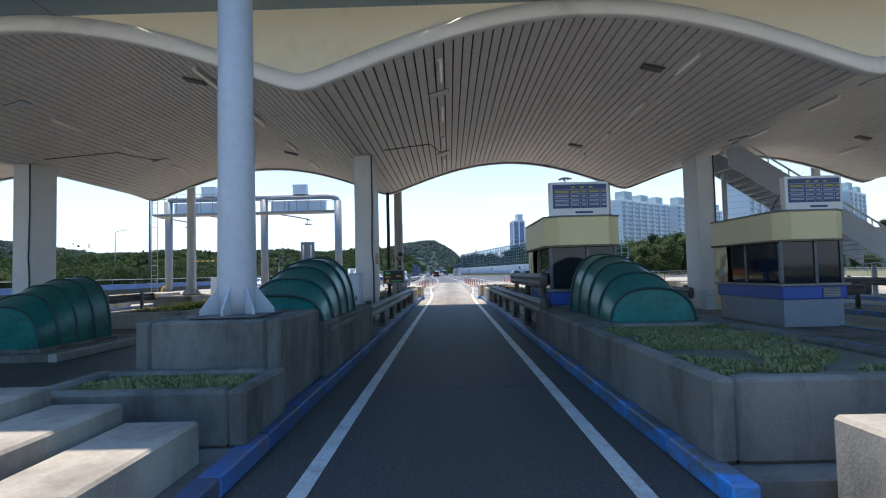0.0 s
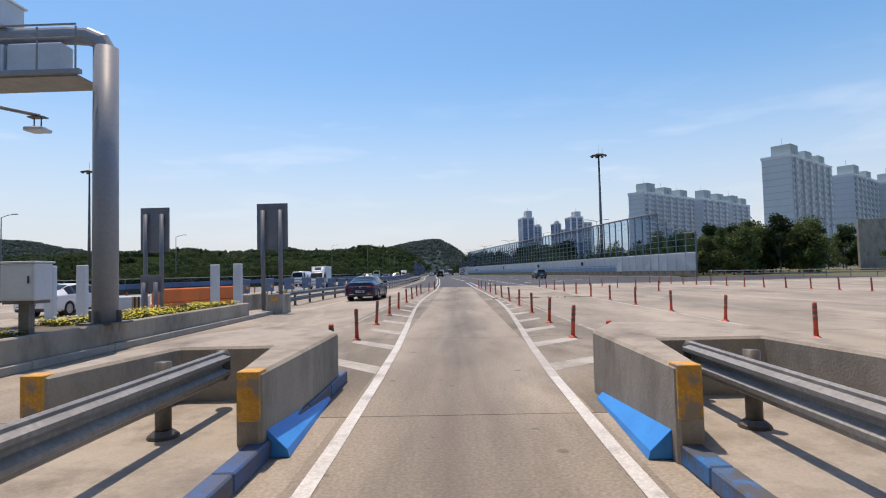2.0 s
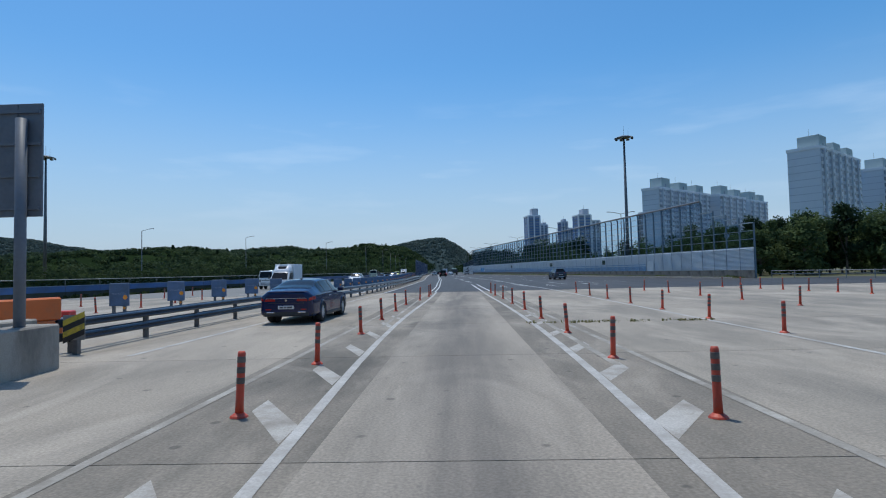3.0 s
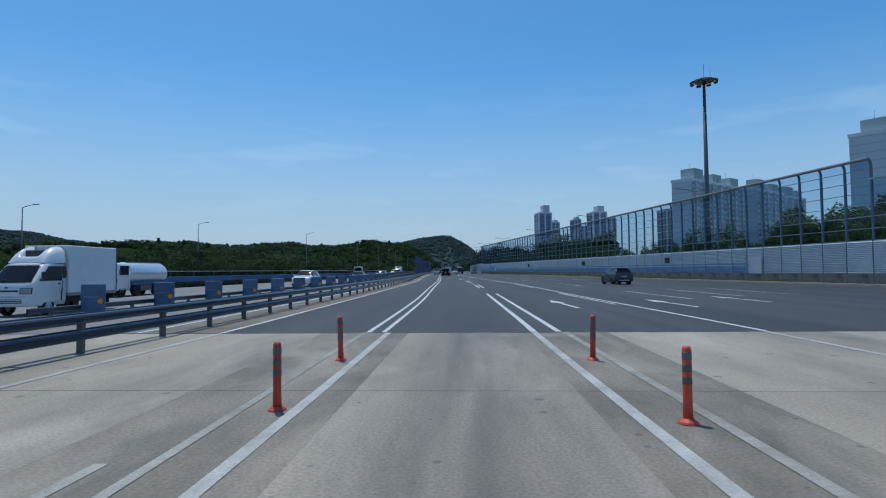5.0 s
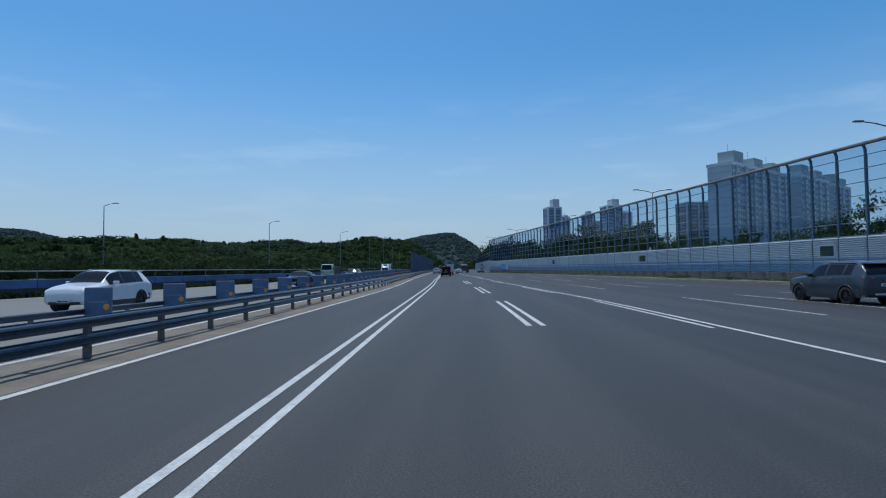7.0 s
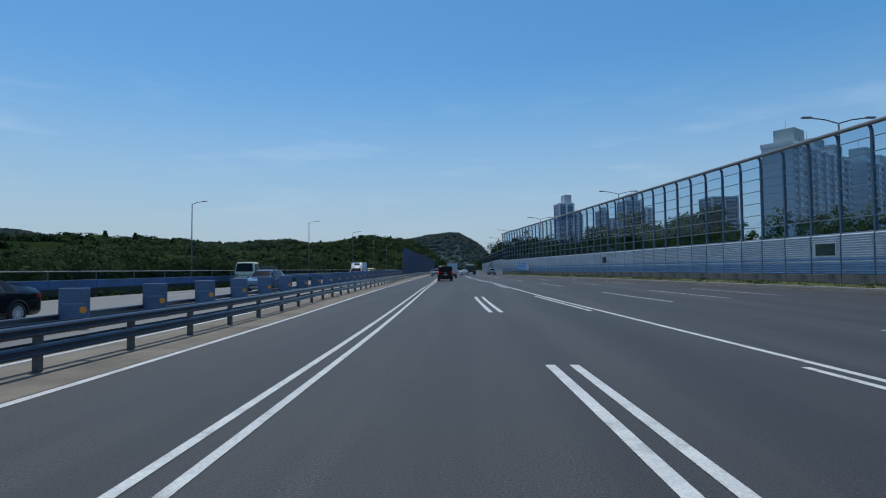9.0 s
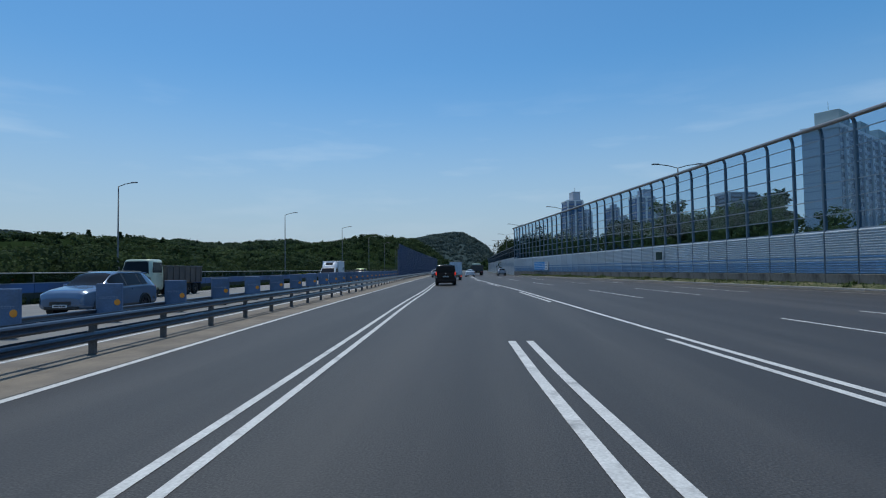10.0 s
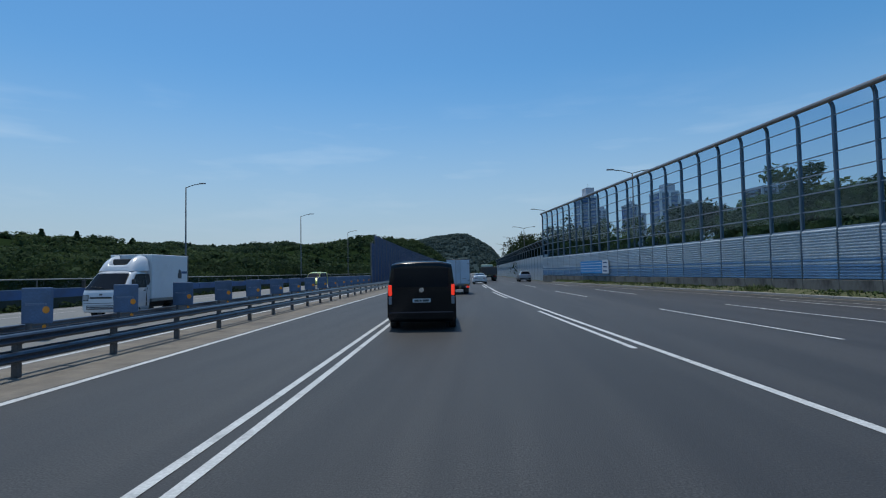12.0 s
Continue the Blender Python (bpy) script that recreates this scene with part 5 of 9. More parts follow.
toll_rail(2.92, 10.6, 16.2, 1.32, -1)
planter(2.66, 4.45, 23.3, 27.1, 0.75, "concrete island planter with dry grass on top")
tufts("grass", "dry yellowish grass on the island planter", 2.85, 4.3, 23.6, 26.9, 0.68, 650, 0.1, M_WEED, 5)
toll_rail(3.4, 27.0, 31.0, 0.6, -1)
nose_block(2.6, 4.75, 29.4, 33.0, 0.78, "U-shaped concrete island end block with yellow tips")

planter(-2.8, -0.86, 3.2, 4.3, 0.62, "low weathered concrete planter with sparse grass")
tufts("grass", "sparse grass in the low planter", -2.6, -1.05, 3.4, 4.1, 0.55, 260, 0.07, M_WEED, 7)
planter(-2.5, -0.95, 4.4, 6.1, 1.1, "concrete pedestal block under a canopy column", soil=False)
for k in range(3):
    st = thing("concrete_step", "sunlit pale concrete step block at the island head", "step", (-2.7 + 0.66 * k, 2.4 - 0.12 * k, 0.0), group="step blocks")
    part("step_block", box(-0.29, 0.29, -0.7, 0.72, 0, 0.7 - 0.12 * k, 0.02), M_ISLAND, st)
blk = thing("concrete_step", "sunlit pale concrete block at the island head", "step", (3.9, 1.45, 0.0), group="step blocks")
part("step_block", box(-0.75, 0.75, -0.5, 0.6, 0, 0.64, 0.025), M_ISLAND, blk)
planter(-2.75, -0.86, 6.15, 10.5, 0.9, "low concrete plinth under a stairwell hood", soil=False)
stair_hood(-1.62, 6.4, 8.8, 0.66, 0.5, 1.1, 0.77)
lane_cabinet(-1.98, 13.6, 0.14, 0.74, 0.5, 1.42)
lane_cabinet(-2.3, 12.4, 0.14, 0.4, 0.36, 0.9)
toll_rail(-0.95, 10.6, 23.2, 0.71, 1)
toll_rail(-2.82, 10.6, 23.2, 0.78, -1)
message_sign(-1.2, 18.3, 1.2)
lane_camera(-1.1, 20.3, 2.1)
drain_pole(-1.84, 22.5, 0.14, 5.2)
planter(-2.75, -0.84, 23.3, 27.1, 0.75, "concrete pedestal trough under a rust-stained canopy column")
slab = thing("concrete_slab", "loose low concrete slab on the island pedestal", "concrete block", (-1.62, 25.0, 0.6))
part("slab_body", box(-0.75, 0.75, -0.85, 1.0, 0, 0.17, 0.01), M_ISLAND, slab)
tufts("grass", "small weeds at the pedestal edge", -2.5, -1.0, 26.2, 27.0, 0.6, 60, 0.2, M_WEED, 8)
toll_rail(-1.75, 27.0, 31.0, 0.6, 1)
nose_block(-2.92, -0.82, 29.6, 33.6, 0.76, "U-shaped concrete island end block with yellow tips")

# further islands and lanes under the canopy
for cx in (8.75, 13.9, 19.0, -12.0, -17.1):
    island_base(cx - 1.0, cx + 1.0, 2.2, 33, True, "concrete toll island with blue kerb")
    planter(cx - 0.9, cx + 0.9, 23.3, 27.1, 0.75, "concrete island planter with dry grass on top")
    tufts("grass", "dry grass on the island planter", cx - 0.7, cx + 0.7, 23.6, 26.9, 0.57, 160, 0.2, M_WEED, 11 + int(cx))
    planter(cx - 0.9, cx + 0.9, 2.6, 6.5, 1.1, "weathered concrete island planter", soil=False)
    nose_block(cx - 1.0, cx + 1.05, 29.4, 33.0, 0.75, "U-shaped concrete island end block with yellow tips")
    toll_rail(cx - 0.85, 14.5, 23.2, 0.78, -1)
for cx in (8.75, 13.9, 19.0):
    toll_booth(cx - 0.45, cx + 1.0, 10.85, 13.7, 0.14, "cream and blue toll booth with dark windows")
    fare_board(cx + 0.5, 11.1, 2.77, 1.3, 0.80)
for cx in (-12.0, -17.1):
    stair_hood(cx, 7.7, 11.0, 0.72, 0.5, 1.3, 0.16)

# island on the far side of the next lane
ISL_B = (-9.4, -6.75)
island_base(*ISL_B, 9.0, 48.4, False, "long planted toll island with concrete kerb")
planter(-9.2, -6.85, 14.0, 27.5, 0.62, "long concrete planter with yellow flowers")
planter(-9.2, -6.85, 29.0, 44.8, 0.62, "long concrete planter with yellow flowers")
for y0, y1, s in ((15, 27, 21), (29.5, 35, 22), (37, 44.5, 23)):
    tufts("grass", "green foliage in the island planter", -9.0, -7.05, y0, y1, 0.54, 700, 0.14, M_WEED_GREEN, s)
    flower_heads(-9.0, -7.05, y0, y1, 0.6, int(420 * (y1 - y0)), s)
stair_hood(-8.3, 9.5, 11.8, 0.8, 0.9, 1.5, 0.16)


def block_barrier(x, y, turn, l, label):
    b = thing("concrete_barrier", label, "concrete barrier", (x, y, 0), turn, group="island end blocks")
    part("barrier_body", prism([(-0.35, 0), (0.35, 0), (0.3, l), (-0.3, l)], 0, 0.82, 0.03), M_ISLAND, b)
    part("yellow_end", box(-0.26, 0.20, -0.012, 0.02, 0.55, 0.8, 0.005), M_YELLOW, b)
    return b


block_barrier(-6.72, 47.15, 3, 1.5, "rough concrete end barrier before the median guardrail")
block_barrier(-8.4, 47.8, -3, 2.2, "rough concrete end barrier beside sign posts")


def chevron_board(x, y):
    c = thing("chevron_board", "yellow and black striped hazard board at the guardrail end", "sign", (x, y, 0))
    part("board_post", box(-0.06, 0.06, 0.02, 0.14, 0, 0.6, 0.01), M_STEEL_DARK, c)
    for k, m in enumerate((M_BLACK, M_CHEVRON, M_BLACK, M_CHEVRON)):
        for s in (-1, 1):
            q = bmesh.new()
            z = 0.34 + 0.125 * k
            va = [q.verts.new(p) for p in ((0, -0.01, z), (s * 0.24, -0.01, z + s * 0.1), (s * 0.24, -0.01, z + 0.125 + s * 0.1), (0, -0.01, z + 0.125))]
            q.faces.new(va)
            part("stripe", q, m, c)
    part("board_back", box(-0.24, 0.24, -0.004, 0.015, 0.32, 0.86), M_STEEL, c)


chevron_board(-7.45, 50.3)


# sign panels seen from behind, on twin posts
M_SIGN_BACK = mat("weathered_sign_back", (0.15, 0.17, 0.20), (0.12, 0.135, 0.16), 1.5, 0.5, fine=15.0, grain=0.15)


def back_sign(x, y, w, z0, z1):
    s = thing("road_sign", "grey back of a tall road sign on twin steel posts", "road sign", (x, y, 0), group="plaza signs")
    for sx in (-0.28, 0.28):
        part("sign_post", lathe([(0.09, 0.0), (0.09, z1 - 0.3)], 14), M_SIGN_BACK, s, at=(sx * w, 0, 0), smooth=True)
        part("post_foot", box(sx * w - 0.18, sx * w + 0.18, -0.18, 0.18, 0, 0.03), M_STEEL_DARK, s)
    part("sign_panel", box(-w / 2, w / 2, 0.1, 0.14, z0, z1, 0.006), M_SIGN_BACK, s)
    for k in range(4):
        z = z0 + 0.15 + (z1 - z0 - 0.3) * k / 3
        part("stiffener", box(-w / 2 + 0.03, w / 2 - 0.03, 0.06, 0.1, z - 0.03, z + 0.03), M_SIGN_BACK, s)
    for sx in (-0.17, 0.17):
        part("panel_seam", box(sx * w - 0.008, sx * w + 0.008, 0.09, 0.1, z0 + 0.02, z1 - 0.02), M_STEEL_DARK, s)
    return s


back_sign(-7.1, 48.0, 1.36, 2.75, 4.77)
back_sign(-12.3, 48.0, 1.28, 2.75, 4.72)
small = back_sign(-11.6, 46.5, 0.9, 1.05, 1.75)
tagged(small, "small grey sign panel seen from behind")


def slat_post(x, y, h=2.0):
    p = thing("sensor_post", "pale grey upright sensor post on a concrete foot", "post", (x, y, 0.0), group="sensor posts")
    part("sensor_body", box(-0.16, 0.16, -0.1, 0.1, 0.3, h + 0.12, 0.02), M_CABINET, p)
    part("sensor_foot", box(-0.25, 0.25, -0.25, 0.25, 0, 0.3, 0.02), M_ISLAND, p)
    return p


for x, y in ((-9.0, 46.7), (-7.85, 46.2), (-13.0, 43.0), (-11.9, 43.0), (-9.9, 41.5), (-13.7, 38.0), (-15.0, 41.0)):
    slat_post(x, y)


# electronic toll gantry over the left lanes
def gantry():
    g = thing("toll_gantry", "grey steel electronic toll gantry with walkways, panels and antennas", "gantry", (0, 37.0, 0))
    for x in (-7.1, -12.45, -19.4):
        top = 6.95 if x > -8 else 7.15
        part("gantry_leg", lathe([(0.265, 0.0), (0.26, top)], 20), M_GREY_PAINT, g, at=(x, 0, 0), smooth=True)
        part("leg_plate", box(x - 0.4, x + 0.4, -0.4, 0.4, 0.6, 0.64), M_STEEL_DARK, g)
        for k in range(4):
            part("leg_gusset", box(-0.012, 0.012, 0.18, 0.38, 0.64, 0.9), M_STEEL_DARK, g, at=pose(x, 0, 0, 0, 0, 90 * k))
    part("gantry_beam", bent([(-7.1, 0, 6.9), (-7.2, 0, 7.1), (-7.5, 0, 7.24), (-8, 0, 7.28), (-19.4, 0, 7.28)], 0.2, 16), M_GREY_PAINT, g, smooth=False)
    part("lower_chord", box(-20.2, -7.2, -0.75, -0.65, 6.1, 6.2), M_GREY_PAINT, g)
    part("lower_chord", box(-20.2, -7.2, 0.25, 0.35, 6.1, 6.2), M_GREY_PAINT, g)
    part("walkway_deck", box(-20.2, -7.3, -0.66, 0.26, 6.06, 6.1), M_STEEL, g)
    for z in (7.55, 7.25):
        part("handrail", rod((-20.2, -0.72, z), (-13.0, -0.72, z), 0.025, sides=6), M_STEEL, g)
        part("handrail", rod((-12.0, -0.72, z - 0.35), (-7.3, -0.72, z - 0.35), 0.025, sides=6), M_STEEL, g)
    k = -20.2
    while k < -7.2:
        part("baluster", rod((k, -0.72, 6.15), (k, -0.72, 7.5 if k < -13 else 7.15), 0.02, sides=6), M_STEEL, g)
        k += 0.86
    for x0, x1 in ((-11.9, -7.9), (-18.9, -13.9)):
        n = 3
        for i in range(n):
            a, b = x0 + (x1 - x0) * i / n + 0.04, x0 + (x1 - x0) * (i + 1) / n - 0.04
            part("message_panel", box(a, b, -0.3, 0.1, 6.22, 7.0, 0.02), M_CABINET, g, "pale panel cabinet seen from behind")
    for x in (-9.8, -16.4):
        part("equipment_box", box(x - 0.48, x + 0.48, -0.35, 0.35, 7.44, 8.1, 0.02), M_CABINET, g)
        part("box_roof", box(x - 0.52, x + 0.52, -0.4, 0.4, 8.1, 8.14), M_WHITE, g)
    for x in (-9.5, -14.6, -18.4):
        part("antenna_arm", bent([(x - 1.9, 0.3, 6.08), (x - 0.9, 0.65, 5.92), (x + 0.05, 1.0, 5.74)], 0.045, 8), M_GREY_PAINT, g)
        for s in (-0.09, 0.09):
            part("antenna_hanger", rod((x + s, 1.0, 5.74), (x + s, 1.0, 5.42), 0.016, sides=6), M_STEEL_DARK, g)
        part("antenna_bracket", box(x - 0.2, x + 0.2, 0.9, 1.1, 5.68, 5.71), M_STEEL_DARK, g)
        part("antenna", prism([(x - 0.24, 0.8), (x + 0.24, 0.8), (x + 0.24, 1.2), (x - 0.24, 1.2)], 5.34, 5.43, 0.03), M_CABINET, g)
    for sx in (-0.22, 0.22):
        part("ladder_rail", rod((-20.0 + sx, -0.8, 0.3), (-20.0 + sx, -0.8, 7.5), 0.02, sides=6), M_STEEL, g)
    for k in range(20):
        part("ladder_rung", rod((-20.22, -0.8, 0.5 + 0.34 * k), (-19.78, -0.8, 0.5 + 0.34 * k), 0.012, sides=6), M_STEEL, g)


gantry()


# yellow lane frames and striped height bar
def yellow_frame(x, y):
    f = thing("yellow_frame", "bright yellow tubular protective frame", "barrier", (x, y, 0.0), group="yellow frames")
    part("hoop", bent([(-0.35, 0, 0), (-0.35, 0, 0.75), (-0.22, 0, 0.98), (0, 0, 1.05), (0.22, 0, 0.98), (0.35, 0, 0.75), (0.35, 0, 0)], 0.07, 10), M_FRAME_YELLOW, f)
    part("cross_bar", rod((-0.35, 0, 0.5), (0.35, 0, 0.5), 0.04, sides=8), M_FRAME_YELLOW, f)


M_FRAME_YELLOW = mat("yellow_frame_paint", (0.80, 0.42, 0.02), (0.70, 0.36, 0.02), 3.0, 0.4)
for x, y in ((-15.2, 36.0), (-17.4, 42.9), (-21.2, 40.0)):
    yellow_frame(x, y)
for x, y, tubes in ((-22.5, 46.4, (-0.17, 0.17)), (-16.75, 45.0, (0.0,))):
    p = thing("height_gauge_post", "tall yellow height gauge post", "post", (x, y, 0))
    for dx in tubes:
        part("gauge_tube", rod((dx, 0, 0), (dx, 0, 3.85 if len(tubes) > 1 else 3.2), 0.075, sides=10), M_FRAME_YELLOW, p)
        part("tube_foot", box(dx - 0.14, dx + 0.14, -0.14, 0.14, 0, 0.03), M_STEEL_DARK, p)
    if len(tubes) > 1:
        for z in (1.2, 1.7):
            part("gauge_rung", rod((-0.17, 0, z), (0.17, 0, z), 0.04, sides=6), M_FRAME_YELLOW, p)
bar = thing("height_bar", "thin yellow and black striped hanging height bar", "bar", (-22.3, 46.35, 3.1), -13.7)
for k in range(22):
    part("bar_stripe", rod((0.26 * k, 0, 0), (0.26 * (k + 1) - 0.005, 0, 0), 0.045, sides=8), M_BLACK if k % 2 else M_FRAME_YELLOW, bar)

raised = lane_cabinet(-7.2, 34.9, 1.18, 0.66, 0.45, 0.75)
part("cabinet_leg", box(-0.1, 0.1, -0.08, 0.08, -0.66, 0.0, 0.01), M_STEEL_DARK, raised)
lane_cabinet(-14.4, 34.0, 0.0, 1.0, 0.6, 1.6)
lane_camera(-8.6, 28.2, 2.2)


# water-filled orange barriers
def water_barrier(x, y, turn):
    b = thing("water_barrier", "orange plastic water-filled road barrier", "barrier", (x, y, 0), turn, group="plastic barriers")
    part("barrier_shell", prism([(-0.75, -0.22), (0.75, -0.22), (0.75, 0.22), (-0.75, 0.22)], 0, 0.45, 0.05), M_ORANGE, b)
    part("barrier_top", box(-0.74, 0.74, -0.15, 0.15, 0.44, 1.12, 0.05), M_ORANGE, b)
    for k in range(5):
        part("barrier_rib", box(-0.66 + 0.3 * k, -0.58 + 0.3 * k, -0.235, -0.2, 0.05, 0.4, 0.01), M_ORANGE, b)


for k in range(5):
    water_barrier(-12.7 + 0.36 * k, 49.8 + 1.0 * k, 70)
striped_box = thing("water_barrier", "low red and white plastic road barrier", "barrier", (-12.3, 56.2, 0), 8, group="plastic barriers")
for k, m in enumerate((M_RED_PLASTIC, M_WHITE, M_RED_PLASTIC)):
    part("barrier_shell", box(-0.42, 0.42, -0.2, 0.2, 0.02 + 0.2 * k, 0.21 + 0.2 * k, 0.03), m, striped_box)


def striped_block(x, y):
    b = thing("striped_block", "concrete block with yellow and black warning stripes", "concrete block", (x, y, 0))
    part("block_body", box(-0.9, 0.9, -0.45, 0.45, 0, 0.75, 0.04), M_CABINET, b)
    for k in range(4):
        part("warning_stripe", box(0.5 + 0.1 * k, 0.6 + 0.1 * k, -0.456, -0.45, 0.02, 0.74), M_BLACK if k % 2 else M_YELLOW, b)


striped_block(-15.7, 51.6)


# flexible bollards
def bollard_master():
    b = thing("bollard", "worn red-orange flexible lane bollard with dull bands", "bollard", (-2.0, 34.3, 0), group="lane bollards")
    part("bollard_foot", lathe([(0.105, 0.0), (0.095, 0.02), (0.056, 0.05)], 14), M_BOLLARD, b)
    part("bollard_tube", lathe([(0.05, 0.03), (0.045, 0.2), (0.045, 0.72), (0.035, 0.75)], 14), M_BOLLARD, b, smooth=True)
    for z in (0.38, 0.5, 0.62):
        part("bollard_band", lathe([(0.047, z), (0.0475, z + 0.01), (0.0475, z + 0.06), (0.047, z + 0.07)], 14), M_BAND, b, smooth=True)
    return b


BOLLARDS = bollard_master()
BOLLARDS.matrix_basis = pose(-1.25, 34.0, 0)
rows = [(-1.55, 37.9), (-1.63, 41.6), (-1.66, 45.1), (-1.7, 48.6), (-1.76, 53.2), (-1.8, 57.3), (-1.8, 61.3), (-1.78, 65.4), (-1.4, 69.5), (-1.12, 73.65), (-1.18, 76.9)]
rows += [(3.3, 33.6), (3.53, 37.5), (3.62, 41.1), (3.63, 44.8), (3.63, 48.7), (3.6, 52.6), (3.55, 56.6), (3.5, 60.6), (3.4, 64.7), (3.3, 69.0), (3.14, 73.2), (3.08, 76.9)]
rows += [(8.4 + 0.02 * k, 32.7 + 3.82 * k) for k in range(12)]
rows += [(23.0 - 0.22 * k, 54.0 + 2.1 * k) for k in range(13)] + [(14.0 - 0.12 * k, 60.0 + 4.0 * k) for k in range(5)]
rows += [(-16.0 - 0.25 * k, 56.0 + 4.0 * k) for k in range(7)] + [(-21.0 - 0.3 * k, 60.0 + 5.0 * k) for k in range(6)]
rng = random.Random(9)
for x, y in rows:
    copy_thing(BOLLARDS, pose(x, y, 0, rng.uniform(-3, 3), rng.uniform(-3, 3), rng.uniform(0, 360)))
tufts("grass", "weeds growing in a pavement joint", 2.9, 8.4, 55.0, 55.4, -0.01, 70, 0.1, M_WEED, 31)
tufts("grass", "small weeds in a pavement joint", 4.6, 5.0, 37.8, 38.1, -0.01, 9, 0.05, M_WEED, 32)


# covered stair behind the toll lanes
def foot_stair():
    s = thing("footbridge_stair", "pale steel footbridge stair with glazed sides", "stair", (15.4, 21.0, 0))
    for side in (-0.8, 0.8):
        q = bmesh.new()
        va = [q.verts.new((x, side - 0.03, z)) for x, z in ((-3.2, 5.6), (3.2, 1.4), (3.2, 2.5), (-3.2, 6.7))]
        vb = [q.verts.new((v.co.x, side + 0.03, v.co.z)) for v in va]
        q.faces.new(va)
        q.faces.new(vb[::-1])
        for i in range(4):
            q.faces.new((va[i], vb[i], vb[(i + 1) % 4], va[(i + 1) % 4]))
        part("stair_side", q, M_CABINET, s)
        part("stair_rail", rod((-3.2, side, 6.95), (3.2, side, 2.75), 0.04, sides=8), M_WHITE, s)
        for k in range(9):
            x = -3.2 + 0.8 * k
            z = 5.6 - (x + 3.2) * 4.2 / 6.4
            part("rail_post", rod((x, side, z + 1.0), (x, side, z + 1.35), 0.025, sides=6), M_WHITE, s)
    for k in range(22):
        x = -3.1 + 0.29 * k
        z = 5.6 - (x + 3.2) * 4.2 / 6.4
        part("tread", box(x, x + 0.3, -0.77, 0.77, z - 0.04, z), M_STEEL, s)
    for x, z in ((3.0, 1.45), (-3.0, 5.4)):
        part("stair_leg", lathe([(0.1, 0.0), (0.1, z)], 12), M_COLUMN, s, at=(x, 0, 0))


foot_stair()


def gate_machine(x, y):
    g = thing("gate_machine", "blue enamelled lane gate machine on a blue post", "machine", (x, y, 0.0))
    part("machine_post", box(-0.07, 0.07, -0.07, 0.07, 0, 1.35, 0.01), M_BLUE, g)
    part("machine_head", box(-0.42, 0.42, -0.2, 0.2, 1.32, 1.72, 0.03), M_BLUE, g)
    part("machine_lamp", box(0.42, 0.66, -0.1, 0.1, 1.4, 1.62, 0.03), M_DARK, g)
    part("machine_cap", box(-0.44, 0.44, -0.22, 0.22, 1.72, 1.75, 0.008), M_DARK, g)


gate_machine(4.85, 17.4)


# ---- median guardrail, glare screens and parapets ----
def swept(points_fn, y0, y1, step, prof):
    """A profile of (offset, z) swept along a plan line."""
    n = int((y1 - y0) / step) + 1
    ys = np.linspace(y0, y1, n)
    q = len(prof)
    verts, faces = [], []
    for y in ys:
        x = points_fn(y)
        for o, z in prof:
            verts.append((x + o, y, z))
    for k in range(n - 1):
        for j in range(q - 1):
            faces.append((k * q + j, k * q + j + 1, (k + 1) * q + j + 1, (k + 1) * q + j))
    return verts, faces


BEAM = [(0.0, 0.0), (0.05, 0.02), (0.07, 0.05), (0.03, 0.085), (0.03, 0.105), (0.07, 0.14), (0.05, 0.17), (0.0, 0.19), (-0.008, 0.18), (-0.008, 0.01), (0.0, 0.0)]


def median_rail():
    r = thing("median_guardrail", "long dark blue-grey double-beam median guardrail on posts", "guardrail")
    for z in (0.57, 0.26):
        for prof in ([(o * 0.9, z + h) for o, h in BEAM], [(-0.25 - o * 0.9, z + h) for o, h in BEAM]):
            v, f = swept(line_of(RAIL_LEFT), 50.4, 640, 2.5, prof)
            part("beam", mesh("beam", v, f, M_RAIL), None, r)
    post = from_bm("post", box(-0.185, -0.065, -0.05, 0.05, 0, 0.70, 0.008), M_STEEL_DARK)
    spacer = from_bm("spacer", box(-0.24, -0.01, -0.03, 0.03, 0.63, 0.74), M_STEEL_DARK)
    post_low = from_bm("post", box(-0.12, -0.012, -0.05, 0.05, 0, 0.4, 0.008), M_STEEL_DARK)
    y = 50.65
    while y < 420:
        part("post", post, None, r, at=(along(RAIL_LEFT, y), y, 0))
        gap = 2.8 if y < 62 else 2.62 if y < 79 else 2.3 if y < 103 else 2.39 if y < 150 else 2.62 if y < 197 else 2.72
        if y < 220:
            part("spacer", spacer, None, r, at=(along(RAIL_LEFT, y + gap / 2), y + gap / 2, 0))
        y += gap
    # the opposite carriageway's own rail behind the screens
    far = thing("median_guardrail", "low dark guardrail behind the glare screens", "guardrail")
    v, f = swept(lambda y: screen_x(y) - 0.45, 84, 420, 3.0, [(o, 0.24 + h) for o, h in BEAM])
    part("beam", mesh("beam", v, f, M_RAIL, True), None, far)
    y = 85.0
    while y < 330:
        part("post", post_low, None, far, at=(screen_x(y) - 0.45, y, 0))
        y += 4.0


def screen_x(y):
    return along(RAIL_LEFT, y) - (6.4 if y < 80 else max(4.1, 6.4 - (y - 80) * 0.05))


M_RAIL = mat("guardrail_blue_grey", (0.074, 0.087, 0.11), (0.05, 0.06, 0.078), 2.0, 0.3, 0.4, fine=15.0, stretch=(1, 0.3, 1), stain=(0.04, 0.045, 0.055), stain_scale=1.2, stain_at=(0.5, 0.75))
median_rail()


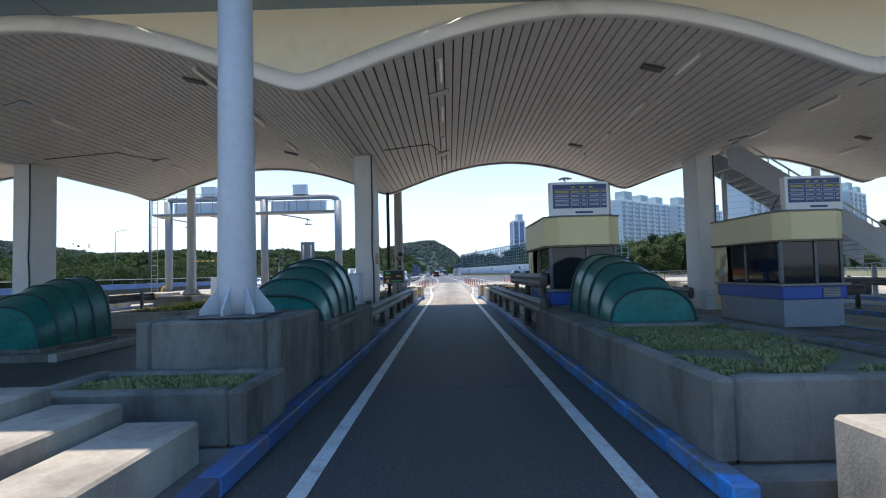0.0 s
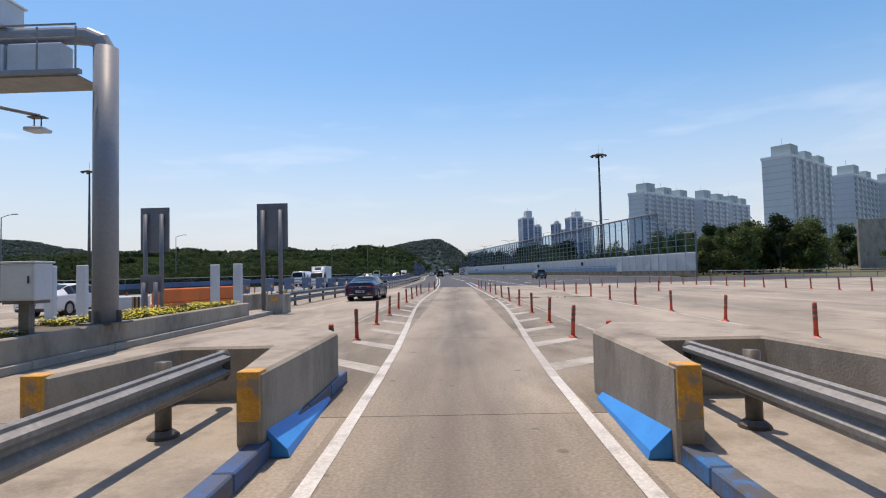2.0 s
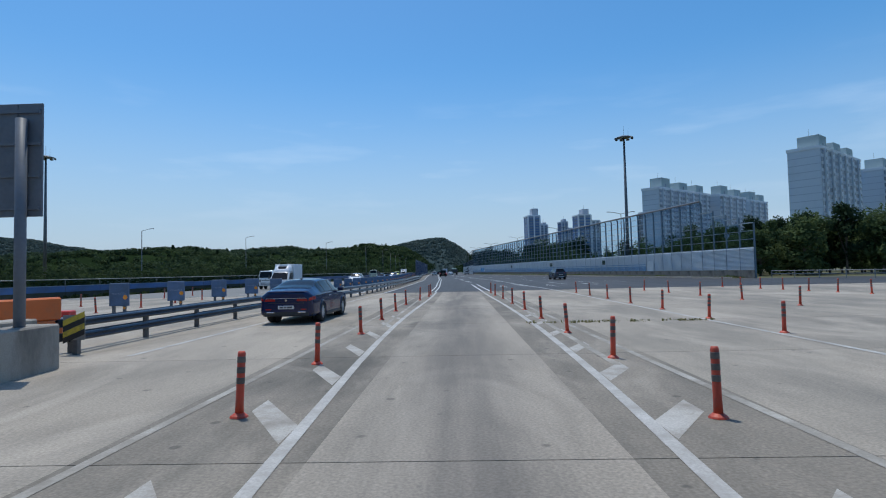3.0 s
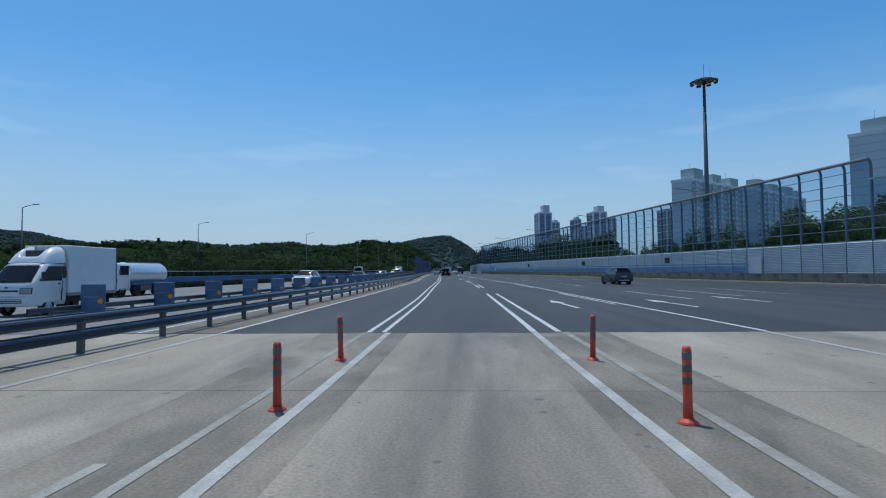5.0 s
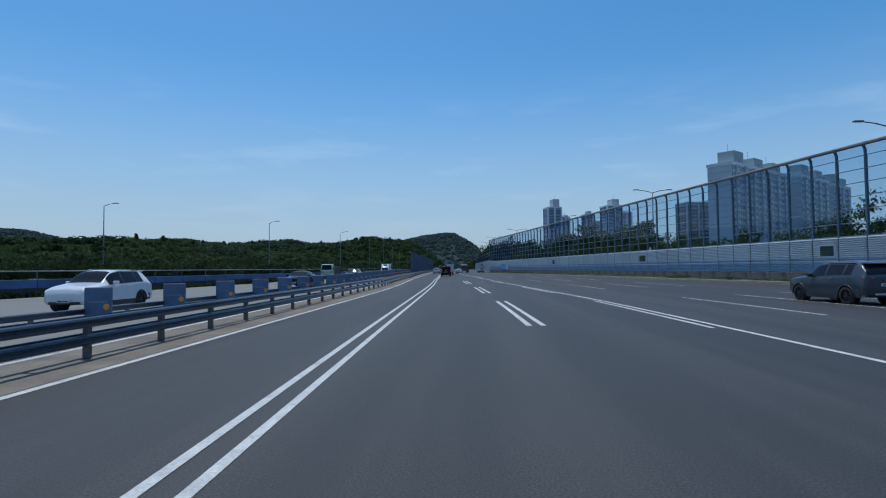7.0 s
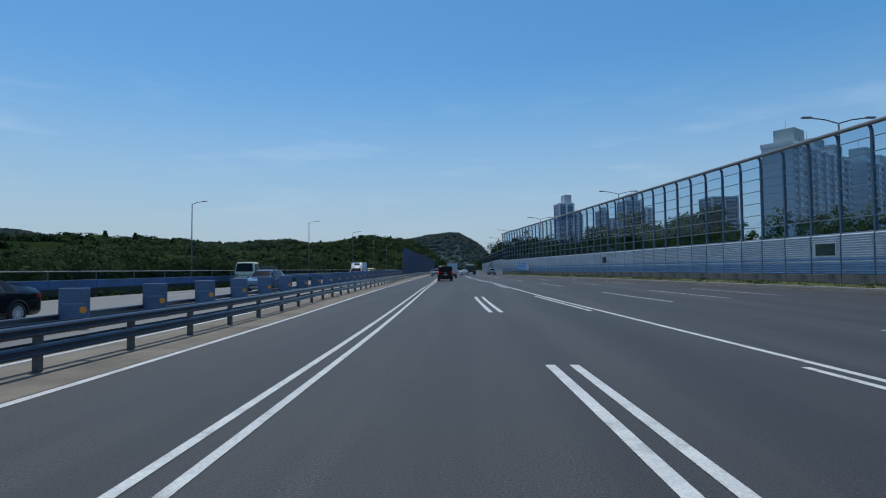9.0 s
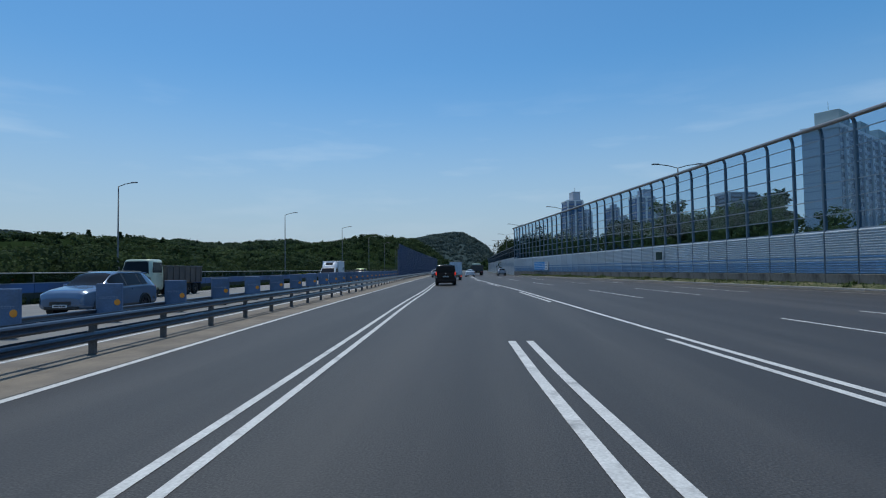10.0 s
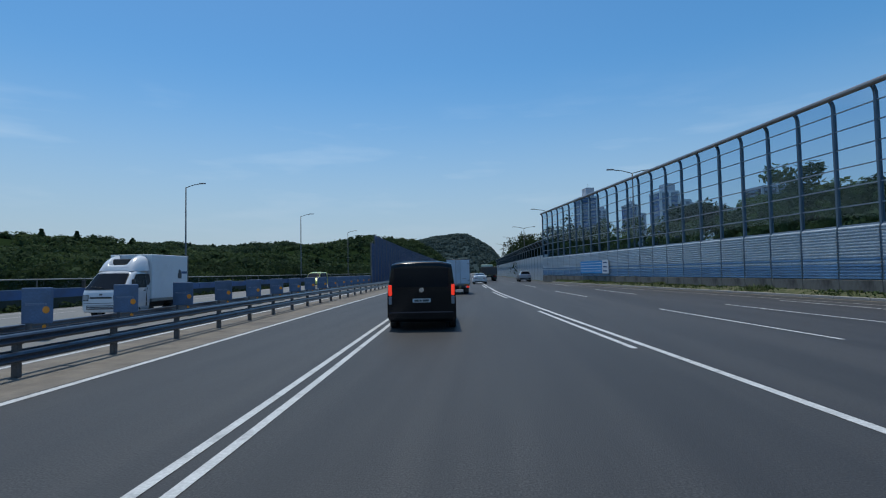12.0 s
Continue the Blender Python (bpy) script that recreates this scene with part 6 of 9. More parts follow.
def set_down(y):
    """How deep the screens' legs are set into the median."""
    return -float(np.interp(y, (76, 84, 96, 118, 150, 175, 200), (0, 0.27, 0.35, 0.35, 0.28, 0.15, 0)))


def glare_screens():
    first = None
    y = 61.6
    while y < 330:
        x = screen_x(y)
        if first is None:
            g = first = thing("glare_screen", "blue-grey glare screen panel with orange reflector", "screen", (x, y, 0), 0, group="median glare screens")
            part("screen_panel", box(-0.43, 0.43, -0.05, 0.05, 0.44, 1.43, 0.02), M_GLARE, g)
            for s in (-0.24, 0.24):
                part("screen_leg", box(s - 0.06, s + 0.06, -0.04, 0.04, 0, 0.46), M_STEEL_DARK, g)
            part("screen_foot", box(-0.4, 0.4, -0.2, 0.2, 0, 0.08, 0.015), M_ISLAND, g)
            slots = bmesh.new()
            for k in range(18):
                box(-0.3 + 0.07 * (k % 9), -0.26 + 0.07 * (k % 9), -0.054, -0.05, 0.95 + 0.04 * (k // 9), 0.964 + 0.04 * (k // 9), 0.0, slots)
            tagged(part("slot_row", slots, M_BOX_LIGHT, g), kind="stuff")
            part("reflector", lathe([(0.1, 0.0), (0.095, 0.014), (0.06, 0.02)], 16), M_REFLECT, g, "round orange reflector", at=pose(0.29, -0.05, 0.82, 90, 0, 0))
            part("foot_reflector", lathe([(0.06, 0.0), (0.055, 0.012)], 12), M_REFLECT, g, "small orange reflector", at=pose(0.24, -0.042, 0.36, 90, 0, 0))
        else:
            copy_thing(first, pose(x, y, set_down(y), 0, 0, 2))
        y += 4.1


M_BOX_LIGHT = mat("pale_slot_edge", (0.30, 0.36, 0.44), (0.26, 0.31, 0.38), 5.0, 0.5)
glare_screens()


def far_parapet():
    p = thing("parapet_wall", "long blue parapet panels under a steel rail with clear sheets", "wall", kind="structure")
    panel = from_bm("parapet_panel", box(-0.06, 0.06, 0.02, 3.94, 0.56, 1.08, 0.012), M_BLUE_WALL)
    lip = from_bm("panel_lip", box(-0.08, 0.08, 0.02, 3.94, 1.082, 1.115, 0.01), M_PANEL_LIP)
    post = from_bm("parapet_post", box(-0.03, 0.03, -0.025, 0.025, 0.0, 1.66), M_STEEL_DARK)
    sheet = from_bm("clear_sheet", box(-0.004, 0.004, 0.05, 3.9, 1.13, 1.62), M_PARAPET_PANE)
    foot = from_bm("parapet_base", box(-0.05, 0.05, 0.0, 3.96, -0.06, 0.555, 0.01), M_PARAPET_BASE)
    rail = from_bm("parapet_rail", rod((0, 0, 1.66), (0, 3.97, 1.66), 0.035, sides=8), M_PARAPET_RAIL)
    y = 14.0
    while y < 380:
        x0, x1 = along(FAR_WALL, y), along(FAR_WALL, y + 3.95)
        at = pose(x0, y, 0, 0, 0, -math.degrees(math.atan2(x1 - x0, 3.95)))
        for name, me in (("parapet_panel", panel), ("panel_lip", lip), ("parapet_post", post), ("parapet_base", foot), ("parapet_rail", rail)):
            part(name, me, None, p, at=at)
        part("clear_sheet", sheet, None, p, at=at).visible_shadow = False
        y += 3.95


# solid dark greenish base that closes the gap below the blue panels
M_PARAPET_BASE = mat("dark_base_concrete", (0.055, 0.06, 0.05), (0.035, 0.04, 0.033), 0.8, 0.9, fine=12.0, stain=(0.03, 0.045, 0.02), stain_scale=0.6)
# sunlight along the panel's top edge is painted as this paler lip
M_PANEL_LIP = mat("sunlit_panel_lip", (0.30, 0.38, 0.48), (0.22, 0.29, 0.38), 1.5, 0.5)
M_PARAPET_RAIL = mat("weathered_rail_paint", (0.36, 0.36, 0.34), (0.26, 0.26, 0.25), 1.0, 0.5, 0.3)
M_PARAPET_PANE = pane_mat("grimy_parapet_sheet", (0.62, 0.70, 0.70), 0.12)
far_parapet()


def navy_fence():
    """Tall navy sheet fence that starts beside the median further on."""
    f = thing("sheet_fence", "tall navy corrugated sheet fence on the median", "fence", kind="structure")
    y = 256.2
    k = 0
    while y < 420:
        x = along(RAIL_LEFT, y) - 3.1
        x1 = along(RAIL_LEFT, y + 2.9) - 3.1
        a = math.degrees(math.atan2(x1 - x, 2.9))
        h = 6.9 if k else 5.7
        ribs = bmesh.new()
        box(-0.03, 0.03, 0.0, 2.88, 0.2, h, 0.0, ribs)
        for j in range(8):
            box(0.03, 0.07, 0.1 + 0.35 * j, 0.22 + 0.35 * j, 0.2, h, 0.0, ribs)
        part("fence_sheet", ribs, M_FENCE_BLUE, f, at=pose(x, y, 0, 0, 0, -a))
        part("fence_post", box(-0.08, 0.08, -0.08, 0.08, 0, h + 0.05), M_STEEL_DARK, f, at=pose(x, y, 0))
        y += 2.95
        k += 1


navy_fence()


# ---- transparent noise barrier on the right ----
def noise_barrier():
    b = thing("noise_barrier", "tall noise barrier of louvred metal panels below clear sheets", "noise barrier", kind="structure")
    d = Vector((6.6 - 35.6, 270.0 - 102.6, 0)).normalized()
    turn = math.degrees(math.atan2(-d.x, d.y))
    total = math.hypot(6.6 - 35.6, 270.0 - 102.6)
    pitch = 2.45
    n = int(total / pitch)

    def at(s, z=0.0):
        return pose(35.6 + d.x * s, 102.6 + d.y * s, z, 0, 0, turn)

    base = from_bm("barrier_base", box(-0.16, 0.16, 0.005, pitch - 0.005, -0.05, 0.92, 0.012), M_ISLAND_SHADE_DIRT)
    louvre = bmesh.new()
    for k in range(17):
        z = 0.95 + k * 0.156
        q = [(-0.09, z), (-0.15, z + 0.03), (-0.15, z + 0.085), (-0.1, z + 0.13), (-0.09, z + 0.156)]
        va = [louvre.verts.new((x, 0.07, zz)) for x, zz in q]
        vb = [louvre.verts.new((x, pitch - 0.07, zz)) for x, zz in q]
        for i in range(4):
            louvre.faces.new((va[i], va[i + 1], vb[i + 1], vb[i]))
    box(-0.07, 0.1, 0.07, pitch - 0.07, 0.94, 3.62, 0.0, louvre)
    bmesh.ops.recalc_face_normals(louvre, faces=louvre.faces)
    louvre = from_bm("louvre_panel", louvre, M_WALL_PANEL)
    blue_bm = bmesh.new()
    for k in (0, 1, 2, 3, 4, 6):
        z = 0.95 + k * 0.156
        q = [(-0.094, z), (-0.154, z + 0.03), (-0.154, z + 0.085), (-0.104, z + 0.13)]
        va = [blue_bm.verts.new((x, 0.07, zz)) for x, zz in q]
        vb = [blue_bm.verts.new((x, pitch - 0.07, zz)) for x, zz in q]
        for i in range(3):
            blue_bm.faces.new((va[i], va[i + 1], vb[i + 1], vb[i]))
    blue_low = from_bm("blue_louvre", blue_bm, M_PANEL_BLUE)
    levels = [3.66, 4.64, 5.62, 6.6, 7.58, 8.56, 9.5]
    pane = [from_bm("clear_sheet", box(-0.006, 0.006, 0.06, pitch - 0.06, a + 0.04, c - 0.04), M_PANE) for a, c in zip(levels, levels[1:])]
    # tilted top sheet and curved post head lean over the road
    lean = bmesh.new()
    box(-0.006, 0.006, 0.06, pitch - 0.06, 0.04, 0.78, 0.0, lean)
    top_pane = from_bm("clear_sheet", lean, M_PANE)
    mull = from_bm("mullion", box(-0.035, 0.035, 0.05, pitch - 0.05, -0.028, 0.028), M_WALL_MULL)
    post_bm = box(-0.1, 0.1, -0.06, 0.06, 0.0, 9.5)
    pts = [(0, 9.5), (-0.02, 9.9), (-0.09, 10.1), (-0.22, 10.26)]
    for (xa, za), (xb, zb) in zip(pts, pts[1:]):
        seg = box(-0.085, 0.085, -0.058, 0.058, -0.02, math.hypot(xb - xa, zb - za) + 0.03)
        merge(post_bm, seg, pose(xa, 0, za, 0, math.degrees(math.atan2(xb - xa, zb - za)), 0))
    post = from_bm("barrier_post", post_bm, M_WALL_POST)
    short = [from_bm("barrier_post", box(-0.09, 0.09, -0.055, 0.055, 0.0, h), M_WALL_POST) for h in (6.6, 7.3, 8.0, 8.7)]
    for k in range(n):
        s = k * pitch
        part("barrier_base", base, None, b, at=at(s))
        part("louvre_panel", louvre, None, b, at=at(s))
        if k > 9:
            part("blue_louvre", blue_low, None, b, at=at(s))
        if k < 4:
            part("barrier_post", short[k], None, b, at=at(s))
            for z in levels:
                if z < 6.4 + 0.7 * k:
                    part("mullion", mull, None, b, at=at(s, z))
            cap = box(-0.3, 0.1, 0.0, pitch, 6.5 + 0.7 * k, 6.58 + 0.7 * k)
            part("barrier_cap", cap, M_WALL_PANEL, b, at=at(s))
            for p, c in zip(pane, levels[1:]):
                if c < 6.5 + 0.7 * k:
                    part("clear_sheet", p, None, b, at=at(s)).visible_shadow = False
            continue
        part("barrier_post", post, None, b, at=at(s))
        for z in levels:
            part("mullion", mull, None, b, at=at(s, z))
        for p in pane:
            part("clear_sheet", p, None, b, at=at(s)).visible_shadow = False
        part("clear_sheet", top_pane, None, b, at=at(s, 9.5) @ pose(0, 0, 0, 0, -15, 0)).visible_shadow = False
    part("barrier_post", post, None, b, at=at(n * pitch))
    part("top_tube", rod((-0.26, 4 * pitch, 10.3), (-0.26, n * pitch, 10.3), 0.14, sides=14), M_WALL_RAIL, b, at=at(0))
    # service doors and small windows in the lower panels
    for k, w in ((28, 1.65), (43, 1.3), (16, 1.3)):
        part("hatch", box(-0.17, -0.15, 0.4, 0.4 + w, 2.2, 3.02, 0.01), M_HATCH, b, "greenish window in the panel", at=at(k * pitch))
        part("hatch_frame", box(-0.165, -0.148, 0.31, 0.49 + w, 2.11, 3.11, 0.004), M_APT_LIKE, b, at=at(k * pitch))
    part("service_door", box(-0.2, -0.15, 0.2, 2.0, 0.9, 2.5, 0.01), M_WALL_PANEL, b, "grey-blue steel service door", at=at(9 * pitch))
    # lower barrier further along
    lo = thing("low_barrier", "lower grey noise barrier continuing along the curve", "noise barrier", kind="structure")
    y = 270.0
    while y < 430:
        x, x1 = along(RIGHT_SOLID, y) + 10.5, along(RIGHT_SOLID, y + 3.9) + 10.5
        a = math.degrees(math.atan2(x1 - x, 3.9))
        part("low_panel", LOW_PANEL, None, lo, at=pose(x, y, 0, 0, 0, -a))
        part("low_post", LOW_POST, None, lo, at=pose(x, y, 0, 0, 0, -a))
        part("clear_sheet", LOW_SHEET, None, lo, at=pose(x, y, 0, 0, 0, -a)).visible_shadow = False
        part("top_rail", LOW_RAIL, None, lo, at=pose(x, y, 0, 0, 0, -a))
        y += 3.95


M_HATCH = mat("grimy_green_pane", (0.055, 0.085, 0.075), (0.035, 0.055, 0.055), 1.5, 0.15)
M_APT_LIKE = mat("pale_window_frame", (0.55, 0.58, 0.60), (0.48, 0.51, 0.53), 2.0, 0.5)
LOW_PANEL = from_bm("low_panel", box(-0.08, 0.08, 0.05, 3.9, 0, 4.2, 0.01), M_WALL_PANEL)
_low = box(-0.1, 0.1, -0.08, 0.08, 0, 5.7)
merge(_low, box(-0.09, 0.09, -0.078, 0.078, -0.03, 1.05), pose(0, 0, 5.7, 0, -38, 0))
LOW_POST = from_bm("low_post", _low, M_WALL_POST)
_low = box(-0.012, 0.012, 0.1, 3.85, 4.24, 5.7)
merge(_low, box(-0.012, 0.012, 0.1, 3.85, 0.02, 1.0), pose(0, 0, 5.7, 0, -38, 0))
LOW_SHEET = from_bm("clear_sheet", _low, M_LOW_SHEET)
_low = box(-0.05, 0.05, 0.0, 3.95, 5.66, 5.74)
merge(_low, rod((0, 0, 1.02), (0, 3.95, 1.02), 0.07, sides=8), pose(0, 0, 5.7, 0, -38, 0))
LOW_RAIL = from_bm("top_rail", _low, M_WALL_POST)
noise_barrier()
def bank_height(y):
    return 0.10 + 0.24 * min(1.0, max(0.0, (y - 118) / 55.0))


KERB_STONE = from_bm("kerb_stone", box(-0.09, 0.09, 0.01, 2.02, 0.0, 0.15, 0.02), M_KERB)


def verge_bank():
    """Overgrown earth bank against the barrier's foot."""
    ys = np.linspace(104, 262, 80)
    rng = random.Random(44)
    verts, faces = [], []
    for y in ys:
        h = bank_height(y) * rng.uniform(0.85, 1.15)
        for o, f in ((-0.17, 1.0), (-0.45, 0.92), (-0.8, 0.5), (-1.05, 0.0)):
            verts.append((wall_x(y) + o, y, 0.004 + h * f))
    for k in range(len(ys) - 1):
        for j in range(3):
            faces.append((k * 4 + j, k * 4 + j + 1, (k + 1) * 4 + j + 1, (k + 1) * 4 + j))
    tagged(new("verge_bank", mesh("verge_bank", verts, faces, M_BANK, True)), "low overgrown earth bank along the barrier foot", "ground", kind="structure")


verge_bank()
kerb = thing("barrier_kerb", "pale weathered concrete kerb before the weedy bank", "kerb", kind="structure")
for k in range(78):
    y = 105.0 + 2.0 * k
    part("kerb_stone", KERB_STONE, None, kerb, at=pose(wall_x(y) - 1.2, y, 0, 0, 0, math.degrees(math.atan2(29.0, 167.4))))
for s, cnt in ((41, 4200), (42, 4200)):
    rng = random.Random(s)
    y0, y1 = (104, 185) if s == 41 else (185, 262)
    verts, faces = [], []
    for _ in range(cnt):
        y = rng.uniform(y0, y1)
        o = rng.uniform(0.2, 1.05)
        x = wall_x(y) - o
        z = bank_height(y) * max(0.0, 1 - max(0.0, o - 0.4) / 0.65) - 0.02
        patch = noise.noise(Vector((y * 0.25, s, 0)))
        if patch < -0.1 and rng.random() < 0.6:
            continue
        hh = rng.uniform(0.06, 0.22) * (1.5 if patch > 0.15 else 0.75)
        for _ in range(4):
            a = rng.uniform(0, 6.28)
            dx, dy = math.cos(a), math.sin(a)
            i = len(verts)
            verts += [(x - dy * 0.04, y + dx * 0.04, z), (x + dy * 0.04, y - dx * 0.04, z), (x + dx * hh * 0.7, y + dy * hh * 0.7, z + hh)]
            faces.append((i, i + 1, i + 2))
    tagged(new("grass", mesh("grass", verts, faces, M_WEED_GREEN)), "unkempt weeds along the barrier foot", "grass", kind="stuff")


# striped banner tied to the barrier's foot
def banner():
    b = thing("banner", "blue banner with white stripes tied along the barrier foot", "banner", (9.63 - 0.34, 252.5, 0), 189.83)
    part("cloth", box(-0.015, 0.015, 0.0, 6.6, 1.25, 2.65, 0.004), M_BANNER, b)
    for z in (1.5, 1.8, 2.1, 2.4):
        part("white_stripe", box(0.016, 0.024, 0.15, 6.4, z, z + 0.05), M_WHITE, b)
    part("white_end", box(-0.022, 0.022, 6.62, 8.3, 1.25, 2.65, 0.004), M_WHITE, b)
    for z in (1.45, 1.9, 2.35):
        part("letter_bar", box(0.0225, 0.03, 6.9, 7.9, z, z + 0.14), M_FENCE_BLUE, b)
    for y in (0.1, 4.0, 8.2):
        part("banner_post", rod((-0.06, y, 0), (-0.06, y, 2.7), 0.03, sides=8), M_STEEL_DARK, b)


M_BANNER = mat("sky_blue_cloth", (0.06, 0.30, 0.62), (0.05, 0.26, 0.55), 1.0, 0.7)
banner()


# ---- lamps ----
def street_lamp(x, y, h, arm, turn, double=False, group="street lamps"):
    l = thing("street_lamp", "slender grey street lamp with " + ("two arms" if double else "one arm"), "street lamp", (x, y, 0), turn, group=group)
    part("lamp_pole", lathe([(0.11, 0.0), (0.1, 1.5), (0.06, h)], 14), M_STEEL_DARK, l, smooth=True)
    for s in ((1, -1) if double else (1,)):
        part("lamp_arm", bent([(0, 0, h - 0.05), (s * arm * 0.5, 0, h + 0.22), (s * arm, 0, h + 0.34)], 0.045, 8), M_STEEL_DARK, l)
        part("lamp_head", box(-0.14, 0.14, -0.36, 0.36, -0.05, 0.07, 0.03), M_GREY_PAINT, l, at=pose(s * (arm + 0.3), 0, h + 0.36, 0, 0, 90))
    return l


for x, y in ((-60.0, 95.0), (-58.0, 136.0), (-54.9, 176.6), (-42.1, 209.8), (-35.2, 243.7), (-33.2, 275.4), (-34.5, 312.0), (-36.5, 350), (-38.5, 390), (-39.0, 430)):
    street_lamp(x, y, 10.4 if y < 170 else 11.6, 1.6, 0)
for y in (139.0, 172.4, 207.3, 243.2, 277.0, 312.0, 348.0, 388.0):
    street_lamp((wall_x(y) + 1.9) if y < 270 else along(RIGHT_SOLID, y) + 11.5, y, 11.6, 2.0, 5, double=True)


def high_mast(x, y, h):
    m = thing("high_mast_light", "very tall tapered light mast with a ring of floodlights", "light mast", (x, y, 0), group="high masts")
    part("mast_shaft", lathe([(0.34, 0.0), (0.28, h * 0.4), (0.16, h)], 18), M_STEEL_DARK, m, smooth=True)
    part("mast_ring", lathe([(0.5, h - 0.5), (1.2, h - 0.45), (1.25, h - 0.3), (0.7, h - 0.1), (0.3, h)], 20), M_GREY_PAINT, m)
    for k in range(8):
        a = 2 * math.pi * k / 8
        part("floodlight", box(-0.2, 0.2, -0.28, 0.28, -0.2, 0.05, 0.04), M_STEEL_DARK, m,
             at=pose(1.5 * math.cos(a), 1.5 * math.sin(a), h - 0.45, 0, 0, math.degrees(a)) @ pose(0, 0, 0, 0, 25, 0))
    part("lightning_rod", rod((0, 0, h), (0, 0, h + 1.8), 0.02, sides=6), M_STEEL_DARK, m)
    part("lightning_rod", rod((0.8, 0, h - 0.4), (0.8, 0, h + 1.2), 0.015, sides=6), M_STEEL_DARK, m)


high_mast(31.1, 135.3, 25.4)
high_mast(-78.0, 138.0, 25.6)


# ---- apartment blocks ----
def apartment(corner, turn, length, depth, h, floors, label, body=None, side=None, gable_windows=False, housings=2):
    """A slab block on its nearest corner: blank banded gable on one side, windowed stair bays along the other, plant housings on the roof."""
    w, l = length / 2, depth / 2
    c, n = math.cos(radians(turn)), math.sin(radians(turn))
    a = thing("apartment_building", label, "building", (corner[0] + w * c - l * n, corner[1] + w * n + l * c, 0), turn, group="apartment blocks")
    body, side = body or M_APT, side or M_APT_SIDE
    fh = h / floors
    low = int(floors * 0.42)
    part("building_wall", box(-w, w, -l, l, 0, h, 0.05), body, a)
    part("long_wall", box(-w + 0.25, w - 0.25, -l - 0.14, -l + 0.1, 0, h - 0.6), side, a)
    # thin shadow joints round the gable every second floor
    joint = from_bm("gable_joint", box(-w - 0.06, -w + 0.2, -l + 0.12, l - 0.12, -0.14, 0.14), M_APT_BAND)
    for f in range(low + 1, floors):
        part("gable_joint", joint, None, a, at=(0, 0, fh * f))
    if gable_windows:
        gw = from_bm("window", box(-0.1, 0.1, -l * 0.17, l * 0.17, 0, fh * 0.55), M_APT_GLASS)
        for f in range(low, floors):
            for s in (-0.42, 0.42):
                part("window", gw, None, a, at=(-w - 0.06, s * l, fh * f + 0.9))
    bays = max(2, round(length / 8.0))
    bay = length / bays
    win = from_bm("window", box(-bay * 0.145, bay * 0.145, -0.08, 0.06, 0, fh * 0.56), M_APT_GLASS)
    stair = from_bm("window", box(-bay * 0.06, bay * 0.06, -0.08, 0.06, 0, fh * 0.36), M_APT_GLASS)
    for i in range(bays):
        x = -w + bay * (i + 0.5)
        part("stair_bay", box(x - bay * 0.13, x + bay * 0.13, -l - 0.8, -l - 0.12, 0, h + 0.4, 0.03), body, a)
        for f in range(low, floors):
            part("window", stair, None, a, at=(x, -l - 0.83, fh * f + fh * 0.55))
            for d in (-0.31, 0.31):
                part("window", win, None, a, at=(x + d * bay, -l - 0.17, fh * f + 0.9))
    part("parapet", box(-w - 0.25, w + 0.25, -l - 0.25, l + 0.25, h, h + 1.3), M_APT_TOP, a, "white roof parapet")
    for i in range(housings):
        cx = -w + (i + 0.5) * length / housings
        tall = 5.2 if i == 0 else 4.2
        hs = part("roof_housing", box(cx - 4.2, cx + 4.2, -l * 0.75, l * 0.6, h + 1.3, h + 1.3 + tall, 0.08), M_ROOF_GREEN, a)
        part("housing_door", box(cx - 0.6, cx + 0.6, -l * 0.75 - 0.05, -l * 0.75 + 0.02, h + 1.35, h + 3.4), M_APT_GLASS, hs)
        part("aerial", rod((cx - 1.5, 0, h + 1.3 + tall), (cx - 1.5, 0, h + 4.6 + tall), 0.05, sides=5), M_STEEL_DARK, a)
    return a


def tower(x0, x1, y0, depth, h, floors, label, body, crown, edge):
    """A distant point block: dark glazed faces between pale corner piers, with a stepped crown."""
    w, l = (x1 - x0) / 2, depth / 2
    t = thing("apartment_tower", label, "building", ((x0 + x1) / 2, y0 + l, 0), 8, group="distant towers")
    part("tower_wall", box(-w, w, -l, l, 0, h, 0.05), body, t)
    fh = h / floors
    row = from_bm("window", box(-w * 0.36, w * 0.36, -0.12, 0.05, 0, fh * 0.55), M_APT_GLASS)
    end = from_bm("window", box(-0.12, 0.05, -l * 0.5, l * 0.5, 0, fh * 0.5), M_APT_GLASS)
    for f in range(int(floors * 0.4), floors):
        for s in (-0.5, 0.5):
            part("window", row, None, t, at=(s * w, -l, fh * f + 0.8))
        part("window", end, None, t, at=(-w, 0, fh * f + 0.8))
    for s in (-1, 0, 1):
        part("corner_pier", box(s * w - 0.7, s * w + 0.7, -l - 0.5, -l + 0.6, 0, h + 0.5), edge, t)
    part("parapet", box(-w - 0.3, w + 0.3, -l - 0.3, l + 0.3, h, h + 1.2), edge, t)
    if crown:
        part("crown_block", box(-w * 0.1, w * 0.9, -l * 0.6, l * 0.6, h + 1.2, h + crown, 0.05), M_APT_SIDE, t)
        part("aerial", rod((w * 0.4, 0, h + crown), (w * 0.4, 0, h + crown + 4), 0.08, sides=5), M_STEEL_DARK, t)
    return t


# darker copy of the render: the shaded side's tone is in its colour
M_APT_SIDE = mat("shade_grey_render", (0.44, 0.48, 0.54), (0.39, 0.43, 0.49), 0.1, 0.8, stain=(0.34, 0.38, 0.44), stain_scale=0.15, stain_at=(0.5, 0.8))
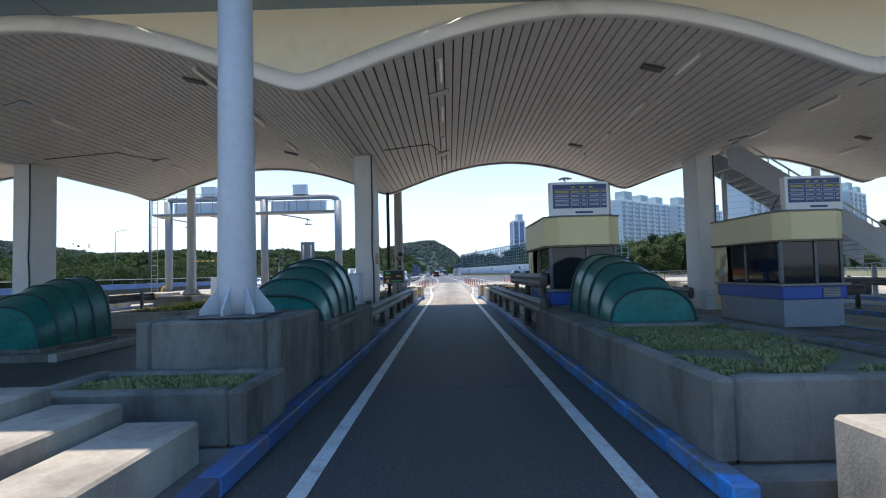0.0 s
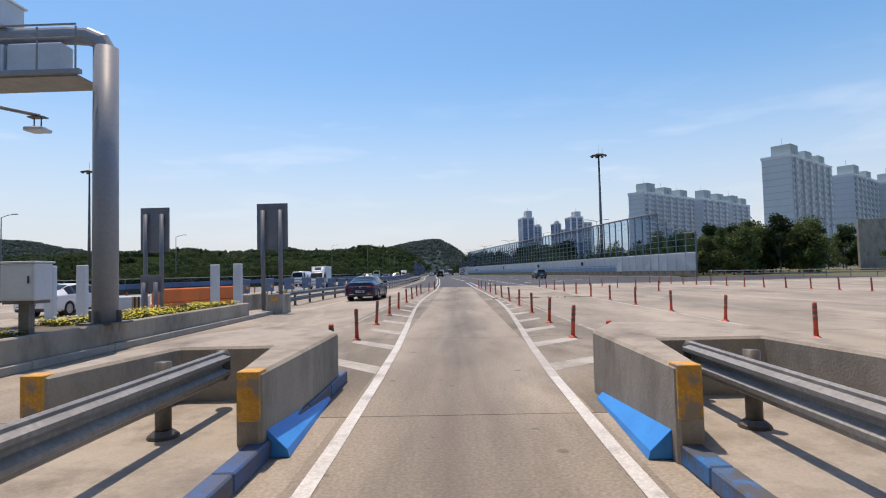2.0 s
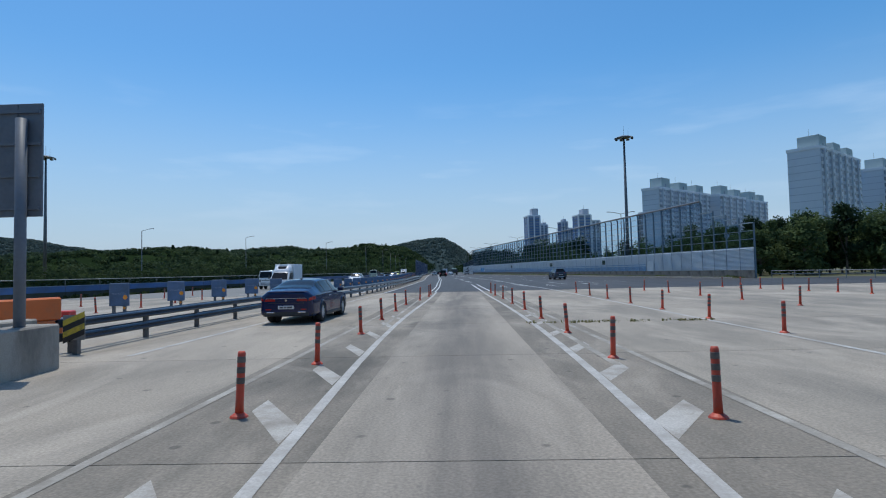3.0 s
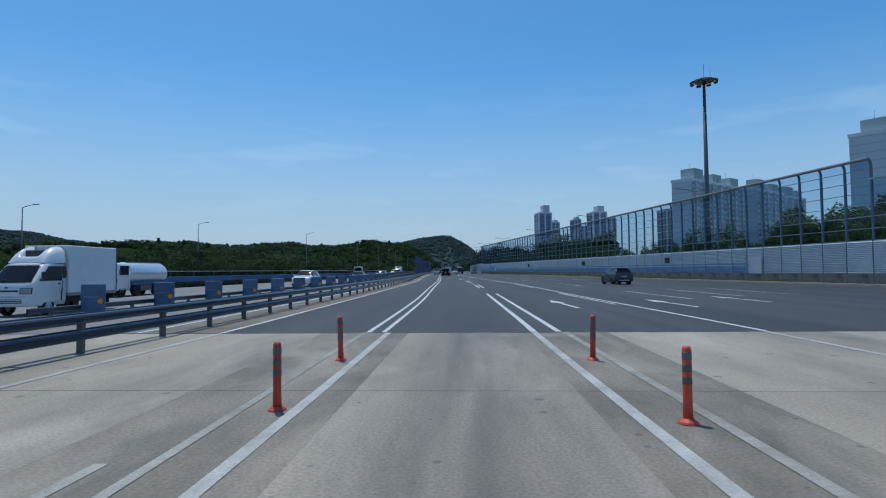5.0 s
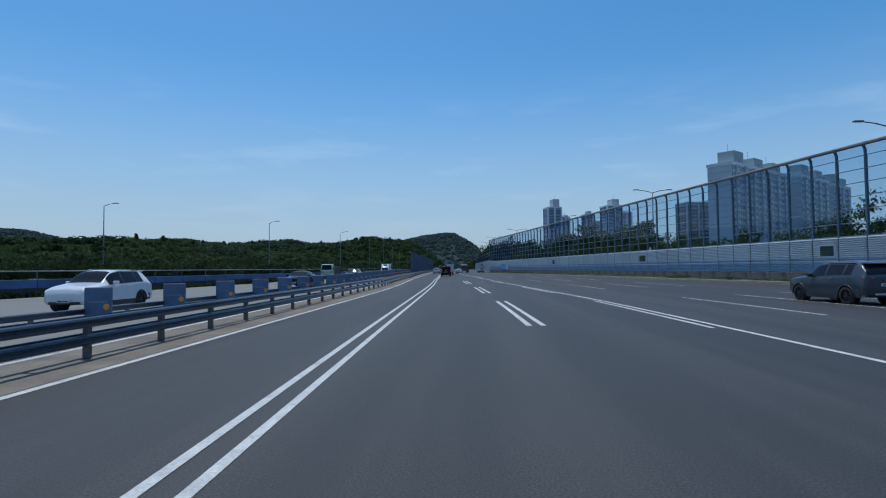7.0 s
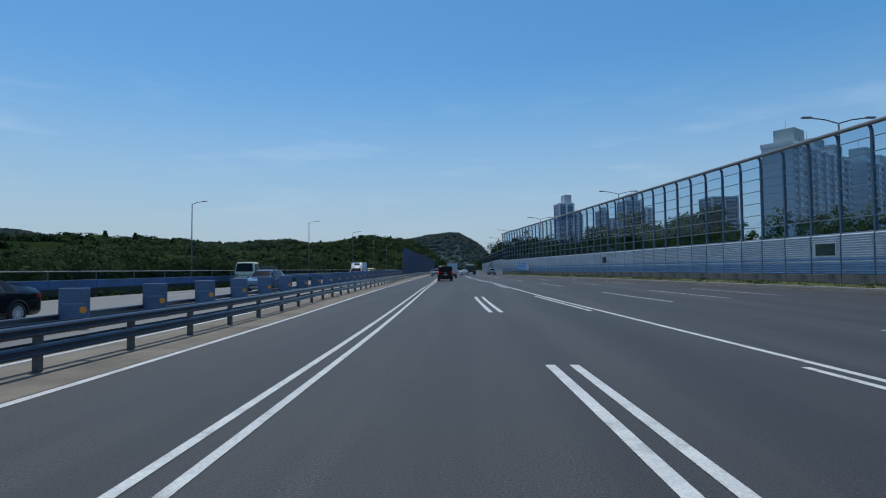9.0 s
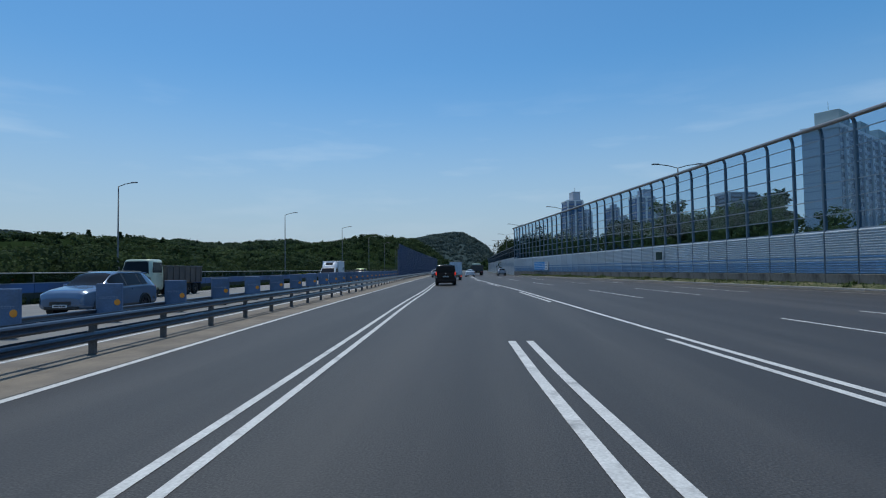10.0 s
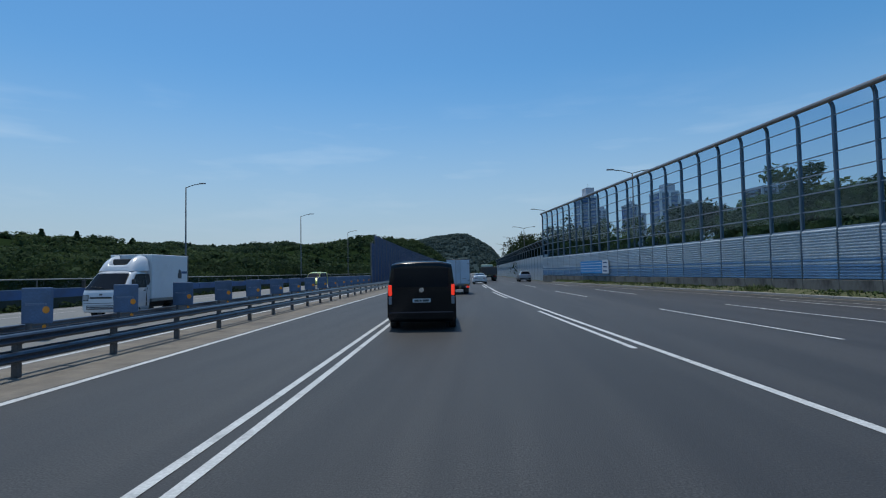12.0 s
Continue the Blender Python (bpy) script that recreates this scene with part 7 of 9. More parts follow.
M_APT_TOP = mat("white_roof_edge", (0.74, 0.76, 0.78), (0.66, 0.68, 0.71), 0.2, 0.7)
M_APT_DARK = mat("dark_brown_cladding", (0.085, 0.085, 0.10), (0.07, 0.07, 0.085), 0.1, 0.6)
LBL = "pale grey apartment slab with banded gable and stair bays"
apartment((142.8, 250), 40, 52, 11.5, 46.5, 16, LBL, housings=3)
apartment((197, 289), 40, 44, 10.5, 44.0, 15, LBL)
apartment((236, 312), 40, 36, 11, 43.0, 15, LBL)
apartment((102.8, 311), 40, 54, 9.5, 41.0, 16, LBL, housings=3)
apartment((149.5, 345), 40, 34, 8.5, 41.0, 15, LBL)
apartment((181, 372), 40, 26, 9, 40.5, 15, LBL)
TWR = "distant dark blue and white apartment tower"
tower(75, 88, 618, 18, 59.0, 21, TWR, M_APT_BLUE, 9.0, M_APT_TOP)
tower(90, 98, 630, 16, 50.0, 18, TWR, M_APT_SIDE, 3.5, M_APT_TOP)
tower(108, 114, 600, 14, 50.0, 18, TWR, M_APT_BLUE, 4.0, M_APT_SIDE)
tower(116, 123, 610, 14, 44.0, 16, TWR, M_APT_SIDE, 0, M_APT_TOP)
tower(112, 124, 541, 16, 51.0, 18, TWR, M_APT_BLUE, 6.5, M_APT_TOP)
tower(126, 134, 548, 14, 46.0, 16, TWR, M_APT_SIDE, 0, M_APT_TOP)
tower(177, 197, 545, 18, 53.0, 18, "distant dark brown apartment block seen through the barrier", M_APT_DARK, 0, M_APT_SIDE)


# ---- trees and hills ----
def spray_wood(name, label, places, material, seed, quads=46, size=0.42):
    """Nearer woods: one mesh of small leaf sprays gathered in clumps. places: (x, y, z, radius)."""
    g = np.random.default_rng(seed)
    c = np.array([p[:3] for p in places])
    r = np.array([p[3] for p in places])
    n = len(places)
    d = g.normal(size=(n, quads, 3))
    d /= np.linalg.norm(d, axis=2, keepdims=True)
    p = c[:, None, :] + d * (r[:, None, None] * g.uniform(0.5, 1.08, (n, quads, 1))) * np.array([1, 1, 0.9])
    u = g.normal(size=(n, quads, 3))
    u -= 0.75 * (u * d).sum(axis=2, keepdims=True) * d
    u /= np.linalg.norm(u, axis=2, keepdims=True)
    w = np.cross(u, d + np.array([0, 0, 0.3]))
    w /= np.linalg.norm(w, axis=2, keepdims=True) + 1e-9
    s = size * g.uniform(0.6, 1.3, (n, quads, 1))
    v = np.stack([p - u * s, p + w * s * 0.65, p + u * s, p - w * s * 0.65], axis=2).reshape(-1, 3)
    k = len(v) // 4
    me = bpy.data.meshes.new(name)
    me.vertices.add(len(v))
    me.vertices.foreach_set("co", v.astype(np.float32).ravel())
    me.loops.add(len(v))
    me.loops.foreach_set("vertex_index", np.arange(len(v), dtype=np.int32))
    me.polygons.add(k)
    me.polygons.foreach_set("loop_start", np.arange(0, len(v), 4, dtype=np.int32))
    me.update(calc_edges=True)
    me.materials.append(material)
    return tagged(new(name, me), label, "trees", kind="stuff")


def hill(name, label, ridge, y_mid, depth, material, step, r, seed, per=20, quads=40, size=1.1):
    """A wooded hill: ridge as (x, height) at y_mid, falling off towards -y; its slope covered with leaf sprays."""
    rng = random.Random(seed)
    xs = [p[0] for p in ridge]
    hs = [p[1] for p in ridge]
    nx, ny = 150, 22
    gx = np.linspace(xs[0], xs[-1], nx)
    verts, faces = [], []

    def height(x, v):
        h = float(np.interp(x, xs, hs)) * (1 - (1 - min(v, 1.0)) ** 2)
        return h + r * 0.8 * noise.noise(Vector((x / (r * 6), v * depth / (r * 9), seed))) * min(1.0, v * 3)

    for i in range(ny):
        v = i / (ny - 1)
        for x in gx:
            verts.append((x, y_mid - depth * (1 - v), height(x, v) - r * 0.75))
    for i in range(ny - 1):
        for k in range(nx - 1):
            faces.append((i * nx + k, i * nx + k + 1, (i + 1) * nx + k + 1, (i + 1) * nx + k))
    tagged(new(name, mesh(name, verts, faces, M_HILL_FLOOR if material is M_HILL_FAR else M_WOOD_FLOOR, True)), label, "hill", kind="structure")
    places = []
    x = xs[0]
    while x < xs[-1]:
        for i in range(per):
            v = rng.random() ** 0.7
            px = x + rng.uniform(-step, step)
            rr = r * rng.uniform(0.5, 1.1)
            places.append((px, y_mid - depth * (1 - v), height(px, v) - rr * 0.75, rr))
        if material is not M_HILL_FAR and rng.random() < 0.16:
            # pointed conifers break the skyline and the slope
            v = rng.choice((1.0, 1.0, 0.8, 0.6, 0.4))
            px, top = x + rng.uniform(-step, step), rng.uniform(0.9, 1.7) * r
            for q in range(6):
                places.append((px, y_mid - depth * (1 - v), height(px, v) - r * 0.8 + top * q / 5, r * (0.72 - 0.12 * q)))
        x += step
    spray_wood("woods", "dense mixed woodland covering the hill", places, material, seed, quads, size)


# low wooded ridge left of the road, a nearer belt of trees, far hazy hills
hill("hill", "low wooded ridge beyond the opposite carriageway",
     [(-460, 10), (-400, 11), (-330, 12), (-290, 13.5), (-262, 15.5), (-240, 18), (-226, 22), (-211, 25), (-194, 22), (-180, 17), (-160, 15.5), (-120, 13), (-90, 10), (-62, 6)], 470, 250, M_WOOD_FAR, 4.5, 3.6, 51, 32, 42, 0.85)
hill("hill", "wooded hills behind the nearer ridge",
     [(-760, 52), (-594, 54), (-530, 55), (-462, 55), (-434, 51), (-410, 46), (-358, 50), (-315, 52.5), (-281, 52), (-264, 46), (-234, 46), (-205, 48), (-150, 42), (-90, 26)], 1000, 260, M_WOOD_MID, 7.0, 5.5, 55, 22, 36, 1.6)
hill("hill", "wooded spur with conifers beside the median",
     [(-300, 16), (-220, 20), (-174, 27), (-153, 30), (-134, 32), (-116, 35.5), (-91, 36.5), (-70, 32.5), (-50, 25), (-34, 12)], 700, 220, M_WOOD_FAR, 5.0, 4.2, 56, 24, 40, 1.0)
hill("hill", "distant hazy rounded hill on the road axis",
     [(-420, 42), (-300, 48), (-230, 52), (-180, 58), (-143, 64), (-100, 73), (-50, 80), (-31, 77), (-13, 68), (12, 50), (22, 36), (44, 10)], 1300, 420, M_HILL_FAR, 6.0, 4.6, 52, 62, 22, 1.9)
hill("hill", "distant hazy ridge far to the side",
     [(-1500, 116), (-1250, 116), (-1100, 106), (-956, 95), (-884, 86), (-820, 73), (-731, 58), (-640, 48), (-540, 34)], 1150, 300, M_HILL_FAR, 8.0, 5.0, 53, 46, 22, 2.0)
hill("hill", "wooded slope closing the view where the road curves", [(0, 10), (20, 18), (40, 22), (70, 22), (120, 20), (200, 20)], 900, 200, M_WOOD_FAR, 6.0, 4.5, 54, 20, 44, 1.0)
_rng = random.Random(61)
belt = []
for _ in range(760):
    y = _rng.uniform(15, 560)
    x = along(FAR_WALL, y) - 5 - 110 * _rng.random() ** 1.15
    gap = along(FAR_WALL, y) - x
    top = (_rng.uniform(2.2, 4.6) + gap * 0.016) * (0.78 + 0.75 * noise.noise(Vector((x * 0.03, y * 0.03, 7.0))))
    for k in range(6):
        r = _rng.uniform(1.0, 2.5)
        belt.append((x + _rng.gauss(0, 1.3), y + _rng.gauss(0, 1.3), top * (0.25 + 0.75 * (k + _rng.random()) / 6) - 0.4, r))
spray_wood("woods", "belt of roadside trees and scrub beyond the parapet", belt, M_BELT, 62, 44, 0.27)
foot_scrub = []
for k in range(900):
    y = 84 + 0.32 * k
    foot_scrub.append((along(FAR_WALL, y) + _rng.uniform(0.15, 1.0), y, _rng.uniform(-0.1, 0.14), _rng.uniform(0.16, 0.38)))
spray_wood("scrub", "dark rank weeds along the parapet foot", foot_scrub, M_BELT, 65, 26, 0.13)
behind = []
for _ in range(330):
    y = _rng.uniform(118, 330)
    x = (wall_x(y) if y < 270 else along(RIGHT_SOLID, y) + 11) + 3.5 + 45 * _rng.random() ** 1.2
    top = _rng.uniform(4.4, 7.2) if y < 200 else _rng.uniform(3.2, 6.2) + (_rng.uniform(0.5, 3.5) if 185 < y < 262 and _rng.random() < 0.6 else 0)
    for k in range(8):
        behind.append((x + _rng.gauss(0, 0.75), y + _rng.gauss(0, 0.75), top * (0.15 + 0.85 * (k + _rng.random()) / 8), _rng.uniform(0.55, 1.1)))
for _ in range(190):
    y = _rng.uniform(282, 420)
    x = along(RIGHT_SOLID, y) + 13.0 + 24 * _rng.random()
    top = _rng.uniform(8, 13.5) if 300 < y else _rng.uniform(7, 10)
    for k in range(6):
        behind.append((x + _rng.gauss(0, 1.2), y + _rng.gauss(0, 1.2), top * (0.2 + 0.8 * (k + _rng.random()) / 6), _rng.uniform(1.0, 2.0)))
spray_wood("woods", "leafy scrub and trees behind the noise barrier", [p for p in behind if p[1] < 205], M_LEAF, 63, 84, 0.15)
spray_wood("woods", "leafy scrub and trees behind the noise barrier", [p for p in behind if 205 <= p[1] < 281], M_LEAF, 64, 64, 0.2)
spray_wood("woods", "dark dense trees behind the lower barrier", [p for p in behind if p[1] >= 281], M_BELT, 66, 48, 0.32)


def tree_kind(seed, h, spread, material, label):
    """A tree with a forked tapered trunk and a ragged crown of leaf sprays."""
    rng = random.Random(seed)
    t = thing("tree", label, "tree", (0, 0, 0), group="roadside trees")
    trunk = rod((0, 0, -0.3), (rng.uniform(-0.2, 0.2), rng.uniform(-0.2, 0.2), h * 0.55), 0.2, 0.11, 9)
    tips = []
    for k in range(7):
        a = 2 * math.pi * k / 7 + rng.uniform(-0.4, 0.4)
        z0 = h * rng.uniform(0.22, 0.52)
        tip = (spread * 0.62 * math.cos(a), spread * 0.62 * math.sin(a), z0 + h * rng.uniform(0.15, 0.4))
        rod((0, 0, z0), tip, 0.07, 0.03, 6, trunk)
        tips.append(tip)
    part("trunk", trunk, M_BARK, t)
    centres = [(tip, spread * rng.uniform(0.34, 0.5)) for tip in tips]
    centres += [((rng.uniform(-0.3, 0.3) * spread, rng.uniform(-0.3, 0.3) * spread, h * rng.uniform(0.55, 0.93)), spread * rng.uniform(0.3, 0.48)) for _ in range(9)]
    centres += [((rng.uniform(-0.7, 0.7) * spread, rng.uniform(-0.7, 0.7) * spread, h * rng.uniform(0.15, 0.4)), spread * rng.uniform(0.25, 0.4)) for _ in range(6)]
    verts, faces = [], []
    for c, r in centres:
        for _ in range(112):
            d = Vector((rng.gauss(0, 1), rng.gauss(0, 1), rng.gauss(0, 0.8))).normalized() * r * rng.uniform(0.55, 1.08)
            p = Vector(c) + d
            s = 0.19 + 0.16 * rng.random()
            u = Vector((rng.gauss(0, 1), rng.gauss(0, 1), rng.gauss(0, 0.6))).normalized()
            w = u.cross(d.normalized() + Vector((0, 0, 0.3))).normalized()
            i = len(verts)
            verts += [p - u * s, p + w * s * 0.6, p + u * s, p - w * s * 0.6]
            faces.append((i, i + 1, i + 2, i + 3))
    part("crown", mesh("crown", verts, faces, material), None, t)
    return t


KINDS = [tree_kind(81, 9.5, 3.4, M_LEAF, "broad-leaved roadside tree with ragged green crown"), tree_kind(82, 11.5, 3.0, M_LEAF, "tall broad-leaved roadside tree with ragged crown"),
         tree_kind(83, 8.0, 3.2, M_LEAF, "bushy young roadside tree"), tree_kind(84, 12.0, 2.6, M_LEAF_PINE, "tall dark pine with ragged crown")]
_rng = random.Random(91)
spots = []
for _ in range(84):
    spots.append((_rng.uniform(50, 120), _rng.uniform(112, 170)))
for _ in range(10):
    spots.append((_rng.uniform(96, 132), _rng.uniform(150, 168)))
for _ in range(26):
    spots.append((wall_x(150) + _rng.uniform(14, 34), _rng.uniform(112, 140)))
spots = [(x, y) for x, y in spots if not (x / (y - 18) > 0.64 and y < 146)]
for k, (x, y) in enumerate(spots):
    src = KINDS[k % 4]
    sc = _rng.uniform(0.66, 0.92) * (0.72 if x < wall_x(y) + 27 and y > 146 else 1.25 if x > 95 else 1.0)
    m = pose(x, y, -0.1, 0, 0, _rng.uniform(0, 360))
    if k < 4:
        src.matrix_basis = m
    else:
        c = copy_thing(src, m)
        c.scale = (sc, sc, sc * _rng.uniform(0.9, 1.15))

# tall trees behind the far end of the barrier
for k in range(16):
    x, y = _rng.uniform(31, 56), _rng.uniform(240, 288)
    c = copy_thing(KINDS[(3, 1, 3, 0)[k % 4]], pose(x, y, -0.1, 0, 0, _rng.uniform(0, 360)))
    sc = _rng.uniform(1.15, 1.45)
    c.scale = (sc * 1.15, sc * 1.15, sc * _rng.uniform(0.85, 1.0))

# retaining wall and white fence at the plaza's edge
rw = thing("retaining_wall", "long pale concrete retaining wall among trees", "wall", kind="structure")
part("wall_body", box(0, 60, -0.4, 0.4, 0, 9.9, 0.05), M_ISLAND, rw, at=pose(79, 130, 0, 0, 0, -8))
for k in range(5):
    part("weep_window", box(8 + 9 * k, 9.2 + 9 * k, -0.43, -0.39, 4.2, 5.2), M_GLASS_DARK, rw, "small dark wall opening", at=pose(79, 130, 0, 0, 0, -8))
for k in range(9):
    c = copy_thing(KINDS[(0, 2, 1)[k % 3]], pose(80 + 4.2 * k + _rng.uniform(-1.5, 1.5), 122 - 0.5 * k, -0.1, 0, 0, _rng.uniform(0, 360)))
    c.scale = (0.62, 0.62, _rng.uniform(0.3, 0.52))
fence = thing("edge_fence", "low grey steel fence at the plaza edge", "fence", kind="structure")
for z in (0.5, 0.85):
    part("fence_rail", rod((36.5, 101, z), (60, 60, z), 0.04, sides=8), M_STEEL, fence)
for k in range(20):
    t = k / 19
    part("fence_post", rod((36.5 + 23.5 * t, 101 - 41 * t, 0), (36.5 + 23.5 * t, 101 - 41 * t, 0.95), 0.045, sides=8), M_STEEL, fence)


# ---- vehicles ----
def catmull(rows, n):
    """Dense rows through the given ones, gently rounded (cubic, tension limited)."""
    rows = np.array(rows, float)
    t = rows[:, 0]
    out = []
    grid = np.linspace(t[0], t[-1], n)
    grid = np.unique(np.concatenate([grid, t]))
    slopes = np.gradient(rows[:, 1:], t, axis=0) * 0.55
    for g in grid:
        k = min(max(int(np.searchsorted(t, g)) - 1, 0), len(t) - 2)
        h = t[k + 1] - t[k]
        u = (g - t[k]) / h
        a = (2 * u ** 3 - 3 * u ** 2 + 1) * rows[k, 1:] + (u ** 3 - 2 * u ** 2 + u) * h * slopes[k]
        a = a + (-2 * u ** 3 + 3 * u ** 2) * rows[k + 1, 1:] + (u ** 3 - u ** 2) * h * slopes[k + 1]
        out.append(np.concatenate([[g], a]))
    return np.array(out)


class Shell:
    """A car body as a surface S(y, v): v runs from the sill (0) over the belt (3) and the roof rail (4) to the roof's middle (6)."""

    def __init__(self, rows):
        self.rows = catmull(rows, 130)

    def section(self, y):
        r = [float(np.interp(y, self.rows[:, 0], self.rows[:, k])) for k in range(1, 7)]
        zb, zbelt, ztop, wb, wbelt, wtop = r
        return [(wb * 0.90, zb), (wb, zb + 0.16 * (zbelt - zb)), (wb * 1.0 + (wbelt - wb) * 0.3, zb + 0.62 * (zbelt - zb)), (wbelt, zbelt),
                (wtop, zbelt + 0.93 * (ztop - zbelt)), (wtop * 0.62, ztop), (0.0, ztop + 0.012)]

    def at(self, y, v, side=1, out=0.0):
        s = self.section(y)
        k = min(int(v), 5)
        f = v - k
        x = s[k][0] + (s[k + 1][0] - s[k][0]) * f
        z = s[k][1] + (s[k + 1][1] - s[k][1]) * f
        p = Vector((side * x, y, z))
        if out:
            e = 0.02
            y1, y0 = min(y + e, self.rows[-1, 0]), max(y - e, self.rows[0, 0])
            du = self.at(y1, v, side) - self.at(y0, v, side)
            v1, v0 = min(v + 0.05, 6), max(v - 0.05, 0)
            dv = self.at(y, v1, side) - self.at(y, v0, side)
            n = du.cross(dv) * side
            if n.length > 1e-9:
                p = p + n.normalized() * out
        return p

    def body(self, wheels=(), r=0.34):
        """The whole skin; round wheels it is pressed in to leave an arch."""
        ys = self.rows[:, 0]
        vs = [3 * k / 26 for k in range(26)] + [3, 3.25, 3.5, 3.75, 4, 4.5, 5, 5.5, 6]
        ring = [(v, 1) for v in vs] + [(v, -1) for v in vs[-2::-1]]
        q = len(ring)
        verts = [self.at(y, v, s) for y in ys for v, s in ring]
        for p in verts:
            for w in wheels:
                if math.hypot(p.y - w, p.z - r) < r * 1.13 and abs(p.x) > 0.5:
                    p.x -= math.copysign(0.27, p.x)
        faces = [(i * q + j, (i + 1) * q + j, (i + 1) * q + j + 1, i * q + j + 1) for i in range(len(ys) - 1) for j in range(q - 1)]
        faces += [(i * q, i * q + q - 1, (i + 1) * q + q - 1, (i + 1) * q) for i in range(len(ys) - 1)]
        faces += [tuple(range(q)), tuple(range((len(ys) - 1) * q + q - 1, (len(ys) - 1) * q - 1, -1))]
        return verts, faces

    def patch(self, y0, y1, v0, v1, side, out=0.008, n=10, m=5, slant=0.0):
        verts = []
        for i in range(n + 1):
            for j in range(m + 1):
                f = j / m
                ya, yb = y0 + slant * f, y1 - slant * 0.4 * f
                verts.append(self.at(ya + (yb - ya) * i / n, v0 + (v1 - v0) * f, side, out))
        faces = [(i * (m + 1) + j, (i + 1) * (m + 1) + j, (i + 1) * (m + 1) + j + 1, i * (m + 1) + j + 1) for i in range(n) for j in range(m)]
        return verts, faces

    def across(self, y0, y1, v0, out=0.008, n=8):
        """A patch over the whole width, from rail to rail."""
        vs = list(np.linspace(v0, 6, 7))
        ring = [(v, 1) for v in vs] + [(v, -1) for v in vs[-2::-1]]
        q = len(ring)
        verts = [self.at(y0 + (y1 - y0) * i / n, v, s, out) for i in range(n + 1) for v, s in ring]
        faces = [(i * q + j, (i + 1) * q + j, (i + 1) * q + j + 1, i * q + j + 1) for i in range(n) for j in range(q - 1)]
        return verts, faces


WHEELS = {}


def wheel_meshes(r, w, dark):
    key = (r, w, dark)
    if key not in WHEELS:
        tyre = from_bm("tyre", lathe([(r * 0.66, -w / 2), (r * 0.93, -w / 2), (r, -w * 0.36), (r, w * 0.36), (r * 0.93, w / 2), (r * 0.66, w / 2)], 28, "X", False), M_TYRE, True)
        rim = lathe([(r * 0.1, -0.02), (r * 0.6, -0.02), (r * 0.68, w * 0.42), (r * 0.63, w * 0.42), (r * 0.56, 0.0), (r * 0.1, 0.02)], 24, "X")
        for k in range(10):
            sp = box(w * 0.26, w * 0.42, -0.02, 0.02, r * 0.08, r * 0.64)
            merge(rim, sp, pose(0, 0, 0, 36 * k, 0, 0))
        merge(rim, lathe([(r * 0.16, w * 0.2), (r * 0.14, w * 0.44)], 14, "X"))
        WHEELS[key] = (tyre, from_bm("rim", rim, M_RIM_DARK if dark else M_ALLOY))
    return WHEELS[key]


def add_wheel(parent, x, y, r, w, dark=False):
    tyre, rim = wheel_meshes(r, w, dark)
    s = 1 if x > 0 else -1
    wh = part("wheel", tyre, None, parent, at=pose(x, y, r, 0, 0, 0 if s > 0 else 180))
    part("rim", rim, None, wh)
    return wh


def arch(parent, x, y, r, material):
    s = 1 if x > 0 else -1
    a = bmesh.new()
    n = 30
    prof = [(1.08, -0.06), (1.08, 0.006), (1.12, 0.014), (1.20, 0.008), (1.22, -0.03)]
    rings = []
    for k in range(n + 1):
        t = radians(-8 + 196 * k / n)
        rings.append([a.verts.new((h, r * f * math.cos(t), r * f * math.sin(t))) for f, h in prof])
    for p, q in zip(rings, rings[1:]):
        for j in range(len(prof) - 1):
            a.faces.new((p[j], p[j + 1], q[j + 1], q[j]))
    bmesh.ops.recalc_face_normals(a, faces=a.faces)
    part("wheel_arch", a, material, parent, at=pose(x, y, r, 0, 0, 0 if s > 0 else 180), smooth=True)
    part("wheel_well", lathe([(r * 1.1, -0.30), (r * 1.1, -0.26)], 20, "X"), M_DARK, parent, at=pose(x, y, r, 0, 0, 0 if s > 0 else 180))


def plate(parent, y, z, w=0.52, h=0.11, facing=-1, material=None):
    p = part("number_plate", box(-w / 2, w / 2, -0.006, 0.006, -h / 2, h / 2, 0.003), material or M_PLATE, parent, "white plate with unreadable dark bars", at=(0, y, z))
    for a, b in ((-0.40, -0.16), (-0.12, 0.0), (0.05, 0.40)):
        part("plate_bar", box(a * w, b * w, facing * 0.012 - 0.003, facing * 0.012 + 0.003, -h * 0.26, h * 0.26), M_PLATE_BAR, p)


SEDAN = [(-2.49, .36, .84, .99, .72, .72, .56), (-2.44, .29, .90, 1.06, .83, .82, .63), (-2.25, .25, .93, 1.115, .90, .875, .66), (-1.75, .24, .95, 1.225, .93, .90, .63),
         (-0.95, .22, .97, 1.425, .935, .90, .57), (-0.2, .22, .96, 1.475, .935, .90, .575), (0.45, .22, .95, 1.44, .935, .90, .58), (1.30, .22, .93, 1.05, .93, .90, .68),
         (2.0, .25, .85, .93, .91, .86, .66), (2.38, .32, .72, .80, .82, .78, .56), (2.47, .40, .58, .64, .66, .64, .46)]
SUV = [(-2.20, .42, .88, 1.02, .78, .78, .66), (-2.16, .33, .96, 1.10, .88, .86, .70), (-2.02, .30, 1.02, 1.34, .91, .88, .66), (-1.74, .28, 1.07, 1.56, .92, .89, .60),
       (-0.8, .26, 1.06, 1.63, .925, .895, .60), (0.0, .26, 1.03, 1.64, .925, .895, .60), (0.34, .26, 1.02, 1.59, .925, .895, .61), (1.12, .27, 1.00, 1.12, .92, .89, .70),
       (1.75, .30, .93, 1.02, .90, .87, .70), (2.08, .36, .82, .90, .82, .80, .60), (2.18, .46, .66, .72, .68, .66, .5)]
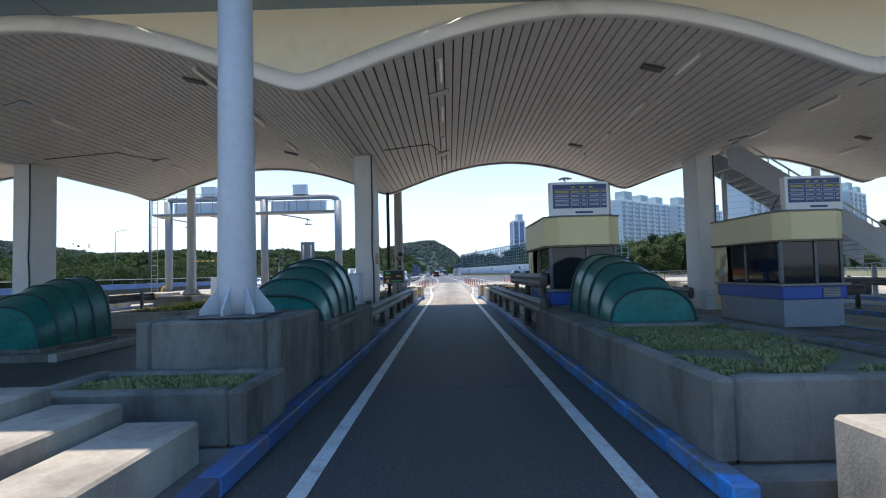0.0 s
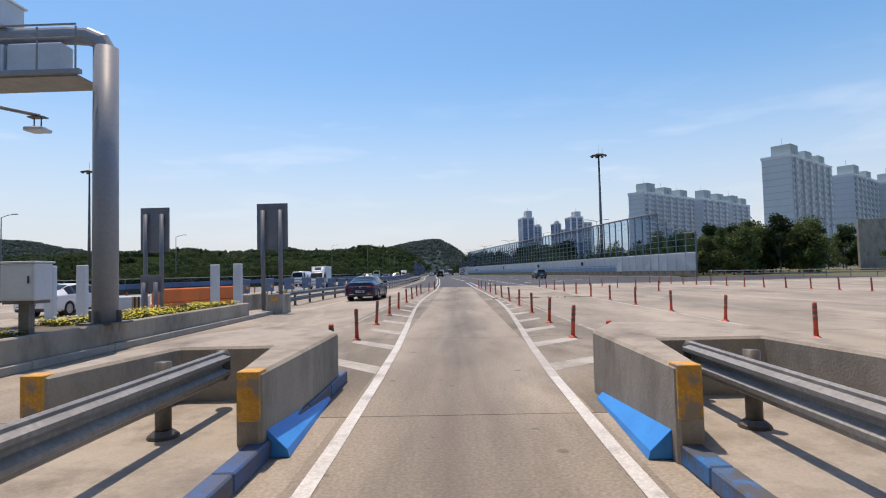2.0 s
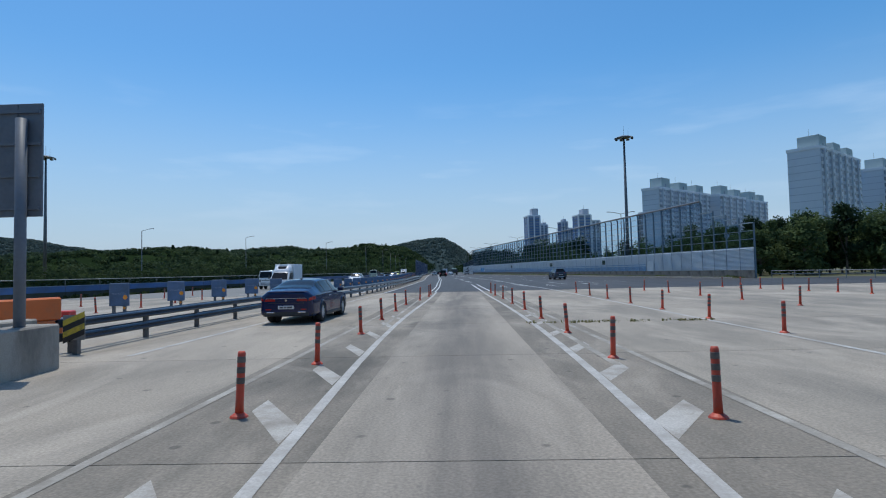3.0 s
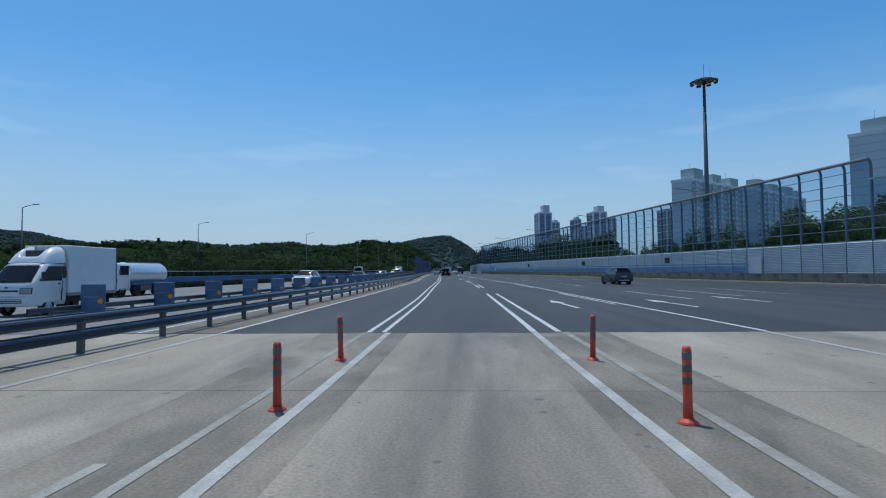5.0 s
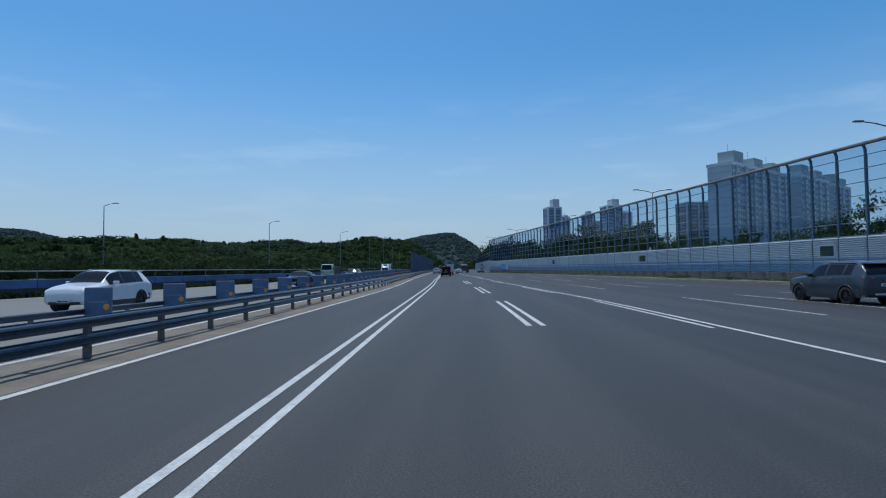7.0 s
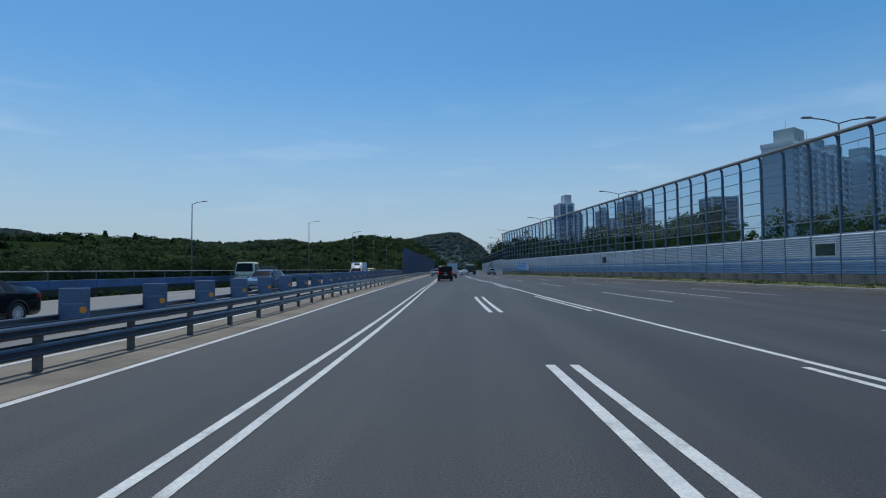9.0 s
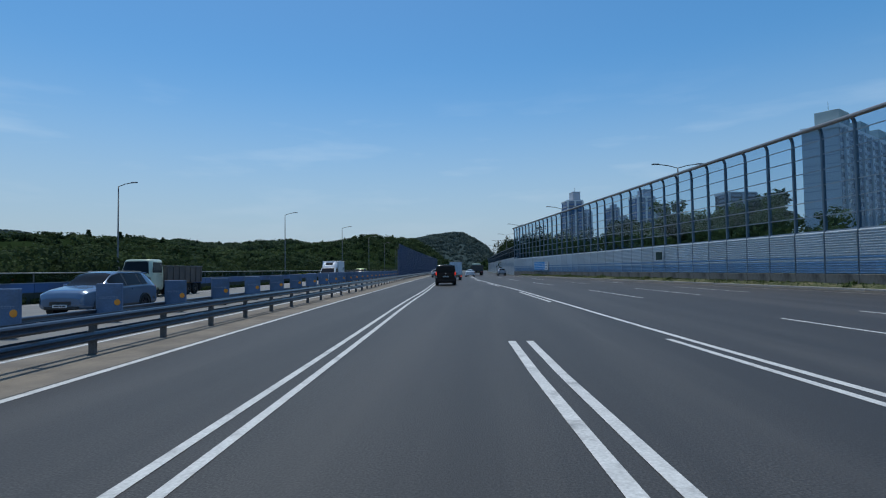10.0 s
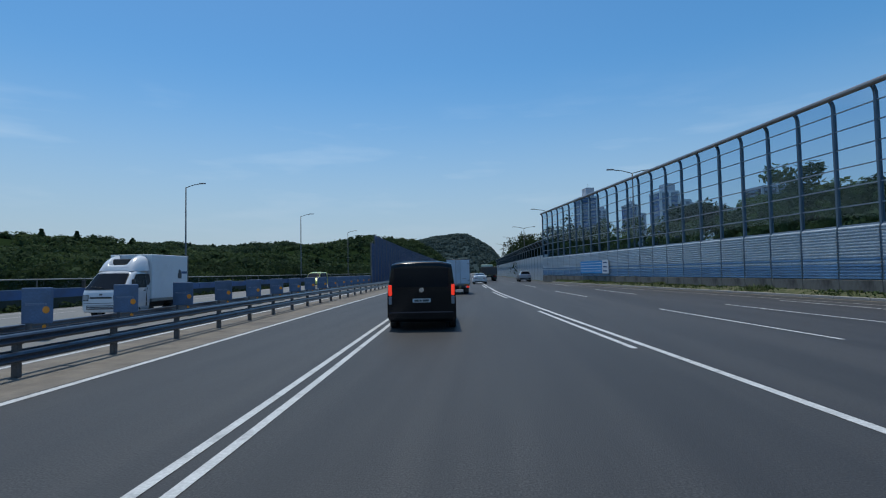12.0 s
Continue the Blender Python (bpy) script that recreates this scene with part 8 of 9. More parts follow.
VAN = [(-2.61, .32, 1.04, 1.84, .95, .955, .86), (-2.58, .26, 1.07, 1.92, .985, .98, .87), (-2.50, .25, 1.08, 1.97, .99, .98, .86), (-2.2, .25, 1.08, 1.985, .99, .975, .80),
       (-0.8, .26, 1.06, 1.995, .99, .97, .79), (0.6, .26, 1.04, 1.97, .99, .97, .78), (1.05, .26, 1.02, 1.86, .99, .96, .77), (1.9, .28, .95, 1.24, .97, .92, .80),
       (2.35, .34, .82, .98, .90, .86, .72), (2.58, .42, .66, .76, .76, .72, .58), (2.62, .48, .6, .66, .66, .64, .5)]


def car(name, label, rows, paint, at, turn, wheels, r=0.34, kind="sedan", brake=False, rims_dark=False, side_windows=(), shield=None, rear_glass=None, trim=True):
    """A passenger vehicle facing +y, its middle on the ground at the origin."""
    c = thing(name, label, "car" if kind != "van" else "van", (*at, 0), turn)
    sh = Shell(rows)
    v, f = sh.body(wheels, r)
    me = mesh("body", v, f, paint, True)
    for k in (-1, -2):
        me.polygons[len(me.polygons) + k].use_smooth = False
    body = part("body", me, None, c)
    W = max(row[4] for row in rows)
    L0, L1 = rows[0][0], rows[-1][0]
    for s in (1, -1):
        for y in wheels:
            arch(c, s * (W - 0.002), y, r, M_DARK if kind == "suv" else paint)
            add_wheel(c, s * (W - 0.115), y, r, 0.23, rims_dark)
        if side_windows:
            v, f = sh.patch(side_windows[0][0] - 0.03, side_windows[-1][1] + 0.04, 3.06, 3.94, s, 0.004, 24, 5, 0.05)
            part("window_surround", mesh("window_surround", v, f if s > 0 else [q[::-1] for q in f], M_DARK, True), None, c)
        for y0, y1 in side_windows:
            v, f = sh.patch(y0, y1, 3.12, 3.9, s, slant=0.05)
            part("side_window", mesh("side_window", v, f if s > 0 else [q[::-1] for q in f], M_GLASS_DARK, True), None, c)
        mirror = box(-0.02, 0.2, -0.06, 0.08, -0.07, 0.08, 0.03)
        ym = side_windows[-1][1] - 0.2 if side_windows else 0.8
        zb = sh.section(ym)[3][1]
        part("door_mirror", mirror, paint, c, at=pose(s * (W - 0.03), ym, zb + 0.1, 0, 0, 0 if s > 0 else 180))
        yd = (wheels[0] + wheels[1]) / 2
        for yy in (yd - 0.55, yd + 0.45):
            zz = sh.section(yy)[3][1] - 0.10
            part("door_handle", box(-0.012, 0.03, -0.1, 0.1, -0.015, 0.02, 0.008), M_CHROME if kind == "sedan" else paint, c, at=(s * (W - 0.012) - (0.01 if s < 0 else 0), yy, zz))
        part("sill_trim", box(-0.03, 0.03, wheels[0] + r + 0.08, wheels[1] - r - 0.08, 0.2, 0.42 if kind == "suv" else 0.3, 0.01), M_DARK if trim else paint, c, at=(s * (W - 0.03), 0, 0))
    v, f = sh.across(*shield, 4.08)
    part("windscreen", mesh("windscreen", v, f, M_GLASS_DARK, True), None, c)
    if kind != "van":
        v, f = sh.across(*rear_glass, 3.96)
        part("rear_window", mesh("rear_window", v, f, M_GLASS_DARK, True), None, c)
    # rear and front fittings
    tail = M_TAIL_ON if brake else M_TAIL
    if kind == "sedan":
        for s in (1, -1):
            v, f = sh.patch(L0 + 0.012, L0 + 0.30, 2.50, 2.93, s, 0.01, 8, 4)
            part("tail_lamp", mesh("tail_lamp", v, f if s > 0 else [q[::-1] for q in f], tail, True), None, c)
            part("tail_lamp", box(-0.17, 0.17, -0.014, 0.02, -0.04, 0.035, 0.008), tail, c, at=(s * 0.53, L0 - 0.002, 0.80))
            part("exhaust", box(-0.13, 0.13, -0.02, 0.1, -0.022, 0.022, 0.012), M_CHROME, c, at=(s * 0.52, L0 - 0.012, 0.40))
            part("reflector", box(-0.09, 0.09, -0.012, 0.02, -0.014, 0.014), M_TAIL, c, at=(s * 0.58, L0 + 0.0, 0.50))
        part("lamp_bar", box(-0.66, 0.66, -0.014, 0.03, -0.008, 0.008, 0.003), M_CHROME, c, at=(0, L0 + 0.002, 0.853))
        part("boot_lip", box(-0.60, 0.60, -0.05, 0.10, -0.012, 0.014, 0.01), paint, c, at=(0, L0 + 0.06, 1.06))
        part("boot_seam", box(-0.60, 0.60, -0.006, 0.02, -0.005, 0.005), M_DARK, c, at=(0, L0 - 0.002, 0.70))
        part("badge", lathe([(0.045, 0.0), (0.04, 0.012)], 16), M_CHROME, c, at=pose(0, L0 - 0.004, 0.79, 90, 0, 0))
        part("rear_bumper", box(-0.74, 0.74, -0.03, 0.2, -0.08, 0.08, 0.03), M_DARK, c, at=(0, L0 + 0.02, 0.35))
        plate(c, L0 - 0.012, 0.565)
        part("aerial_fin", box(-0.02, 0.02, -0.08, 0.08, 0, 0.06, 0.01), paint, c, at=(0, -0.85, 1.44))
    elif kind == "suv":
        for s in (1, -1):
            part("tail_lamp", box(-0.20, 0.20, -0.05, 0.14, -0.05, 0.05, 0.02), tail, c, at=pose(s * 0.69, L0 + 0.085, 1.0, 0, 0, s * 20))
            part("cladding", box(-0.03, 0.03, L0 + 0.22, wheels[0] - r * 1.2, 0.32, 0.62, 0.02), M_DARK, c, at=(s * (W - 0.04), 0, 0))
            part("reflector", box(-0.12, 0.12, -0.012, 0.02, -0.025, 0.025), M_TAIL, c, at=(s * 0.55, L0 + 0.03, 0.55))
            part("roof_rail", rod((s * 0.60, -1.5, 1.615), (s * 0.60, 0.0, 1.655), 0.022, sides=8), M_STEEL, c)
        part("rear_bumper", box(-0.84, 0.84, -0.03, 0.3, -0.15, 0.15, 0.05), M_DARK, c, at=(0, L0 + 0.02, 0.50))
        part("skid_plate", box(-0.5, 0.5, -0.02, 0.05, -0.035, 0.035, 0.01), M_ALLOY, c, at=(0, L0 - 0.015, 0.42))
        part("tail_spoiler", box(-0.56, 0.56, -0.16, 0.1, -0.02, 0.025, 0.012), paint, c, at=(0, -1.78, 1.575))
        part("badge", box(-0.09, 0.09, -0.01, 0.01, -0.03, 0.03, 0.005), M_CHROME, c, at=(0, L0 + 0.015, 0.98))
        plate(c, L0 - 0.01, 0.78)
    else:
        for s in (1, -1):
            part("tail_lamp", box(-0.05, 0.05, -0.03, 0.12, -0.16, 0.16, 0.02), tail, c, at=(s * 0.90, L0 + 0.012, 1.16))
            part("clear_lamp", box(-0.05, 0.05, -0.03, 0.12, -0.12, 0.12, 0.02), M_LAMP_SMOKE, c, at=(s * 0.90, L0 + 0.012, 0.87))
            part("reflector", box(-0.1, 0.1, -0.01, 0.02, -0.015, 0.015), M_LAMP_CLEAR if s > 0 else M_TAIL, c, at=(s * 0.60, L0 - 0.005, 0.46))
        part("high_brake_lamp", box(-0.11, 0.11, -0.02, 0.05, -0.02, 0.02, 0.006), tail, c, at=(0, L0 + 0.06, 1.90))
        part("rear_bumper", box(-0.95, 0.95, -0.035, 0.3, -0.14, 0.14, 0.05), paint, c, at=(0, L0 + 0.0, 0.42))
        part("badge", lathe([(0.075, 0.0), (0.07, 0.014)], 18), M_CHROME, c, at=pose(0, L0 + 0.01, 1.16, 90, 0, 0))
        for k in range(6):
            part("badge_bar", box(-0.025, 0.025, -0.006, 0.006, -0.016, 0.016), M_CHROME, c, at=(-0.26 + 0.104 * k, L0 + 0.012, 1.02))
        plate(c, L0 - 0.005, 0.86)
        part("rear_glass", box(-0.78, 0.78, -0.008, 0.03, 1.24, 1.80, 0.006), M_GLASS_DARK, c, at=pose(0, L0 + 0.0, 0))
        part("body_crease", box(-0.99, 0.99, -2.3, 1.4, -0.006, 0.006, 0.003), paint, c, at=(0, 0, 0.98))
    for s in (1, -1):
        part("headlamp", box(-0.2, 0.2, -0.12, 0.04, -0.06, 0.06, 0.03), M_LAMP_CLEAR, c, at=pose(s * 0.60, L1 - 0.12, 0.68, 0, 0, -s * 18))
    part("grille", box(-0.42, 0.42, -0.06, 0.02, -0.1, 0.1, 0.03), M_DARK, c, at=(0, L1 - 0.02, 0.54))
    part("front_bumper", box(-0.62, 0.62, -0.1, 0.02, -0.06, 0.06, 0.03), M_DARK, c, at=(0, L1 - 0.03, 0.38))
    plate(c, L1 + 0.012, 0.45, facing=1)
    return c


def sedan(label, paint, at, turn, **k):
    return car("sedan_car", label, SEDAN, paint, at, turn, (-1.42, 1.44), 0.34, "sedan", side_windows=((-1.45, -1.0), (-0.92, 0.0), (0.08, 1.02)), shield=(0.52, 1.22),
               rear_glass=(-2.02, -1.0), **k)


def suv(label, paint, at, turn, **k):
    return car("suv_car", label, SUV, paint, at, turn, (-1.30, 1.34), 0.35, "suv", side_windows=((-1.5, -1.12), (-1.06, -0.2), (-0.13, 0.76)), shield=(0.38, 1.06),
               rear_glass=(-2.12, -1.78), rims_dark=True, **k)


M_LAMP_SMOKE = paint_mat("grey_clear_lamp", (0.28, 0.29, 0.31), 0.15)
PAINT_NAVY = paint_mat("navy_car_paint", (0.007, 0.013, 0.058), 0.16, 0.0, 0.25)
PAINT_GREYBLUE = paint_mat("grey_blue_car_paint", (0.045, 0.058, 0.08), 0.22, 0.2, 0.4)
PAINT_BLACK = paint_mat("black_car_paint", (0.004, 0.0045, 0.006), 0.14, 0.0, 0.2)
PAINT_BLACK.node_tree.nodes["Principled BSDF"].inputs["Specular IOR Level"].default_value = 0.3
PAINT_WHITE = paint_mat("white_car_paint", (0.74, 0.75, 0.77), 0.25)
PAINT_SILVER = paint_mat("silver_car_paint", (0.38, 0.42, 0.48), 0.28, 0.5)
PAINT_BLUE = paint_mat("steel_blue_car_paint", (0.12, 0.18, 0.28), 0.25, 0.3)
PAINT_YELLOW = paint_mat("lime_yellow_van_paint", (0.62, 0.66, 0.12), 0.3)
M_BOX_PANEL = mat("truck_box_panel", (0.60, 0.65, 0.72), (0.55, 0.60, 0.67), 1.2, 0.45, stain=(0.42, 0.44, 0.46), stain_scale=1.3, stain_at=(0.54, 0.8))
M_BOX_WHITE = mat("white_box_panel", (0.74, 0.76, 0.78), (0.70, 0.72, 0.74), 1.0, 0.4, stain=(0.58, 0.59, 0.6), stain_scale=0.9, stain_at=(0.56, 0.85))
M_TRUCK_DARK = mat("truck_chassis", (0.03, 0.03, 0.032), (0.05, 0.048, 0.045), 4.0, 0.7)
M_GREEN_CAB = paint_mat("pale_green_cab_paint", (0.52, 0.60, 0.48), 0.35)
M_DUMP = mat("dump_body_steel", (0.07, 0.065, 0.07), (0.11, 0.095, 0.085), 1.5, 0.7, stain=(0.16, 0.13, 0.10), stain_scale=1.0, stain_at=(0.5, 0.75))
M_TANK = mat("silver_tank", (0.66, 0.70, 0.76), (0.60, 0.64, 0.70), 0.8, 0.3, 0.5)


class CabShell:
    """Skin of a flat-nosed cab: plan outlines with rounded front corners, stacked up the height."""

    def __init__(self, y0, w, h, length, z0, rake):
        self.y0, self.w, self.h, self.length, self.z0, self.rake = y0, w, h, length, z0, rake

    def half(self, z):
        f = (z - self.z0) / (self.h - self.z0)
        return self.w * float(np.interp(f, (0, 0.12, 0.45, 0.58, 0.9, 0.97, 1), (0.94, 1, 1, 0.985, 0.90, 0.86, 0.78)))

    def nose(self, z):
        f = (z - self.z0) / (self.h - self.z0)
        back = float(np.interp(f, (0, 0.1, 0.3, 0.44, 0.52, 0.92, 0.98, 1), (0.04, 0, 0.015, 0.05, 0.12, 0.92, 1.12, 1.34)))
        return self.y0 + self.length - back * self.rake

    def front(self, x, z, out=0.0):
        w, n = self.half(z), self.nose(z)
        yc = n - 0.5 * self.w
        y = yc + (n - yc) * max(0.0, 1 - min(1.0, abs(x) / w) ** 4) ** 0.25
        return Vector((x, y + out, z + out * 0.3))

    def ring(self, z):
        w = self.half(z)
        xs = [w * math.sin(math.pi / 2 * t) for t in np.linspace(-1, 1, 25)]
        return [Vector((-w, self.y0, z))] + [self.front(x, z) for x in xs] + [Vector((w, self.y0, z))]

    def skin(self):
        fs = (0, 0.04, 0.1, 0.2, 0.3, 0.38, 0.44, 0.48, 0.52, 0.58, 0.66, 0.75, 0.84, 0.92, 0.96, 0.985, 1)
        rings = [self.ring(self.z0 + f * (self.h - self.z0)) for f in fs]
        q = len(rings[0])
        verts = [v for r in rings for v in r]
        faces = [(i * q + j, i * q + j + 1, (i + 1) * q + j + 1, (i + 1) * q + j) for i in range(len(rings) - 1) for j in range(q - 1)]
        faces += [(i * q + q - 1, i * q, (i + 1) * q, (i + 1) * q + q - 1) for i in range(len(rings) - 1)]
        faces += [tuple(range(q - 1, -1, -1)), tuple(range((len(rings) - 1) * q, len(rings) * q))]
        return verts, faces

    def patch(self, x0, x1, za, zb, out=0.012, n=12, m=5, widen=0.0):
        """A sheet on the front between two widths and heights; widen spreads its lower edge."""
        verts = []
        for i in range(n + 1):
            for j in range(m + 1):
                g = j / m
                e = widen * (1 - g)
                xa, xb = x0 - e * (x0 < 0), x1 + e * (x1 > 0)
                verts.append(self.front(xa + (xb - xa) * i / n, za + (zb - za) * g, out))
        faces = [(i * (m + 1) + j, i * (m + 1) + j + 1, (i + 1) * (m + 1) + j + 1, (i + 1) * (m + 1) + j) for i in range(n) for j in range(m)]
        return verts, faces

    def side(self, s, ya, lead, za, zb, out=0.008):
        """A side window from ya to a set distance behind the nose."""
        verts = []
        for j in range(5):
            z = za + (zb - za) * j / 4
            yb = self.nose(z) - lead
            verts += [(s * (self.half(z) + out), ya, z), (s * (self.half(z) + out), yb, z)]
        faces = [(2 * j, 2 * j + 1, 2 * j + 3, 2 * j + 2) for j in range(4)]
        return verts, faces


def cab(parent, y0, paint, w=0.84, h=1.97, length=1.8, z0=0.36, rake=0.78):
    """Flat-nosed truck cab; its rear wall at y0."""
    sh = CabShell(y0, w, h, length, z0, rake)

    def level(f):
        return z0 + f * (h - z0)

    v, f = sh.skin()
    me = mesh("cab", v, f, paint, True)
    for k in (-1, -2):
        me.polygons[len(me.polygons) + k].use_smooth = False
    cb = part("cab", me, None, parent)

    def sheet(name, x0, x1, fa, fb, material, label="", **k):
        v, f = sh.patch(x0, x1, level(fa), level(fb), **k)
        return part(name, mesh(name, v, f, material, True), None, cb, label)

    sheet("windscreen_seal", -w * 0.76, w * 0.76, 0.525, 0.935, M_DARK, out=0.008, widen=w * 0.13)
    sheet("windscreen", -w * 0.73, w * 0.73, 0.545, 0.915, M_GLASS_DARK, out=0.014, widen=w * 0.13)
    for s in (-1, 1):
        wiper = [sh.front(s * w * 0.1 + t * w * 0.5, level(0.555 + 0.05 * t), 0.03) for t in (0, 0.5, 1)]
        part("wiper", bent(wiper, 0.012, 6), M_DARK, cb)
        v, f = sh.side(s, y0 + 0.2, w * 0.36, level(0.56), level(0.9))
        part("side_window", mesh("side_window", v, f if s > 0 else [q[::-1] for q in f], M_GLASS_DARK), None, cb)
        v, f = sh.side(s, y0 + 0.185, sh.nose(level(0.5)) - y0 - 0.195, level(0.1), level(0.9), 0.004)
        part("door_seam", mesh("door_seam", v, f if s > 0 else [q[::-1] for q in f], M_DARK), None, cb)
        part("door_mirror", box(-0.06, 0.06, -0.05, 0.05, -0.15, 0.15, 0.04, segments=2), M_DARK, cb, at=(s * (w + 0.14), sh.nose(level(0.62)) - 0.22, level(0.68)))
        part("mirror_arm", rod((s * w * 0.96, sh.nose(level(0.58)) - 0.3, level(0.58)), (s * (w + 0.13), sh.nose(level(0.62)) - 0.22, level(0.62)), 0.016, sides=6), M_DARK, cb)
        a, c = sorted((s * w * 0.56, s * w * 0.965))
        sheet("headlamp_bezel", a, c, 0.275, 0.415, M_DARK, out=0.008)
        sheet("headlamp", a + 0.02, c - 0.02, 0.29, 0.40, M_LAMP_SMOKE, out=0.014)
        part("door_handle", box(-0.012, 0.012, -0.07, 0.07, -0.018, 0.018, 0.006), M_DARK, cb, at=(s * (w + 0.006), y0 + 0.36, level(0.49)))
    sheet("grille", -w * 0.5, w * 0.5, 0.325, 0.365, M_DARK, out=0.01)
    sheet("badge", -0.06, 0.06, 0.40, 0.44, M_STEEL_DARK, out=0.014, n=4, m=2)
    sheet("bumper_seam", -w * 0.93, w * 0.93, 0.215, 0.225, M_DARK, out=0.006)
    sheet("bumper_grille", -w * 0.66, w * 0.66, 0.075, 0.165, M_DARK, out=0.01)
    for k in (0.10, 0.135):
        sheet("grille_bar", -w * 0.64, w * 0.64, k, k + 0.014, paint, out=0.016)
    return cb


def box_truck(label, at, turn, panel, fairing=False, brake=False, emblem=False):
    t = thing("box_truck", label, "truck", (*at, 0), turn)
    w, h0, h1, l = 0.88, 0.78, 2.62, 2.95
    y0 = -2.55
    part("box_body", box(-w, w, y0, y0 + l, h0, h1, 0.02), panel, t)
    for x in (-w + 0.02, w - 0.02):
        part("corner_rail", box(x - 0.035, x + 0.035, y0 - 0.02, y0 + 0.05, h0, h1 + 0.01, 0.01), M_STEEL_DARK, t)
    part("top_rail", box(-w, w, y0 - 0.02, y0 + 0.05, h1 - 0.05, h1 + 0.02, 0.01), M_STEEL_DARK, t)
    part("floor_rail", box(-w, w, y0 - 0.02, y0 + l, h0 - 0.12, h0, 0.01), M_STEEL, t)
    for s in (-1, 1):
        d = part("rear_door", box(-w / 2 + 0.045, w / 2 - 0.02, -0.03, 0.0, h0 + 0.03, h1 - 0.07, 0.008), panel, t, at=(s * w / 2, y0, 0))
        part("lock_rod", rod((-s * 0.28, -0.05, h0 + 0.05), (-s * 0.28, -0.05, h1 - 0.1), 0.014, sides=8), M_STEEL, d)
        part("door_handle", box(-0.12, 0.12, -0.06, -0.03, h0 + 0.36, h0 + 0.40, 0.006), M_STEEL, d)
        for z in (h0 + 0.25, h1 - 0.35):
            part("hinge", box(-0.06, 0.06, -0.045, -0.03, z - 0.025, z + 0.025), M_STEEL_DARK, d, at=(s * 0.34, 0, 0))
        part("tail_lamp", box(-0.13, 0.13, -0.03, 0.03, -0.06, 0.06, 0.012), M_TAIL_ON if brake else M_TAIL, t, at=(s * 0.70, y0 + 0.02, 0.56))
        part("amber_strip", box(-0.2, 0.2, -0.012, 0.0, -0.03, 0.03), M_AMBER, t, at=(s * 0.62, y0 - 0.022, 0.72))
        part("clear_lamp", box(-0.04, 0.04, -0.035, 0.0, -0.05, 0.05), M_LAMP_CLEAR, t, at=(s * 0.60, y0, 0.56))
        part("mudguard", box(-0.13, 0.13, -0.01, 0.01, 0.15, 0.5), M_DARK, t, at=(s * 0.66, y0 + 0.35, 0))
        add_wheel(t, s * 0.70, -1.45, 0.27, 0.2, True)
        add_wheel(t, s * 0.50, -1.45, 0.27, 0.18, True)
        add_wheel(t, s * 0.72, 1.35, 0.30, 0.2, False)
    part("rear_bar", box(-0.82, 0.82, -0.04, 0.04, 0.46, 0.66, 0.015), M_TRUCK_DARK, t, at=(0, y0 + 0.06, 0))
    plate(t, y0 - 0.0, 0.56, 0.44, 0.12, material=M_SIGN_YELLOW)
    part("chassis", box(-0.45, 0.45, y0 + 0.2, 2.1, 0.4, 0.66), M_TRUCK_DARK, t)
    cab(t, 0.5, PAINT_WHITE)
    if emblem:
        for s in (-1, 1):
            e = part("side_emblem", box(-0.004, 0.004, -0.16, 0.16, -0.16, 0.1, 0.0), M_PLATE_BAR, t, "small dark round emblem", at=(s * (w + 0.004), y0 + 0.75, 1.75))
            part("emblem_cap", lathe([(0.1, -0.004), (0.1, 0.004)], 14, "X"), M_PLATE_BAR, t, at=(s * (w + 0.004), y0 + 0.75, 1.9))
            part("side_lettering", box(-0.004, 0.004, -0.26, 0.26, -0.05, 0.05), M_FENCE_BLUE, t, at=(s * (w + 0.004), y0 + 0.36, 1.86))
    if fairing:
        # roof deflector: two horns round a sunken cooling unit
        nx, ny = 32, 16
        verts, faces = [], []
        for k in range(ny + 1):
            y = 0.46 + 0.98 * k / ny
            rise = 0.66 * max(0.0, 1 - ((y - 0.46) / 0.98) ** 2.2) ** 0.75
            wide = 0.80 - 0.14 * (k / ny) ** 2
            for q in range(nx + 1):
                x = -1 + 2 * q / nx
                round_off = max(0.0, 1 - abs(x) ** 5) ** 0.4
                sunk = 0.62 * min(1.0, max(0.0, (0.56 - abs(x)) / 0.1)) * min(1.0, max(0.0, (1.30 - y) / 0.12))
                verts.append((x * wide, y, 1.93 + rise * round_off * (1 - sunk)))
        for k in range(ny):
            for q in range(nx):
                i = k * (nx + 1) + q
                faces.append((i, i + 1, i + nx + 2, i + nx + 1))
        part("roof_fairing", mesh("roof_fairing", verts, faces, PAINT_WHITE, True), None, t, "white roof deflector with open middle")
        part("cooling_unit", box(-0.40, 0.40, 0.50, 0.98, 2.1, 2.42, 0.03), M_DARK, t, "dark cooling unit behind the deflector")
    return t


